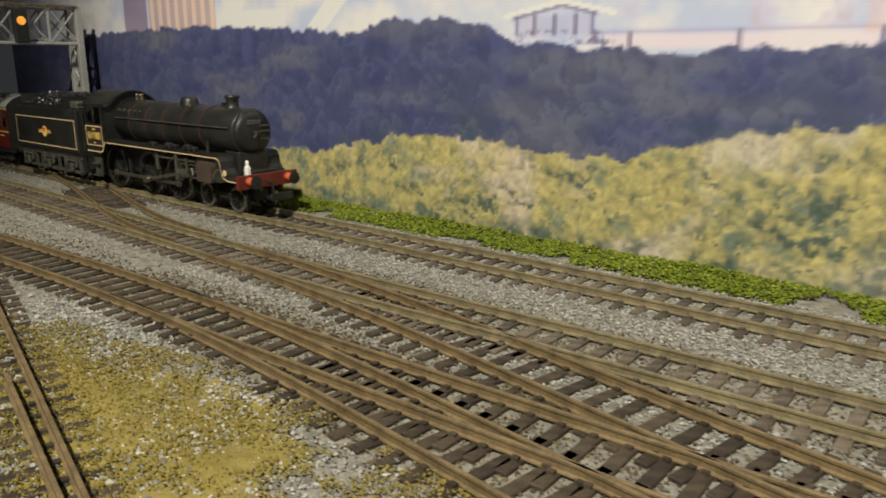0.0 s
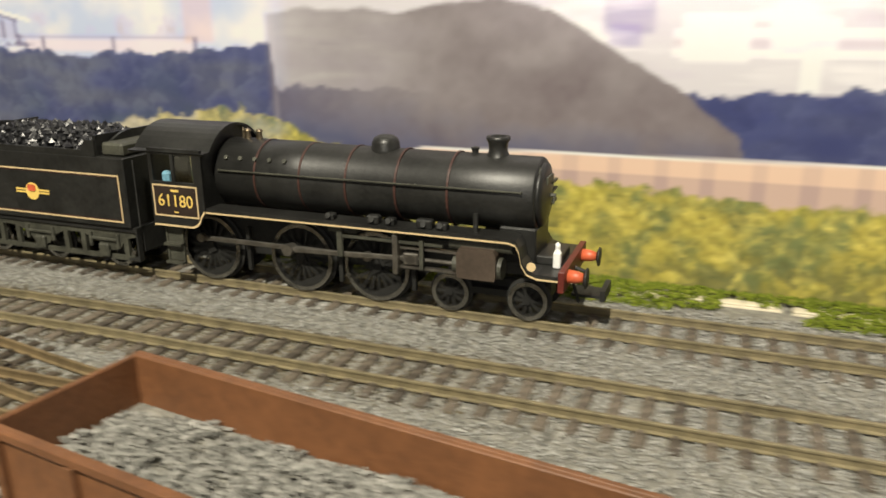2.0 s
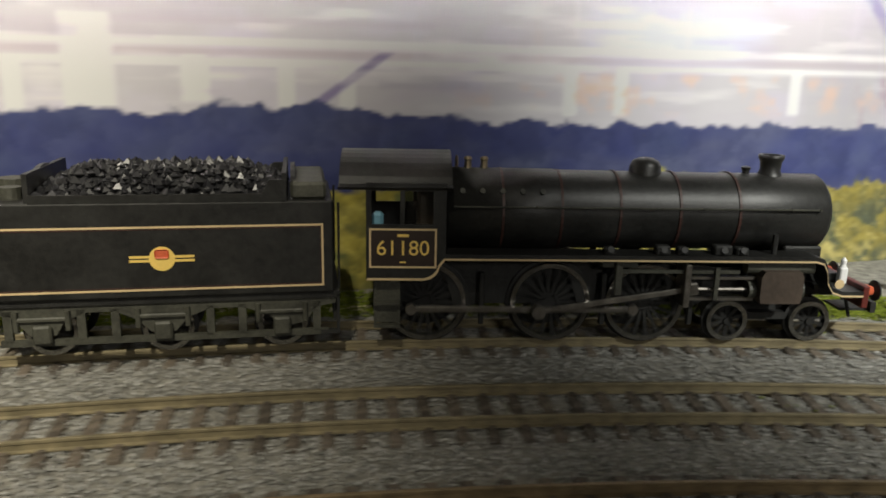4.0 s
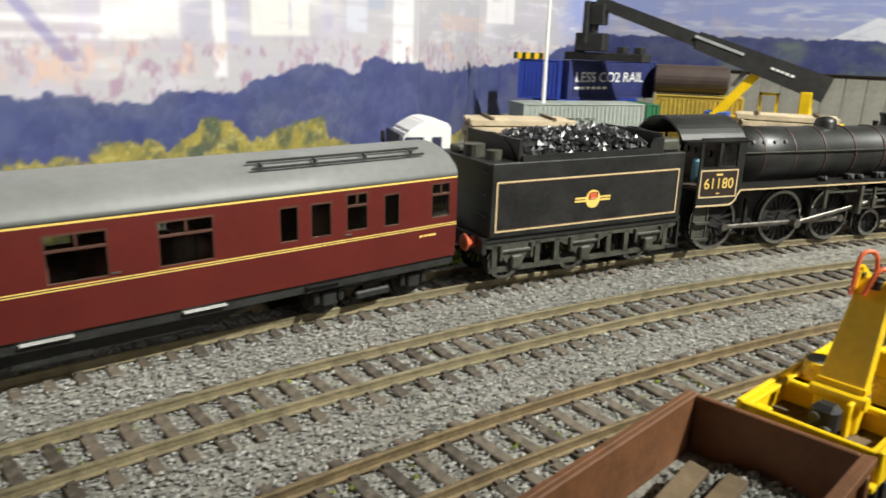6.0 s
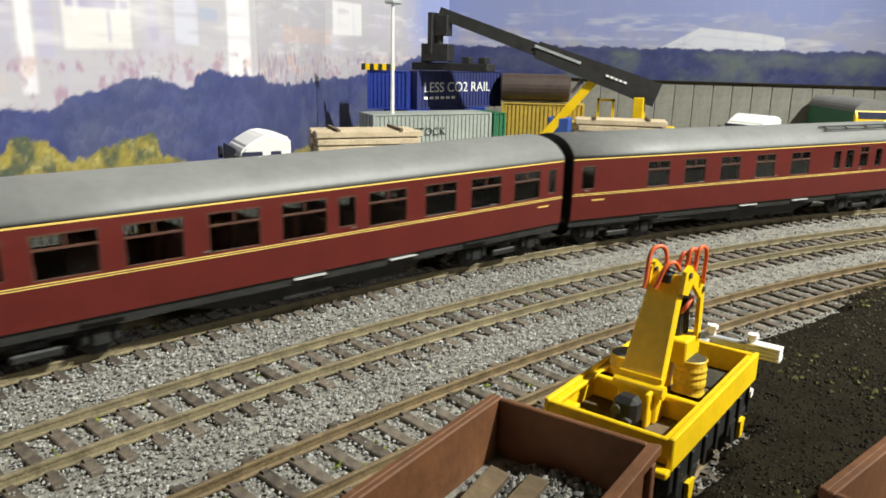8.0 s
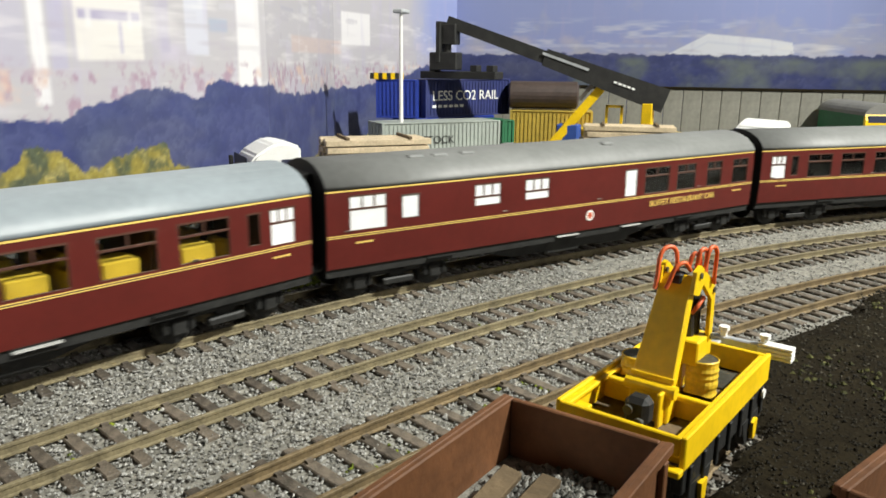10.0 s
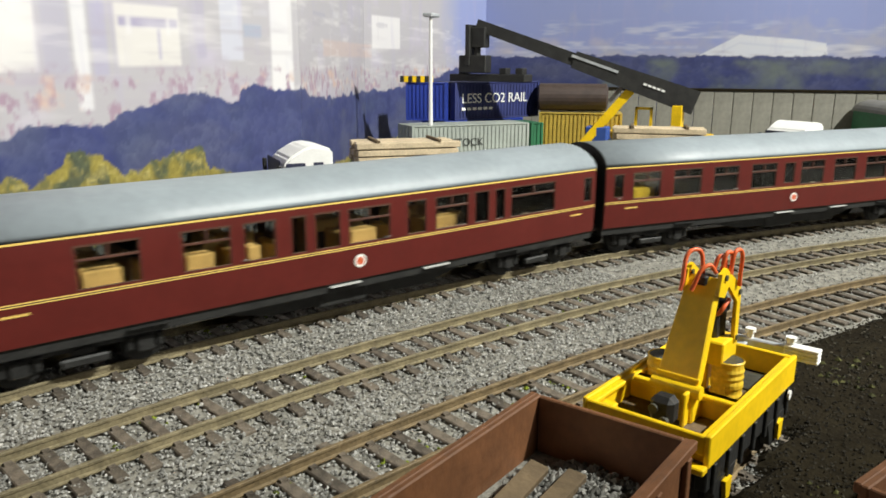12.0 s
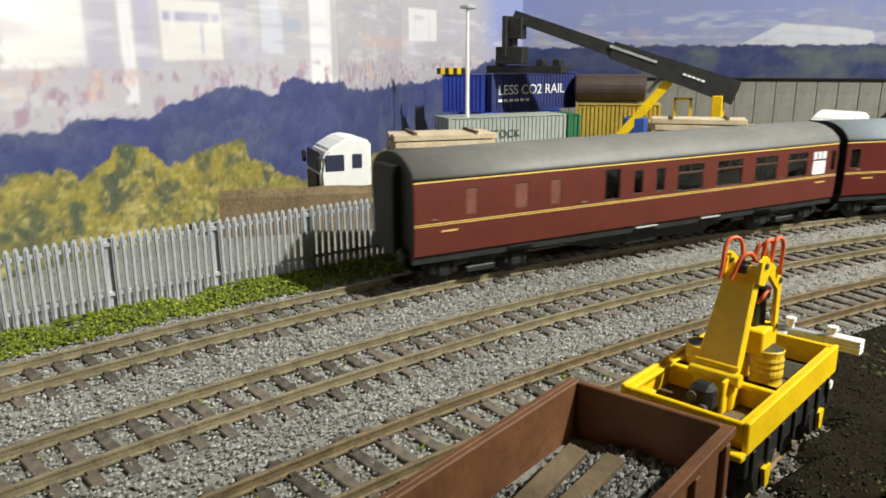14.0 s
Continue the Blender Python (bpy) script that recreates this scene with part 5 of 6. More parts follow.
        for k in range(4):
            x = e * (ln + 0.7 + k * 0.85)
            box(bm, x - 0.3, x + 0.3, -7.4, 7.4, 12.6, 42.5, 0.2)
        part("gangway", bm, M_GANGWAY, wall)
        for y in (-11, 11):
            bm = bmesh.new()
            spin(bm, [(0, 1.6), (2.2, 1.3), (2.5, 2.6), (3.0, 2.4)], (e * ln, y, 12.4), (e, 0, 0), 12)
            part("buffer", bm, M_UNDER, wall)
        bm = bmesh.new()
        cyl(bm, (e * ln, 13, 14), (e * (ln + 0.8), 13, 42), 0.4, seg=6)
        part("end_pipe", bm, M_UNDER, wall)
        bm = bmesh.new()
        cyl(bm, (e * (ln - 1), 0, 8.5), (e * (ln + 4), 0, 8.5), 0.7, seg=6)
        part("coupling", bm, M_UNDER, wall)
        # bogie
        bm = bmesh.new()
        cx = e * 82
        for s in (-1, 1):
            box(bm, cx - 19, cx + 19, *sorted((s * 10.4, s * 12.0)), 7.0, 9.4, 0.4)
            for x in (-15, 15):
                box(bm, cx + x - 2.4, cx + x + 2.4, *sorted((s * 10.6, s * 13.2)), 3.4, 8.0, 0.5)
                cyl(bm, (cx + x - 4, s * 12, 4.5), (cx + x - 4, s * 12, 8), 1.1, seg=8), cyl(bm, (cx + x + 4, s * 12, 4.5), (cx + x + 4, s * 12, 8), 1.1, seg=8)
            box(bm, cx - 6, cx + 6, *sorted((s * 10.2, s * 13.0)), 3.2, 5.6, 0.5)
        box(bm, cx - 3, cx + 3, -12, 12, 6, 11)
        bogie = part("bogie", bm, M_UNDER, ob)
        for x in (-15, 15):
            bm = bmesh.new()
            for y in (-8.3, 8.3):
                cyl(bm, (cx + x, y - 1.1, 6.0), (cx + x, y + 1.1, 6.0), 6.0, seg=24)
            cyl(bm, (cx + x, -8, 6), (cx + x, 8, 6), 1, seg=8)
            part("wheelset", bm, M_UNDER, bogie)
    # inside
    bm = bmesh.new()
    for a, b, c, d, k in win:
        if k in "gt" and b - a > 9:
            for x in (a - 1.5, b + 0.2):
                for y0, y1 in ((-14.5, -4), (4, 14.5)):
                    box(bm, x, x + 2.6, y0, y1, 13.2, 27.6, 0.5)
    if len(bm.verts):
        part("seats", bm, seats[0], ob, seats[1])
    else:
        bm.free()
    if seats[2]:
        bm = bmesh.new()
        for a, b, c, d, k in win:
            if k in "gt" and b - a > 9:
                for y0, y1 in ((-15.5, -6), (6, 15.5)):
                    box(bm, a + 1.5, b - 4.5, y0, y1, 23.6, 26.0 if seats[2] == "low" else 28.0, 0.3)
        part("tables", bm, seats[3], ob, seats[4])
    bm = bmesh.new()
    for x in (-96, -60, 60, 96):
        box(bm, x - 0.4, x + 0.4, -15, 15, 13, 38)
    box(bm, -ln + 1, ln - 1, 15.0, 15.4, 13, 24)
    part("partitions", bm, M_INSIDE, ob)
    return ob


B, T, FZ = (24.0, 35.0), (25.5, 36.0), (25.2, 34.6)
def row(kind, zz, *spans):
    return [(a, b, zz[0], zz[1], kind) for a, b in spans]


brown = (M_SEAT_BROWN, "brown seat backs", "", None, "")
first = build_coach("maroon brake coach with grey roof and a black roof rail", row("t", T, (-11, -3.6)) + row("g", FZ, (-28.8, -23.2), (-53.3, -46.7), (-62.8, -57.1)) + row("t", T, (-41.8, -34.6))
                    + row("t", B, (-95, -81), (-120, -106.5), (-143.5, -130.5), (-166, -153), (-188, -175)) + row("g", FZ, (-224, -217)), brown, M_ROOF, M_MAROON, ladder=True)
open_plan = row("H", B, (-16, -7)) + row("g", FZ, (-24, -19.5)) + row("t", B, (-46, -30), (-68, -52), (-91, -75), (-114, -98)) + row("g", FZ, (-125, -118)) + row("t", B, (-146, -130), (-169, -154), (-192, -176), (-214, -199)) + row("g", FZ, (-224, -219))
mirrored = [(-229 - b, -229 - a, c, d, k) for a, b, c, d, k in open_plan]
second = build_coach("maroon open coach with dark windows and grey roof", mirrored, brown, M_ROOF, M_MAROON)
third = build_coach("maroon dining coach with white kitchen windows and yellow lettering", row("t", B, (-17, -5), (-36, -25), (-57, -44), (-78, -62)) + row("f", B, (-90, -83)) + row("h", (27.6, 35.4), (-145, -133), (-169, -157)) + row("f", (26.6, 34.4), (-200, -193)) + row("H", (24.4, 35.8), (-220, -206)),
                    (M_SEAT_BROWN, "brown seat backs", "low", M_CLOTH, "white table linen"), M_ROOF, M_MAROON, vents=((-62, -7), (-72, -7), (-50, -7), (20, -8), (-20, 6)), words="BUFFET RESTAURANT CAR", crest=-110)
fourth = build_coach("maroon open coach with mustard seats and pale roof", open_plan, (M_SEAT, "mustard yellow seats", "high", M_SEAT, "mustard yellow seat backs"), M_ROOF_BLUE, M_MAROON, crest=-117)
fifth = build_coach("maroon coach with lit cream curtains and pale roof", row("g", FZ, (-8, -3), (-226, -220)) + row("t", B, (-49, -25), (-85, -70), (-120, -104), (-173, -159), (-200, -184)) + row("g", B, (-57, -52), (-67, -60), (-97, -89), (-132, -123), (-140, -135), (-155, -145)),
                    (M_SEAT_CREAM, "orange cream seats", "high", M_SEAT_CREAM, "orange cream seat backs"), M_ROOF_BLUE, M_MAROON, crest=-116)
sixth = build_coach("faded maroon brake coach with dark grey roof at the rear", row("g", FZ, (-6, -2)) + row("H", B, (-19, -9)) + row("t", B, (-37, -23), (-59, -44), (-83, -67), (-106, -91)) + row("g", FZ, (-118, -113), (-130, -125)) + row("g", (24, 36), (-145, -137)) + row("d", FZ, (-171, -166), (-187, -181), (-208, -203)),
                    brown, M_ROOF_DARK, M_MAROON_DUSTY)
COACHES = [first, second, third, fourth, fifth, sixth]


def slowed(t):
    """How far the train has dropped behind an even pace."""
    ts, ds = (0, 3, 5.8, 6.5, 7.2, 9.5, 11, 12.5, 14.5), (0, 0, 0, 1.5, 9, 51, 72, 86, 93)
    return float(np.interp(t, ts, ds))


def chimney_at(t):
    t = max(-0.2, min(14.2, t))
    even = -27.5 + 199.06 * (t - 3) - 0.92 * (t - 3) ** 2
    surge = float(np.interp(t, (0, 1, 1.5, 2, 2.5, 3, 3.5, 5.8, 6.1, 6.5, 7), (6, 3.4, -1, -6, 3, -0.5, 0, 8, 6.5, -0.5, 0)))
    return even + surge - sum(slowed(t + d) for d in (-0.6, -0.3, 0, 0.3, 0.6)) / 5


def ride(ob, lag, half):
    rows = []
    for i in range(57):
        t = i * 0.25
        s = chimney_at(t) - lag
        a, b = along(s - half, 0), along(s + half, 0)
        rows.append((t, pose((a[0] + b[0]) / 2 * MM, (a[1] + b[1]) / 2 * MM, 0, 0, 0, math.degrees(math.atan2(b[1] - a[1], b[0] - a[0])))))
    walk(ob, rows)


def turn_wheels(wheels, every):
    for w, x, r in wheels:
        walk(w, [(i / 30, pose(x * MM, 0, (r + 0.0) * MM, 0, math.degrees(chimney_at(i / 30) / r), 0)) for i in range(0, 421, every)])


def motions():
    """All that moves: the train, its wheels and rods."""
    ride(LOCO, 40, 50)
    ride(TENDER, 165.5, 28)
    for i, c in enumerate(COACHES):
        ride(c, 220 + 230 * i + 111, 82)
    turn_wheels(LOCO_WHEELS[:3], 2)
    turn_wheels(LOCO_WHEELS[3:], 1)
    turn_wheels(TENDER_WHEELS, 1)
    for k, rod in enumerate(LOCO_RODS):
        rows = []
        for i in range(0, 421, 2):
            a = chimney_at(i / 30) / 11.2
            px, pz = 4.2 * math.cos(a), 11.2 - 4.2 * math.sin(a)
            tilt = math.degrees(math.atan2(pz - 16.5, 42)) if k % 2 else 0
            rows.append((i / 30, pose((px - 62.7 + 40) * MM, 0, pz * MM, 0, tilt, 0)))
        walk(rod, rows)

# ---- palisade fence beside the curve ----
M_GALV = mat("galvanised_grey_steel", (0.46, 0.48, 0.50), 0.45, 0.3, 0.2, 90)
bm = bmesh.new()
prism(bm, [(-0.78, -4), (0.78, -4), (0.78, 21.6), (0.4, 22.6), (-0.4, 22.6), (-0.78, 21.6)], -0.2, 0.25)
prism(bm, [(-0.25, -4), (0.25, -4), (0.25, 21.6), (-0.25, 21.6)], -0.6, -0.2)
PICKET = mesh_of("picket", bm, M_GALV)


def palisade(s0, s1, off):
    ob = thing("palisade_fence", "grey galvanised palisade fence panel behind grass", "fence", "fence panels")
    x, y, h = along((s0 + s1) / 2, off)
    ob.matrix_world = pose(x * MM, y * MM, 0, 0, 0, h)
    half = (s1 - s0) / 2 * (CURVE_R + off) / CURVE_R
    for z in (2.0, 18.6):
        bm = bmesh.new()
        box(bm, -half, half, 0.3, 1.2, z, z + 1.3)
        part("fence_rail", bm, M_GALV, ob)
    for x in (-half + 0.6, half - 0.6):
        bm = bmesh.new()
        box(bm, x - 0.6, x + 0.6, 1.2, 2.6, -5, 21)
        part("post", bm, M_GALV, ob)
    n = int(2 * half / 2.7)
    for i in range(n):
        p = new("picket", PICKET)
        p.parent = ob
        p.matrix_basis = pose((-half + 1.4 + i * 2.7) * MM, 0, random.uniform(-0.12, 0.12) * MM, 0, random.uniform(-0.5, 0.5), 0)


for k in range(5):
    palisade(252 + 34.6 * k, 252 + 34.6 * (k + 1), 42)

# ---- signal gantry over the far end of the lines ----
M_LATTICE = mat("grey_lattice_steel", (0.42, 0.42, 0.40), 0.5, 0.2, 0.15, 90)


def lattice(bm, a, b, depth, n):
    """An open lattice girder between two places, with crossed braces."""
    a, b = Vector(a), Vector(b)
    up = Vector((0, 0, depth))
    for o in (Vector((0, 0, 0)), up):
        cyl(bm, a + o, b + o, 1.1, seg=6)
    for i in range(n + 1):
        p = a.lerp(b, i / n)
        cyl(bm, p, p + up, 0.9, seg=6)
        if i < n:
            q = a.lerp(b, (i + 1) / n)
            cyl(bm, p, q + up, 0.6, seg=6), cyl(bm, p + up, q, 0.6, seg=6)


gantry = thing("signal_gantry", "grey lattice signal gantry spanning the tracks with a lit signal", "signal gantry")
for xx in (-800, -788):
    bm = bmesh.new()
    lattice(bm, (xx, 60, 76), (xx, 246, 76), 22, 10)
    part("girder", bm, M_LATTICE, gantry)
for yy in (246, 60):
    bm = bmesh.new()
    box(bm, -790, -786, yy - 2, yy + 2, -5, 100, 0.3)
    box(bm, -802, -798, yy - 2, yy + 2, -5, 100, 0.3)
    for z in range(5, 70, 14):
        cyl(bm, (-800, yy, z), (-788, yy, z + 14), 0.6, seg=6), cyl(bm, (-788, yy, z), (-800, yy, z + 14), 0.6, seg=6)
    part("leg", bm, M_LATTICE, gantry, "grey lattice leg")
bm = bmesh.new()
for i in range(30):
    box(bm, -803, -785, 60 + i * 6.2, 60 + i * 6.2 + 5.4, 98.5, 99.6)
part("walkway", bm, mat("brown_plank", (0.16, 0.11, 0.06), 0.8, 0, 0.3, 100), gantry)
bm = bmesh.new()
box(bm, -785.5, -782, 205, 213, 76, 96, 0.5)
head = part("signal_head", bm, M_UNDER, gantry, "black signal head")
bm = bmesh.new()
spin(bm, [(0, 2.6), (0.8, 2.4)], (-782, 209, 89), (1, 0, 0), 16)
part("signal_lens", bm, mat("amber_signal_lens", (0.9, 0.4, 0.05), 0.3, emit=(1.0, 0.38, 0.05, 0.6)), head, "lit amber lens")


gantry.matrix_world = pose(-44 * MM, 0, 2 * MM)

# ---- wagons on the siding ----
M_PLANK = mat("weathered_timber", (0.135, 0.095, 0.052), 0.85, 0, 0.35, 60, 0.4)
CHIPS = stone_material("wagon_ballast", (0.10, 0.10, 0.09), (0.24, 0.235, 0.215), (0.50, 0.48, 0.44))


def wheelsets(bm, xs, r=5.6):
    for x in xs:
        for y in (-8.3, 8.3):
            cyl(bm, (x, y - 1.1, r), (x, y + 1.1, r), r, seg=22)
        cyl(bm, (x, -8, r), (x, 8, r), 1.0, seg=8)


def open_wagon(label, x, y, half, planks, seed, heading, w=12.3):
    ob = thing("ballast_wagon", label, "wagon", "parked wagons", m=pose(x * MM, y * MM, 0, 0, 0, heading))
    z0, z1 = 10.5, 24.0
    for sgn in (-1, 1):
        bm = bmesh.new()
        y0, y1 = sorted((sgn * w, sgn * (w - 1.1)))
        box(bm, -half, half, y0, y1, z0, z1, 0.2)
        side = part("side", bm, M_WAGON, ob)
        for k in range(8):
            bm = bmesh.new()
            xx = -half + 3 + k * (2 * half - 6) / 7
            box(bm, xx - 0.8, xx + 0.8, *sorted((sgn * w, sgn * (w + 1.0))), z0, z1 - 1.6, 0.15)
            part("rib", bm, M_WAGON, side)
        bm = bmesh.new()
        box(bm, -half, half, *sorted((sgn * (w - 0.2), sgn * (w + 0.9))), z1 - 1.5, z1 + 0.1, 0.15)
        part("top_rail", bm, M_WAGON, side)
        bm = bmesh.new()
        e0, e1 = sorted((sgn * half, sgn * (half - 1.1)))
        box(bm, e0, e1, -w + 1.1, w - 1.1, z0, z1, 0.2)
        end = part("end", bm, M_WAGON, ob)
        for yy in (-8, 0, 8):
            bm = bmesh.new()
            box(bm, *sorted((sgn * half, sgn * (half + 0.9))), yy - 0.8, yy + 0.8, z0, z1 - 1)
            part("rib", bm, M_WAGON, end)
        for yy in (-9, 9):
            bm = bmesh.new()
            spin(bm, [(0, 1.6), (2.4, 1.2), (2.7, 2.4), (3.2, 2.2)], (sgn * half, yy, 11.0), (sgn, 0, 0), 12)
            part("buffer", bm, M_UNDER, ob)
    bm = bmesh.new()
    box(bm, -half + 1, half - 1, -w + 1, w - 1, 9.8, 11.0), box(bm, -half, half, -12, -10.6, 8.5, 12.4), box(bm, -half, half, 10.6, 12, 8.5, 12.4)
    for xx in (-half * 0.6, half * 0.6):
        for sgn in (-1, 1):
            box(bm, xx - 5, xx + 5, *sorted((sgn * 10.4, sgn * 12.4)), 3.5, 8.6, 0.5)
    part("underframe", bm, M_UNDER, ob)
    for xx in (-half * 0.6, half * 0.6):
        bm = bmesh.new()
        wheelsets(bm, (xx,))
        part("wheelset", bm, M_UNDER, ob)
    r = np.random.default_rng(seed)
    n = 6500
    px, py = r.uniform(-half + 1.6, half - 1.6, n), r.uniform(-w + 1.6, w - 1.6, n)
    pz = 12.0 + 4.5 * fbm(px + 60, py + 60, 16, seed) + 3 * np.clip(1 - (py / w) ** 2, 0, 1) + r.uniform(-0.4, 0.4, n) - 2.0 * (px / half) ** 2
    load = scatter("load", np.stack([px, py, pz], 1), r.uniform(0.35, 0.75, n), 0.8, CHIPS, "grey stone ballast load", "", seed=seed)
    load.parent = ob
    bm = bmesh.new()
    box(bm, -half + 1.2, half - 1.2, -w + 1.2, w - 1.2, 11, 14.0)
    part("load_bed", bm, M_BALLAST, ob)
    for i, (yy, tilt) in enumerate(planks):
        bm = bmesh.new()
        box(bm, -half * 0.7, half - 7 - 4 * i, yy - 1.6, yy + 1.6, -0.7, 0.7, 0.15)
        part("plank", bm, M_PLANK, ob, "old timber plank", m=pose(0, 0, (17.0 + 0.7 * i) * MM, 4 + 7 * i, 1.5 - i, tilt))
    return ob


open_wagon("rust brown open wagon loaded with stone and old planks", 207.5, 19.8, 43.5, ((-1.0, 4), (2.6, 6)), 31, -12.1, 13.4)
open_wagon("rust brown open wagon heaped with grey stone ballast", -211.1, 88.5, 65, (), 37, -7.2, 14.8)
x, y, h = along(384, S5 + 2)
open_wagon("rust brown open wagon standing on the near siding", x, y, 46, (), 41, h)

# ---- yellow crane wagon ----
crane = thing("crane_wagon", "bright yellow flat wagon with a folded hydraulic crane on black frames", "crane wagon", m=pose(285.1 * MM, 1.0 * MM, 0, 0, 0, -15.3))
HX, HW = 23.7, 12.0
bm = bmesh.new()
box(bm, -HX + 1, HX - 1, -HW + 1, HW - 1, 12.4, 13.4, 0.15)
part("deck", bm, M_PLANK, crane, "weathered brown deck")
bm = bmesh.new()
box(bm, 11.5, HX - 2.5, -HW + 2.2, HW - 2.2, 13.4, 13.9, 0.1)
part("deck_mat", bm, M_GUNMETAL, crane, "dark grey deck mat")
for sgn in (-1, 1):
    bm = bmesh.new()
    box(bm, -HX, HX, *sorted((sgn * (HW - 1.0), sgn * HW)), 13.0, 19.0, 0.2)
    box(bm, -HX, HX, *sorted((sgn * (HW - 2.2), sgn * (HW - 1.0))), 17.6, 18.4, 0.15)
    part("side", bm, M_YELLOW, crane)
    bm = bmesh.new()
    box(bm, *sorted((sgn * HX, sgn * (HX - 1.1))), -HW + 1.0, HW - 1.0, 13.6 if sgn > 0 else 15.2, 18.7, 0.2)
    part("end", bm, M_YELLOW, crane)
    bm = bmesh.new()
    box(bm, *sorted((sgn * (HX + 0.1), sgn * (HX + 2.2))), -HW, HW, 12.6, 13.8, 0.2)
    part("headstock", bm, M_YELLOW if sgn < 0 else M_UNDER, crane)
    bm = bmesh.new()
    box(bm, -HX + 1, HX - 1, *sorted((sgn * 9.5, sgn * 11.6)), 8.0, 13.0, 0.2)
    for k in range(7):
        xx = -HX + 3.5 + k * 6.7
        box(bm, xx - 0.6, xx + 0.6, *sorted((sgn * 11.5, sgn * 12.2)), 7.0, 12.8, 0.15)
    part("solebar", bm, M_UNDER, crane, "black frame with ribs")
    for xx in (-14.5, 14.5):
        bm = bmesh.new()
        prism(bm, [(xx - 5.5, 8.4), (xx + 5.5, 8.4), (xx + 3, 3.0), (xx - 3, 3.0)], *sorted((sgn * 10.0, sgn * 11.8)))
        guard = part("axle_guard", bm, M_UNDER, crane)
        bm = bmesh.new()
        prism(bm, [(xx - 1.5, 7.6), (xx + 1.5, 7.6), (xx + 0.9, 3.8), (xx - 0.9, 3.8)], *sorted((sgn * 11.9, sgn * 12.7)))
        part("axle_cover", bm, M_YELLOW, guard, "yellow axle box cover")
    bm = bmesh.new()
    spin(bm, [(0, 1.0), (0.4, 1.0)], (19.5, sgn * 12.2, 11.6), (0, sgn, 0), 12)
    part("jack_disc", bm, M_WHITE, crane, "small white disc")
    for yy in (-8, 8):
        bm = bmesh.new()
        spin(bm, [(0, 1.6), (2.4, 1.2), (2.7, 2.4), (3.2, 2.2)], (sgn * HX, yy, 10.6), (sgn, 0, 0), 12)
        part("buffer", bm, M_UNDER, crane)
for xx in (-14.5, 14.5):
    bm = bmesh.new()
    wheelsets(bm, (xx,), 5.4)
    part("wheelset", bm, M_UNDER, crane)
bm = bmesh.new()
box(bm, -6.2, -4.4, -HW + 1, HW - 1, 13.4, 18.2, 0.2), box(bm, -7.2, -4.4, -HW + 1, HW - 1, 17.2, 18.2, 0.2)
part("cross_member", bm, M_YELLOW, crane)
for yy in (-10, 10):
    bm = bmesh.new()
    box(bm, -HX + 1.2, -HX + 7.5, yy - 1.6, yy + 1.6, 13.4, 16.2, 0.2)
    part("corner_locker", bm, M_YELLOW, crane)
bm = bmesh.new()
cyl(bm, (-9.5, -4.6, 19.6), (-9.5, 5.0, 19.6), 1.3, seg=14), box(bm, -10.5, -6.0, -3.6, 4.0, 13.4, 19.2, 0.3)
part("crane_base", bm, M_YELLOW, crane)
bm = bmesh.new()
rows = []
for xx, zz, y0, y1, dp in ((-10.4, 19.0, -3.7, 4.3, 1.6), (-9.0, 22.0, -3.7, 4.2, 2.2), (-2.8, 36.0, -2.9, 3.3, 2.6), (-0.6, 39.4, -2.7, 3.0, 2.8)):
    rows.append([(xx, y0, zz), (xx + dp, y0, zz - 0.4 * dp), (xx + dp, y1, zz - 0.4 * dp), (xx, y1, zz)])
loft(bm, rows)
bmesh.ops.bevel(bm, geom=list(bm.edges), offset=0.22, segments=1, affect="EDGES")
boom = part("main_boom", bm, M_YELLOW, crane, "broad yellow main boom")
bm = bmesh.new()
box(bm, -10.9, -10.2, -3.9, 4.5, 20.4, 21.3, 0.1, m=pose(0, 0, 0, 0, 4, 0))
part("foot_plate", bm, M_YELLOW, boom)
bm = bmesh.new()
box(bm, -1.9, 0.8, -0.8, 1.4, 37.6, 39.6, 0.3, m=pose(-0.001, 0, 0, 0, 0, 0))
part("pivot_block", bm, M_UNDER, boom, "black pivot block")
for y0, y1 in ((-3.6, -2.8), (3.0, 3.8)):
    bm = bmesh.new()
    prism(bm, [(-2.6, 36.4), (-1.6, 40.4), (0.8, 41.2), (2.6, 40.0), (8.8, 36.4), (9.9, 34.4), (10.4, 24.0), (8.6, 24.0), (8.0, 33.0), (2.6, 37.2), (0.6, 35.4)], y0, y1)
    arm = part("fold_arm", bm, M_YELLOW, crane)
    for px, pz_ in ((0.4, 39.4), (8.8, 34.8), (9.5, 25.0)):
        bm = bmesh.new()
        cyl(bm, (px, y0 - 0.35, pz_), (px, y1 + 0.35, pz_), 0.6, seg=10)
        part("pin", bm, M_GUNMETAL, arm)
bm = bmesh.new()
box(bm, 3.4, 11.2, -3.4, 3.6, 20.2, 25.2, 0.3), box(bm, 6.4, 10.4, 0.4, 3.0, 13.4, 20.4, 0.3)
part("slew_column", bm, M_YELLOW, crane)
bm = bmesh.new()
cyl(bm, (6.8, 0.2, 25), (4.2, 0.2, 36), 1.4, seg=12), cyl(bm, (9.0, 0.2, 25), (8.4, 0.2, 33), 1.7, seg=12), box(bm, 5.4, 8.8, -2.2, 2.6, 30.6, 33.2, 0.3)
part("ram", bm, M_UNDER, crane, "black hydraulic ram")
bm = bmesh.new()
box(bm, -16.6, -12.6, -2.2, 2.4, 14.4, 19.8, 1.0)
motor = part("winch_motor", bm, M_UNDER, crane, "black winch motor")
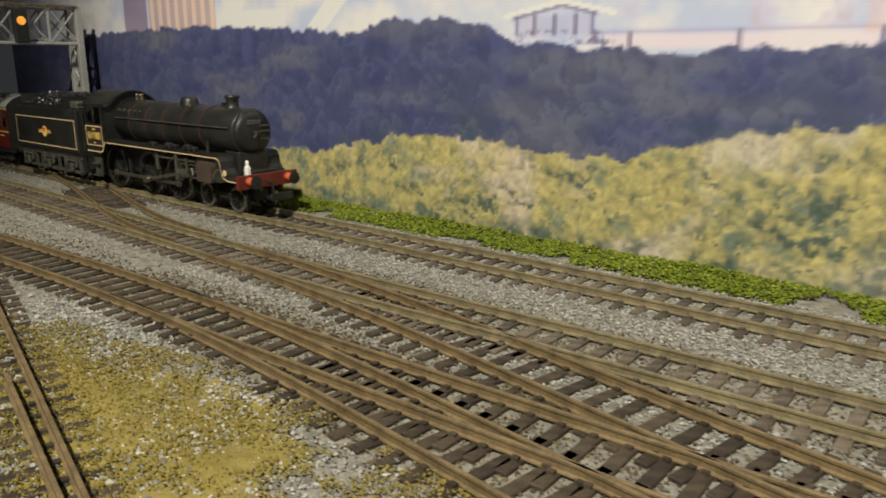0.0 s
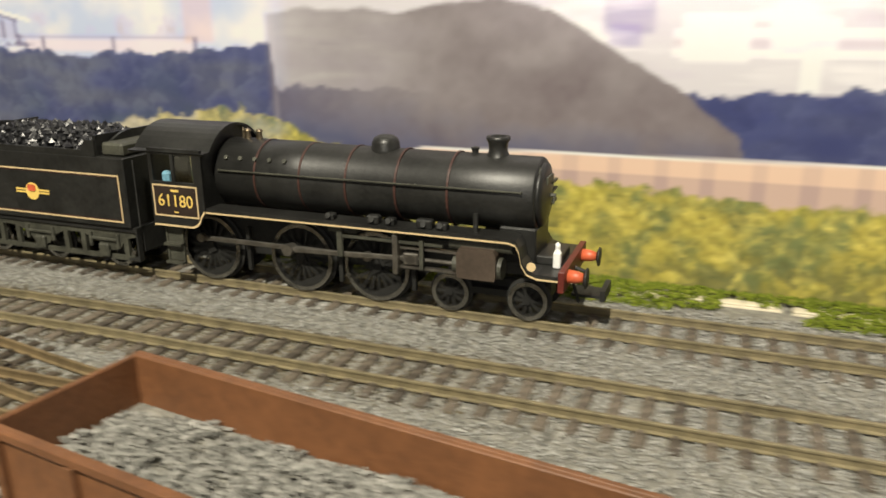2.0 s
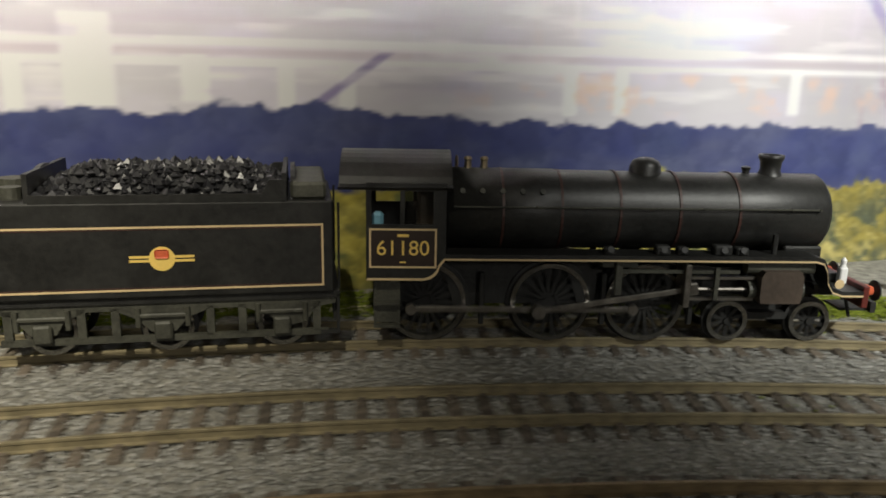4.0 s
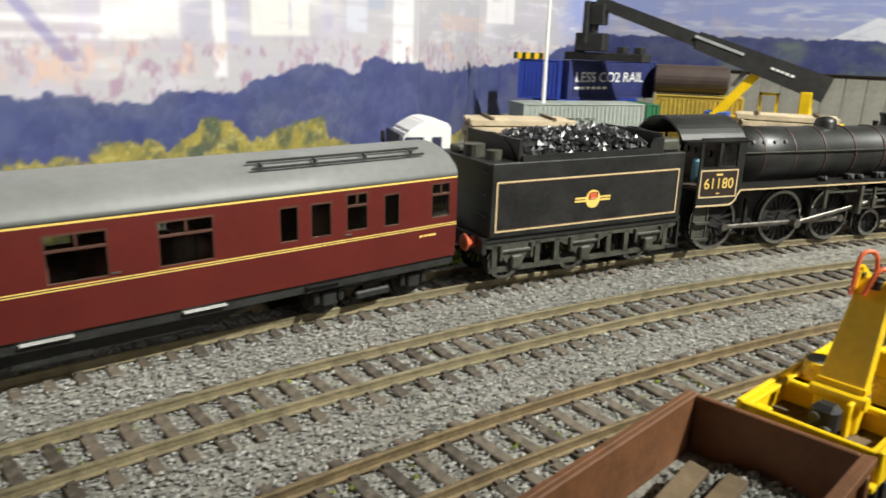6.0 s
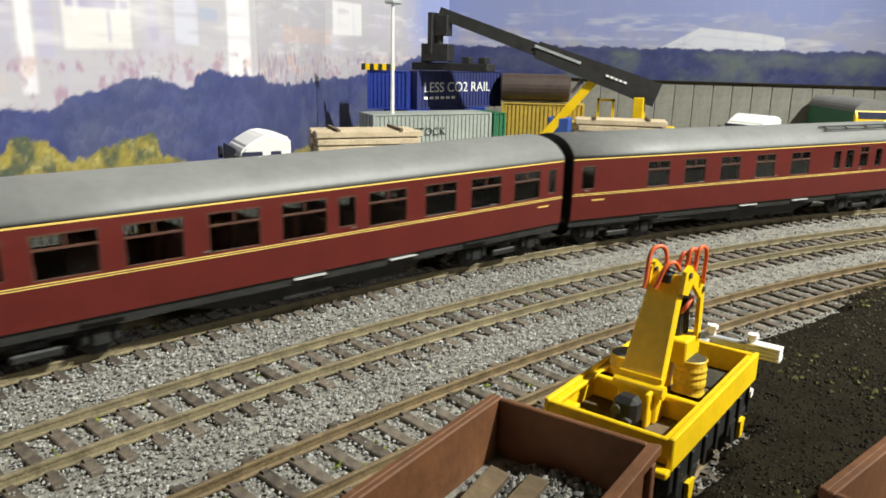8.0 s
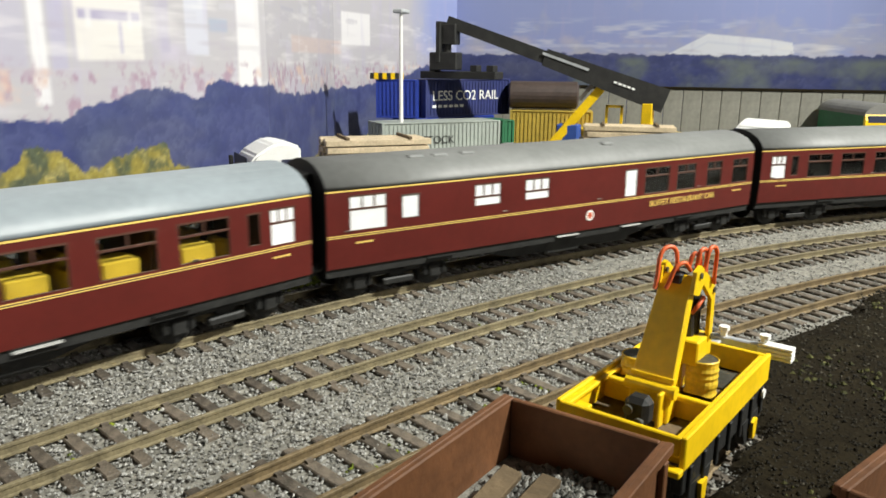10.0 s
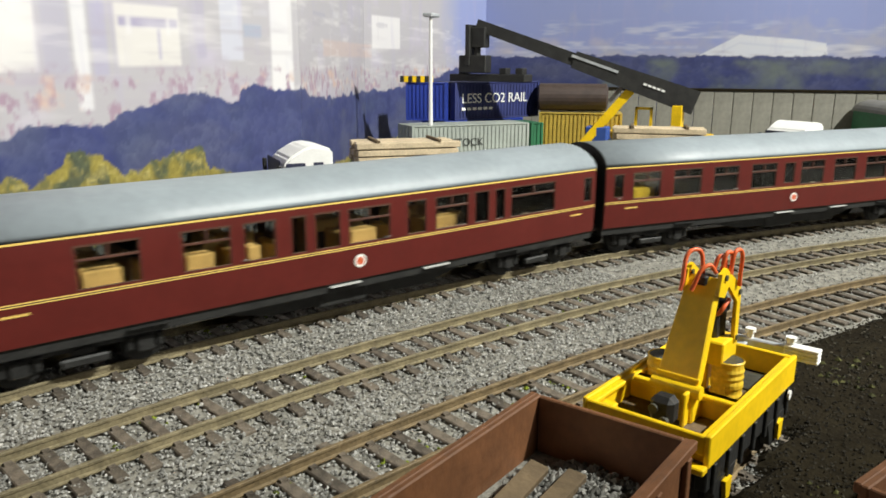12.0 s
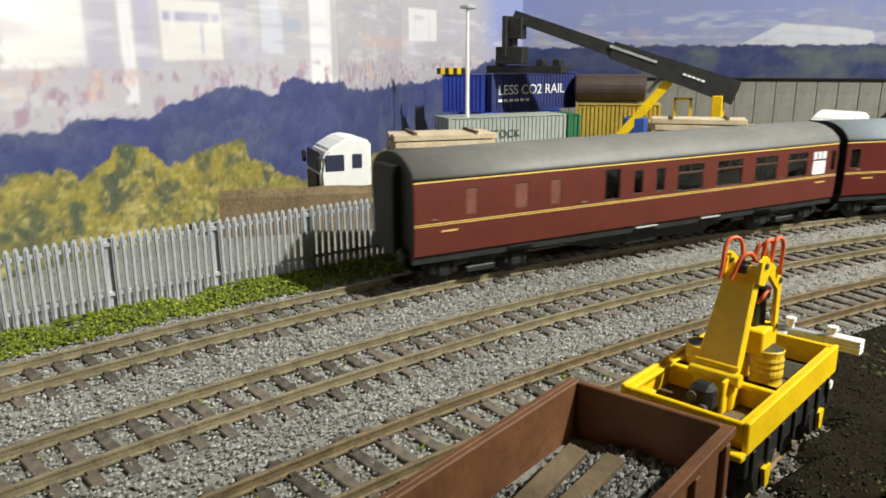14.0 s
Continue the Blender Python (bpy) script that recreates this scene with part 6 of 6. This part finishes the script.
for yy, zz in ((-0.8, 15.6), (1.2, 17.6)):
    bm = bmesh.new()
    cyl(bm, (-17.3, yy, zz), (-16.2, yy, zz), 0.9, seg=10)
    part("motor_cap", bm, M_GUNMETAL, motor)
bm = bmesh.new()
box(bm, -12.8, -10.6, -3.0, -2.2, 13.4, 20.0, 0.2)
part("motor_bracket", bm, M_YELLOW, crane)
M_HOSE = mat("orange_hose", (0.72, 0.13, 0.035), 0.45, 0, 0.15, 200)
for a, b, c in (((-4.2, 3.2, 36.6), (-0.6, 2.2, 44.2), (0.4, 0.6, 38.6)), ((-3.4, 1.4, 36.8), (-1.0, -0.6, 41.6), (0.6, -1.6, 40.0)), ((0.2, -1.2, 40.6), (1.6, -2.0, 43.2), (2.8, -2.6, 39.6)),
                ((1.2, -2.4, 40.4), (2.2, -3.0, 44.0), (4.4, -3.2, 38.8)), ((2.6, -3.4, 39.8), (4.4, -4.0, 44.2), (6.9, -4.1, 36.6)), ((6.0, -0.6, 30.0), (4.4, -1.8, 31.4), (6.6, -2.6, 33.6))):
    cu = bpy.data.curves.new("hose", "CURVE")
    cu.dimensions, cu.bevel_depth, cu.bevel_resolution = "3D", 0.42 * MM, 2
    sp = cu.splines.new("BEZIER")
    sp.bezier_points.add(2)
    for bp, q in zip(sp.bezier_points, (a, b, c)):
        bp.co = Vector(q) * MM
        bp.handle_left_type = bp.handle_right_type = "AUTO"
    tmp = new("hose", cu)
    bpy.context.view_layer.update()
    me = bpy.data.meshes.new_from_object(tmp.evaluated_get(bpy.context.evaluated_depsgraph_get()))
    bpy.data.objects.remove(tmp)
    me.materials.clear()
    me.materials.append(M_HOSE)
    hose = new("hose", me)
    hose.parent = crane
    tagged(hose, "orange hydraulic hose")
bm = bmesh.new()
box(bm, HX, 27, -1.0, 1.0, 16.0, 18.6, 0.2), box(bm, 26.0, 27.8, -9.0, 3.4, 17.6, 19.4, 0.25)
beam = part("stabiliser_beam", bm, M_GALV, crane, "silver grey stabiliser beam")
for k in range(4):
    bm = bmesh.new()
    box(bm, 25.6, 28.4, -15.6, -8.6, 16.9 + k * 0.8, 17.5 + k * 0.8, 0.12)
    part("beam_slat", bm, M_WHITE, beam)
bm = bmesh.new()
box(bm, 26.2, 27.8, -15.2, -9.0, 16.9, 19.8, 0.1)
part("beam_core", bm, M_GALV, beam)
for yy in (-1.0, -9.6):
    bm = bmesh.new()
    cyl(bm, (27, yy, 19.3), (27, yy, 21.0), 0.8, seg=8), cyl(bm, (27, yy, 20.8), (27, yy, 21.6), 1.2, seg=8)
    part("peg", bm, M_WHITE, beam)
M_YELLOW_DRUM = mat("scuffed_yellow_drum", (0.66, 0.45, 0.03), 0.45, 0, 0.3, 140, 0.2)
for xx, yy in ((6.6, -3.6), (0.5, 7.4)):
    bm = bmesh.new()
    prof = [(13.4, 3.0)] + [(13.4 + 0.64 * i, 3.2 if i in (1, 5, 7, 9) or i in (4,) else 3.0) for i in range(1, 12)] + [(21.1, 3.15), (21.3, 2.95), (21.0, 2.8)]
    spin(bm, prof, (xx, yy, 0), (0, 0, 1), 22)
    drum = thing("oil_drum", "scuffed yellow oil drum with ribs and a dark lid", "drum", "oil drums")
    drum.matrix_world = crane.matrix_world.copy()
    part("barrel", bm, M_YELLOW_DRUM, drum)
    bm = bmesh.new()
    spin(bm, [(21.0, 2.8), (21.2, 2.7)], (xx, yy, 0), (0, 0, 1), 18)
    part("lid", bm, M_GUNMETAL, drum, "dark grimy lid")


# ---- goods yard behind the curve ----
M_CONCRETE = mat("grey_concrete", (0.20, 0.195, 0.165), 0.85, 0, 0.2, 30, 0.2)
bm = bmesh.new()
outline = [along(s, 50)[:2] for s in range(430, 921, 35)]
outline = [(x, y) for x, y in outline] + [(985, -400), (985, 328), (725, 328), (560, 262)]
loft(bm, [[(x, y, -5.0) for x, y in outline], [(x, y, -0.5) for x, y in outline]])
tagged(part("yard_pavement", bm, M_CONCRETE), "grey concrete yard surface behind the line", "pavement", "", "structure")
wall = thing("retaining_wall", "grey concrete panel retaining wall behind the yard", "wall", "", "structure")
for i in range(22):
    bm = bmesh.new()
    box(bm, 0, 17.6, 0, 6, -0.5, 52, 0.4)
    a = Vector((905, 262)).lerp(Vector((968, -130)), i / 22)
    part("panel", bm, M_CONCRETE, wall, m=pose(a.x * MM, a.y * MM, 0, 0, 0, math.degrees(math.atan2(-392, 63))))
bm = bmesh.new()
box(bm, 0, 400, -1, 7.5, 52, 54.5, 0.4)
part("coping", bm, M_SOIL, wall, m=pose(905 * MM, 262 * MM, 0, 0, 0, math.degrees(math.atan2(-392, 63))))


def container(label, a, b, z0, depth, paint, words="", size=9.0, height=31.0):
    """A corrugated box: its front runs from a to b, its depth goes away from it."""
    a, b = Vector(a), Vector(b)
    d = (b - a).length
    ob = thing("shipping_container", label, "container", "containers", m=pose(a.x * MM, a.y * MM, z0 * MM, 0, 0, math.degrees(math.atan2(b.y - a.y, b.x - a.x))))
    for y0, y1, out in ((0, 1, -1), (depth - 1, depth, 1)):
        bm = bmesh.new()
        box(bm, 0, d, y0, y1, 0, height)
        side = part("side_wall", bm, paint, ob)
        n = int(d / 3.6)
        for i in range(n):
            bm = bmesh.new()
            xx = 2 + i * (d - 4) / n
            box(bm, xx, xx + (d - 4) / n * 0.5, *sorted((y0 if out < 0 else y1, (y0 - 0.7) if out < 0 else (y1 + 0.7))), 2, height - 2)
            part("corrugation", bm, paint, side)
    for x0, x1 in ((0, 1), (d - 1, d)):
        bm = bmesh.new()
        box(bm, x0, x1, 1, depth - 1, 0, height)
        for yy in (depth * 0.25, depth * 0.5, depth * 0.75):
            box(bm, *((x0 - 0.6, x0) if x0 == 0 else (x1, x1 + 0.6)), yy - 0.5, yy + 0.5, 1, height - 1)
        part("end_door", bm, paint, ob)
    bm = bmesh.new()
    box(bm, -0.3, d + 0.3, -0.9, depth + 0.9, height - 0.9, height + 0.1, 0.2), box(bm, -0.3, d + 0.3, -0.9, depth + 0.9, 0, 1.4, 0.2)
    for xx in (-0.4, d - 1.6):
        for yy in (-1.0, depth - 1.0):
            box(bm, xx, xx + 2, yy, yy + 2, 0, height)
    part("frame", bm, paint, ob)
    if words:
        text_part("lettering", words, size, M_WHITE if size > 8.5 else M_UNDER, ob, pose(d * 0.46 * MM, -1.1 * MM, height * 0.56 * MM, 90, 0, 0))
    return ob


M_BLUE = mat("deep_blue_container", (0.02, 0.045, 0.30), 0.5, 0, 0.2, 40)
M_NAVY = mat("dark_navy_container", (0.018, 0.022, 0.055), 0.55, 0, 0.2, 40)
M_INDIGO = mat("indigo_container", (0.022, 0.030, 0.125), 0.55, 0, 0.2, 40)
M_GREY = mat("pale_grey_container", (0.30, 0.33, 0.30), 0.6, 0, 0.12, 40)
M_GREEN = mat("green_container", (0.015, 0.12, 0.05), 0.55, 0, 0.2, 40)
M_YEL2 = mat("dull_yellow_container", (0.45, 0.32, 0.05), 0.6, 0, 0.2, 40)
M_BROWN = mat("sooty_brown_tank", (0.05, 0.035, 0.03), 0.5, 0, 0.3, 40)
M_CRATE = mat("pale_sawn_timber", (0.52, 0.42, 0.28), 0.8, 0, 0.25, 90, 0.3)
container("dark navy container with white lettering stacked in the yard", (722, 250), (806, 205), 31, 31, M_INDIGO, "LESS CO2 RAIL", 11.5)
container("deep blue container stacked in the yard", (704, 286), (714, 254), 31, 9, M_BLUE)
container("plain blue container at the bottom of a stack", (713, 255), (790, 214), -0.5, 31, M_BLUE)
container("pale grey container with dark lettering", (652, 254), (728, 187), -0.5, 29, M_GREY, "STOCK", 8.4, 31.5)
container("green container beside the grey one", (733, 186), (741, 179), -0.5, 30, M_GREEN)
container("dull yellow container with a dark doorway", (788, 197), (806, 128), -0.5, 28, M_YEL2, "", 9, 36)
bars = thing("lettering_board", "row of small white unreadable marks on a container", "sign", m=pose(713 * MM, 254 * MM, 31 * MM, 0, 0, math.degrees(math.atan2(-49, 93))))
for i in range(6):
    bm = bmesh.new()
    box(bm, 16 + i * 6, 20 + i * 6, -1.25, -0.95, 8, 10.2)
    part("mark", bm, M_WHITE, bars)
hatch = thing("stack_topping", "yellow and black striped block on the container", "marker block")
for i in range(8):
    bm = bmesh.new()
    box(bm, -14 + i * 3.4, -14 + i * 3.4 + 3.4, -3, 3, 0, 5, 0.1)
    part("stripe", bm, M_YELLOW if i % 2 else M_UNDER, hatch)
hatch.matrix_world = pose(708 * MM, 278 * MM, 62.2 * MM, 0, 0, -68)
tank = thing("tank_body", "sooty brown cylindrical tank on a yellow container", "tank")
bm = bmesh.new()
spin(bm, [(0, 9), (1.5, 12), (60, 12), (61.5, 9)], (0, 0, 0), (1, 0, 0), 24)
part("barrel", bm, M_BROWN, tank, smooth=False)
tank.matrix_world = pose(800 * MM, 203 * MM, 48.5 * MM, 0, 0, -74)

reach = thing("reach_stacker", "black boom reach stacker with yellow lifting ram in the yard", "reach stacker")
P0, P1 = Vector((772, 64, 48)), Vector((727, 233, 108))
def bar(bm, a, b, w0, w1, h0, h1):
    """A tapering box girder between two places."""
    a, b = Vector(a), Vector(b)
    d = (b - a).normalized()
    side = d.cross(Vector((0, 0, 1))).normalized()
    up = side.cross(d)
    loft(bm, [[p + side * (sx * w / 2) + up * (sz * hh / 2) for sx, sz in ((-1, -1), (1, -1), (1, 1), (-1, 1))] for p, w, hh in ((a, w0, h0), (b, w1, h1))])
mid = P0.lerp(P1, 0.55)
bm = bmesh.new()
bar(bm, P0, mid, 11, 10, 19, 13.5)
part("boom", bm, M_UNDER, reach, "black box boom")
bm = bmesh.new()
bar(bm, P0.lerp(P1, 0.45), P1, 8, 7, 10.5, 9)
part("boom_extension", bm, M_UNDER, reach)
bm = bmesh.new()
bar(bm, P0.lerp(P1, 0.34) + Vector((-5.8, 0, 3)), mid + Vector((-5.6, 0, 3)), 0.5, 0.5, 2.0, 2.0)
part("boom_stripe", bm, M_GALV, reach)
bm = bmesh.new()
for i in range(5):
    bar(bm, P0.lerp(P1, 0.13 + i * 0.02) + Vector((-6, 0, 1)), P0.lerp(P1, 0.145 + i * 0.02) + Vector((-6, 0, 1)), 0.5, 0.5, 1.6, 1.6)
part("boom_marks", bm, M_WHITE, reach)
bm = bmesh.new()
bar(bm, (760, 112, 58), (752, 152, 8), 6, 6, 7, 7)
part("lift_ram", bm, M_YELLOW, reach, "yellow lifting ram")
bm = bmesh.new()
bar(bm, (757, 116, 64), (754, 128, 48), 3.2, 3.2, 3.2, 3.2)
part("ram_rod", bm, M_STEEL, reach)
bm = bmesh.new()
for y0 in (108, 96):
    box(bm, 764, 766, y0 - 1, y0 + 1, 0, 44)
box(bm, 764, 766, 95, 109, 42, 44)
part("access_frame", bm, M_YELLOW, reach)
bm = bmesh.new()
box(bm, 770, 800, 50, 150, 6, 22, 1.0), box(bm, 762, 776, 72, 80, 22, 46, 0.5)
part("chassis", bm, M_YELLOW, reach)
bm = bmesh.new()
for yy in (66, 136):
    for xx in (764, 798):
        cyl(bm, (xx - 5, yy, 10.5), (xx + 5, yy, 10.5), 11, seg=20)
part("wheels", bm, M_UNDER, reach)
bm = bmesh.new()
box(bm, 752, 764, 128, 146, 10, 28, 1.0)
part("engine_cover", bm, mat("blue_engine_cover", (0.03, 0.08, 0.32), 0.5), reach, "blue engine cover")
bm = bmesh.new()
box(bm, 722, 733, 224, 240, 90, 106, 0.6), box(bm, 719, 735, 236, 240, 76, 108, 0.5), box(bm, 720, 733, 222, 246, 70, 84, 0.8), cyl(bm, (726, 232, 84), (726, 232, 100), 3, seg=10)
box(bm, 724, 744, 190, 256, 63, 69, 0.6)
for yy in (196, 210, 246):
    box(bm, 727, 738, yy - 3, yy + 3, 69, 74, 0.4)
part("spreader", bm, M_UNDER, reach, "black container spreader")

# yard lamp, lorries, timber stacks
post = thing("yard_lamp_post", "tall white yard lamp post", "lamp post")
bm = bmesh.new()
cyl(bm, (668, 246, -1), (668, 246, 112), 1.7, 1.2, seg=10)
part("pole", bm, M_WHITE, post)
bm = bmesh.new()
box(bm, 662, 676, 242, 250, 111, 114, 0.8)
part("lamp_head", bm, M_GALV, post)


def lorry(x, y, turn, label, front=True):
    ob = thing("lorry_cab", label, "lorry", "lorries", m=pose(x * MM, y * MM, -0.5 * MM, 0, 0, turn))
    bm = bmesh.new()
    prism(bm, [(0, 9), (25, 9), (26, 22), (24.5, 30), (22.0, 34.0), (14, 38.6), (11, 39.6), (6, 39.2), (0, 37.5)], -15, 15)
    bmesh.ops.bevel(bm, geom=list(bm.edges), offset=1.2, segments=2, affect="EDGES")
    cab = part("cab_shell", bm, M_WHITE, ob, "white cab shell")
    bm = bmesh.new()
    box(bm, 25.6, 26.3, -13.2, 13.2, 23, 33, 0.4)
    part("windscreen", bm, M_NAVY, cab, "dark windscreen")
    for sgn in (-1, 1):
        bm = bmesh.new()
        box(bm, 14, 23.5, *sorted((sgn * 14.8, sgn * 15.2)), 23.5, 31.5, 0.3), box(bm, 5, 10, *sorted((sgn * 14.8, sgn * 15.2)), 24.5, 31.5, 0.3)
        part("side_window", bm, M_NAVY, cab)
        bm = bmesh.new()
        box(bm, 26, 28, *sorted((sgn * 15.4, sgn * 18)), 25, 31, 0.4)
        part("mirror", bm, M_UNDER, cab)
        bm = bmesh.new()
        cyl(bm, (17, sgn * 10, 6), (17, sgn * 15, 6), 6, seg=18)
        part("wheel", bm, M_UNDER, ob)
    bm = bmesh.new()
    box(bm, 25, 27, -14, 14, 4, 11, 0.5), box(bm, 25.8, 27, -11, 11, 12, 22, 0.3)
    part("bumper", bm, M_UNDER, ob)
    bm = bmesh.new()
    box(bm, -70, 2, -12, 12, 6, 11)
    part("chassis", bm, M_UNDER, ob)
    return ob


lorry(459, 204, 140, "white lorry cab parked behind the fence")
# low brown bank in front of the parked lorry
bank = thing("low_bank", "low brown earth bank behind the fence", "bank", "", "structure")
bm = bmesh.new()
rows = []
for i in range(13):
    q = i / 12
    x, y = 392 + 66 * q, 240 - 76 * q
    t = 17.5 + 1.2 * noise.noise(Vector((i * 0.7, 2.0, 0)))
    rows.append([(x - 5, y - 4.5, -5), (x - 2, y - 1.8, t * 0.8), (x, y, t), (x + 3, y + 2.6, t * 0.9), (x + 6, y + 5, -5)])
loft(bm, rows)
part("bank_face", bm, mat("dry_brown_earth", (0.15, 0.105, 0.055), 0.9, 0, 0.35, 80, 0.8), bank)
lorry(744, -16, 148, "white lorry cab parked in the far yard")


def timber_stack(x, y, turn, ln, w, z0, label, rows=3):
    ob = thing("timber_stack", label, "timber stack", "timber stacks", m=pose(x * MM, y * MM, z0 * MM, 0, 0, turn))
    r = random.Random(int(x))
    for k in range(rows):
        for i in range(4):
            bm = bmesh.new()
            box(bm, -ln / 2 + r.uniform(-1.5, 1.5), ln / 2 + r.uniform(-1.5, 1.5), -w / 2 + i * w / 4 + 0.3, -w / 2 + (i + 1) * w / 4 - 0.3, k * 4.4, k * 4.4 + 3.6, 0.3)
            part("plank", bm, M_CRATE, ob, m=pose(0, 0, 0, 0, 0, r.uniform(-1, 1)))
    for xx in (-ln * 0.3, ln * 0.3):
        bm = bmesh.new()
        box(bm, xx - 1, xx + 1, -w / 2, w / 2, rows * 4.4 - 0.8, rows * 4.4 + 0.8)
        part("batten", bm, M_PLANK, ob)
    return ob


timber_stack(569, 217, -48, 66, 30, -0.5, "stack of pale sawn timber in the yard", 7)
timber_stack(696, 78, -78, 62, 24, -0.5, "flat stack of pale sawn timber", 8)

# parked diesel with a lit lamp at the far end
diesel = thing("diesel_locomotive", "yellow ended diesel locomotive with green lit lamps", "locomotive", m=pose(890 * MM, -96 * MM, -0.5 * MM, 0, 0, 200))
bm = bmesh.new()
box(bm, -70, 18, -16, 16, 11, 38, 1.0)
part("body", bm, M_GREEN, diesel)
bm = bmesh.new()
prism(bm, [(18, 12), (22, 12), (22, 33), (20, 38), (18, 38)], -16, 16)
nose = part("nose", bm, M_YELLOW, diesel, "yellow nose")
bm = bmesh.new()
loft(bm, [[(x, 17 * math.sin(a), 36 + 11 * math.cos(a)) for a in np.linspace(-1.5, 1.5, 13)] for x in (-70, 20)])
part("roof", bm, M_ROOF_DARK, diesel)
bm = bmesh.new()
box(bm, 20.6, 22.2, -14, 14, 31, 37, 0.3)
part("windscreen", bm, M_NAVY, diesel)
bm = bmesh.new()
box(bm, -68, 20, -12, 12, 1, 11, 1)
part("bogies", bm, M_UNDER, diesel)
for zz, g in ((28, 1), (22, 1)):
    bm = bmesh.new()
    spin(bm, [(0, 2.2), (0.6, 2.0)], (22.2, 9, zz), (1, 0, 0), 14)
    part("lamp", bm, mat("green_lit_lamp", (0.3, 0.9, 0.2), 0.3, emit=(0.35, 1.0, 0.15, 7)), nose, "green lit lamp")

# ---- tracks, sleeper by sleeper ----
def off_of(x, y):
    return y - LINE_Y if x < CURVE_X else math.hypot(x - CURVE_X, y - LINE_Y + CURVE_R) - CURVE_R


track("main_line_track", main_path(0, -980, 1000), "brown sleepered main line with worn rails on ballast")
track("second_track", bent(main_path(S2, -980, 950), (-760, -640, -540, -480, -330), (0, -3, -5.5, -4.5, 0)), "brown sleepered running line with worn rails")
track("third_track", bent(main_path(S3, -980, 900), (-980, -650, -567, -500, -411, -300), (-34, -12, -7.5, -6, -3.5, 0)), "rusty loop line with dark sleepers", dark=True)
xs = np.arange(-540, 317, 8.0)
track("siding_track", [(x, y, math.degrees(math.atan(d))) for x, y, d in zip(xs.tolist(), siding_y(xs).tolist(), np.gradient(siding_y(xs), xs).tolist())], "rusty siding with dark sleepers under parked wagons", skip=lambda x, y: abs(off_of(x, y) - S3) < 10, dark=True)
track("crossover_track", ease_path((-840, LINE_Y), (-590, LINE_Y + S2)), "rusty crossover between the running lines", skip=lambda x, y: abs(off_of(x, y)) < 14 or abs(off_of(x, y) - S2) < 14, dark=True)
track("crossover_track", ease_path((-560, LINE_Y + S2 - 5.5), (-230, LINE_Y + S3)), "rusty crossover with dark point timbers", skip=lambda x, y: abs(off_of(x, y) - S2) < 10 or abs(off_of(x, y) - S3) < 10, dark=True)
track("yard_track", [(-760 + 30 * i, 128 - 7.6 * i, -14.2) for i in range(14)], "rusty yard track with dark sleepers in grass", dark=True)
blade = thing("switch_blade", "worn rusty switch blade on the yard track", "rail", "", "structure")
rail_mesh("rail", [(-500 + 10 * i, 66.2 - 2.38 * i, -13.4) for i in range(11)], blade, True)
track("near_siding_track", main_path(S5, 340, 470), "rusty near siding sunk in soil", dark=True)
motions()
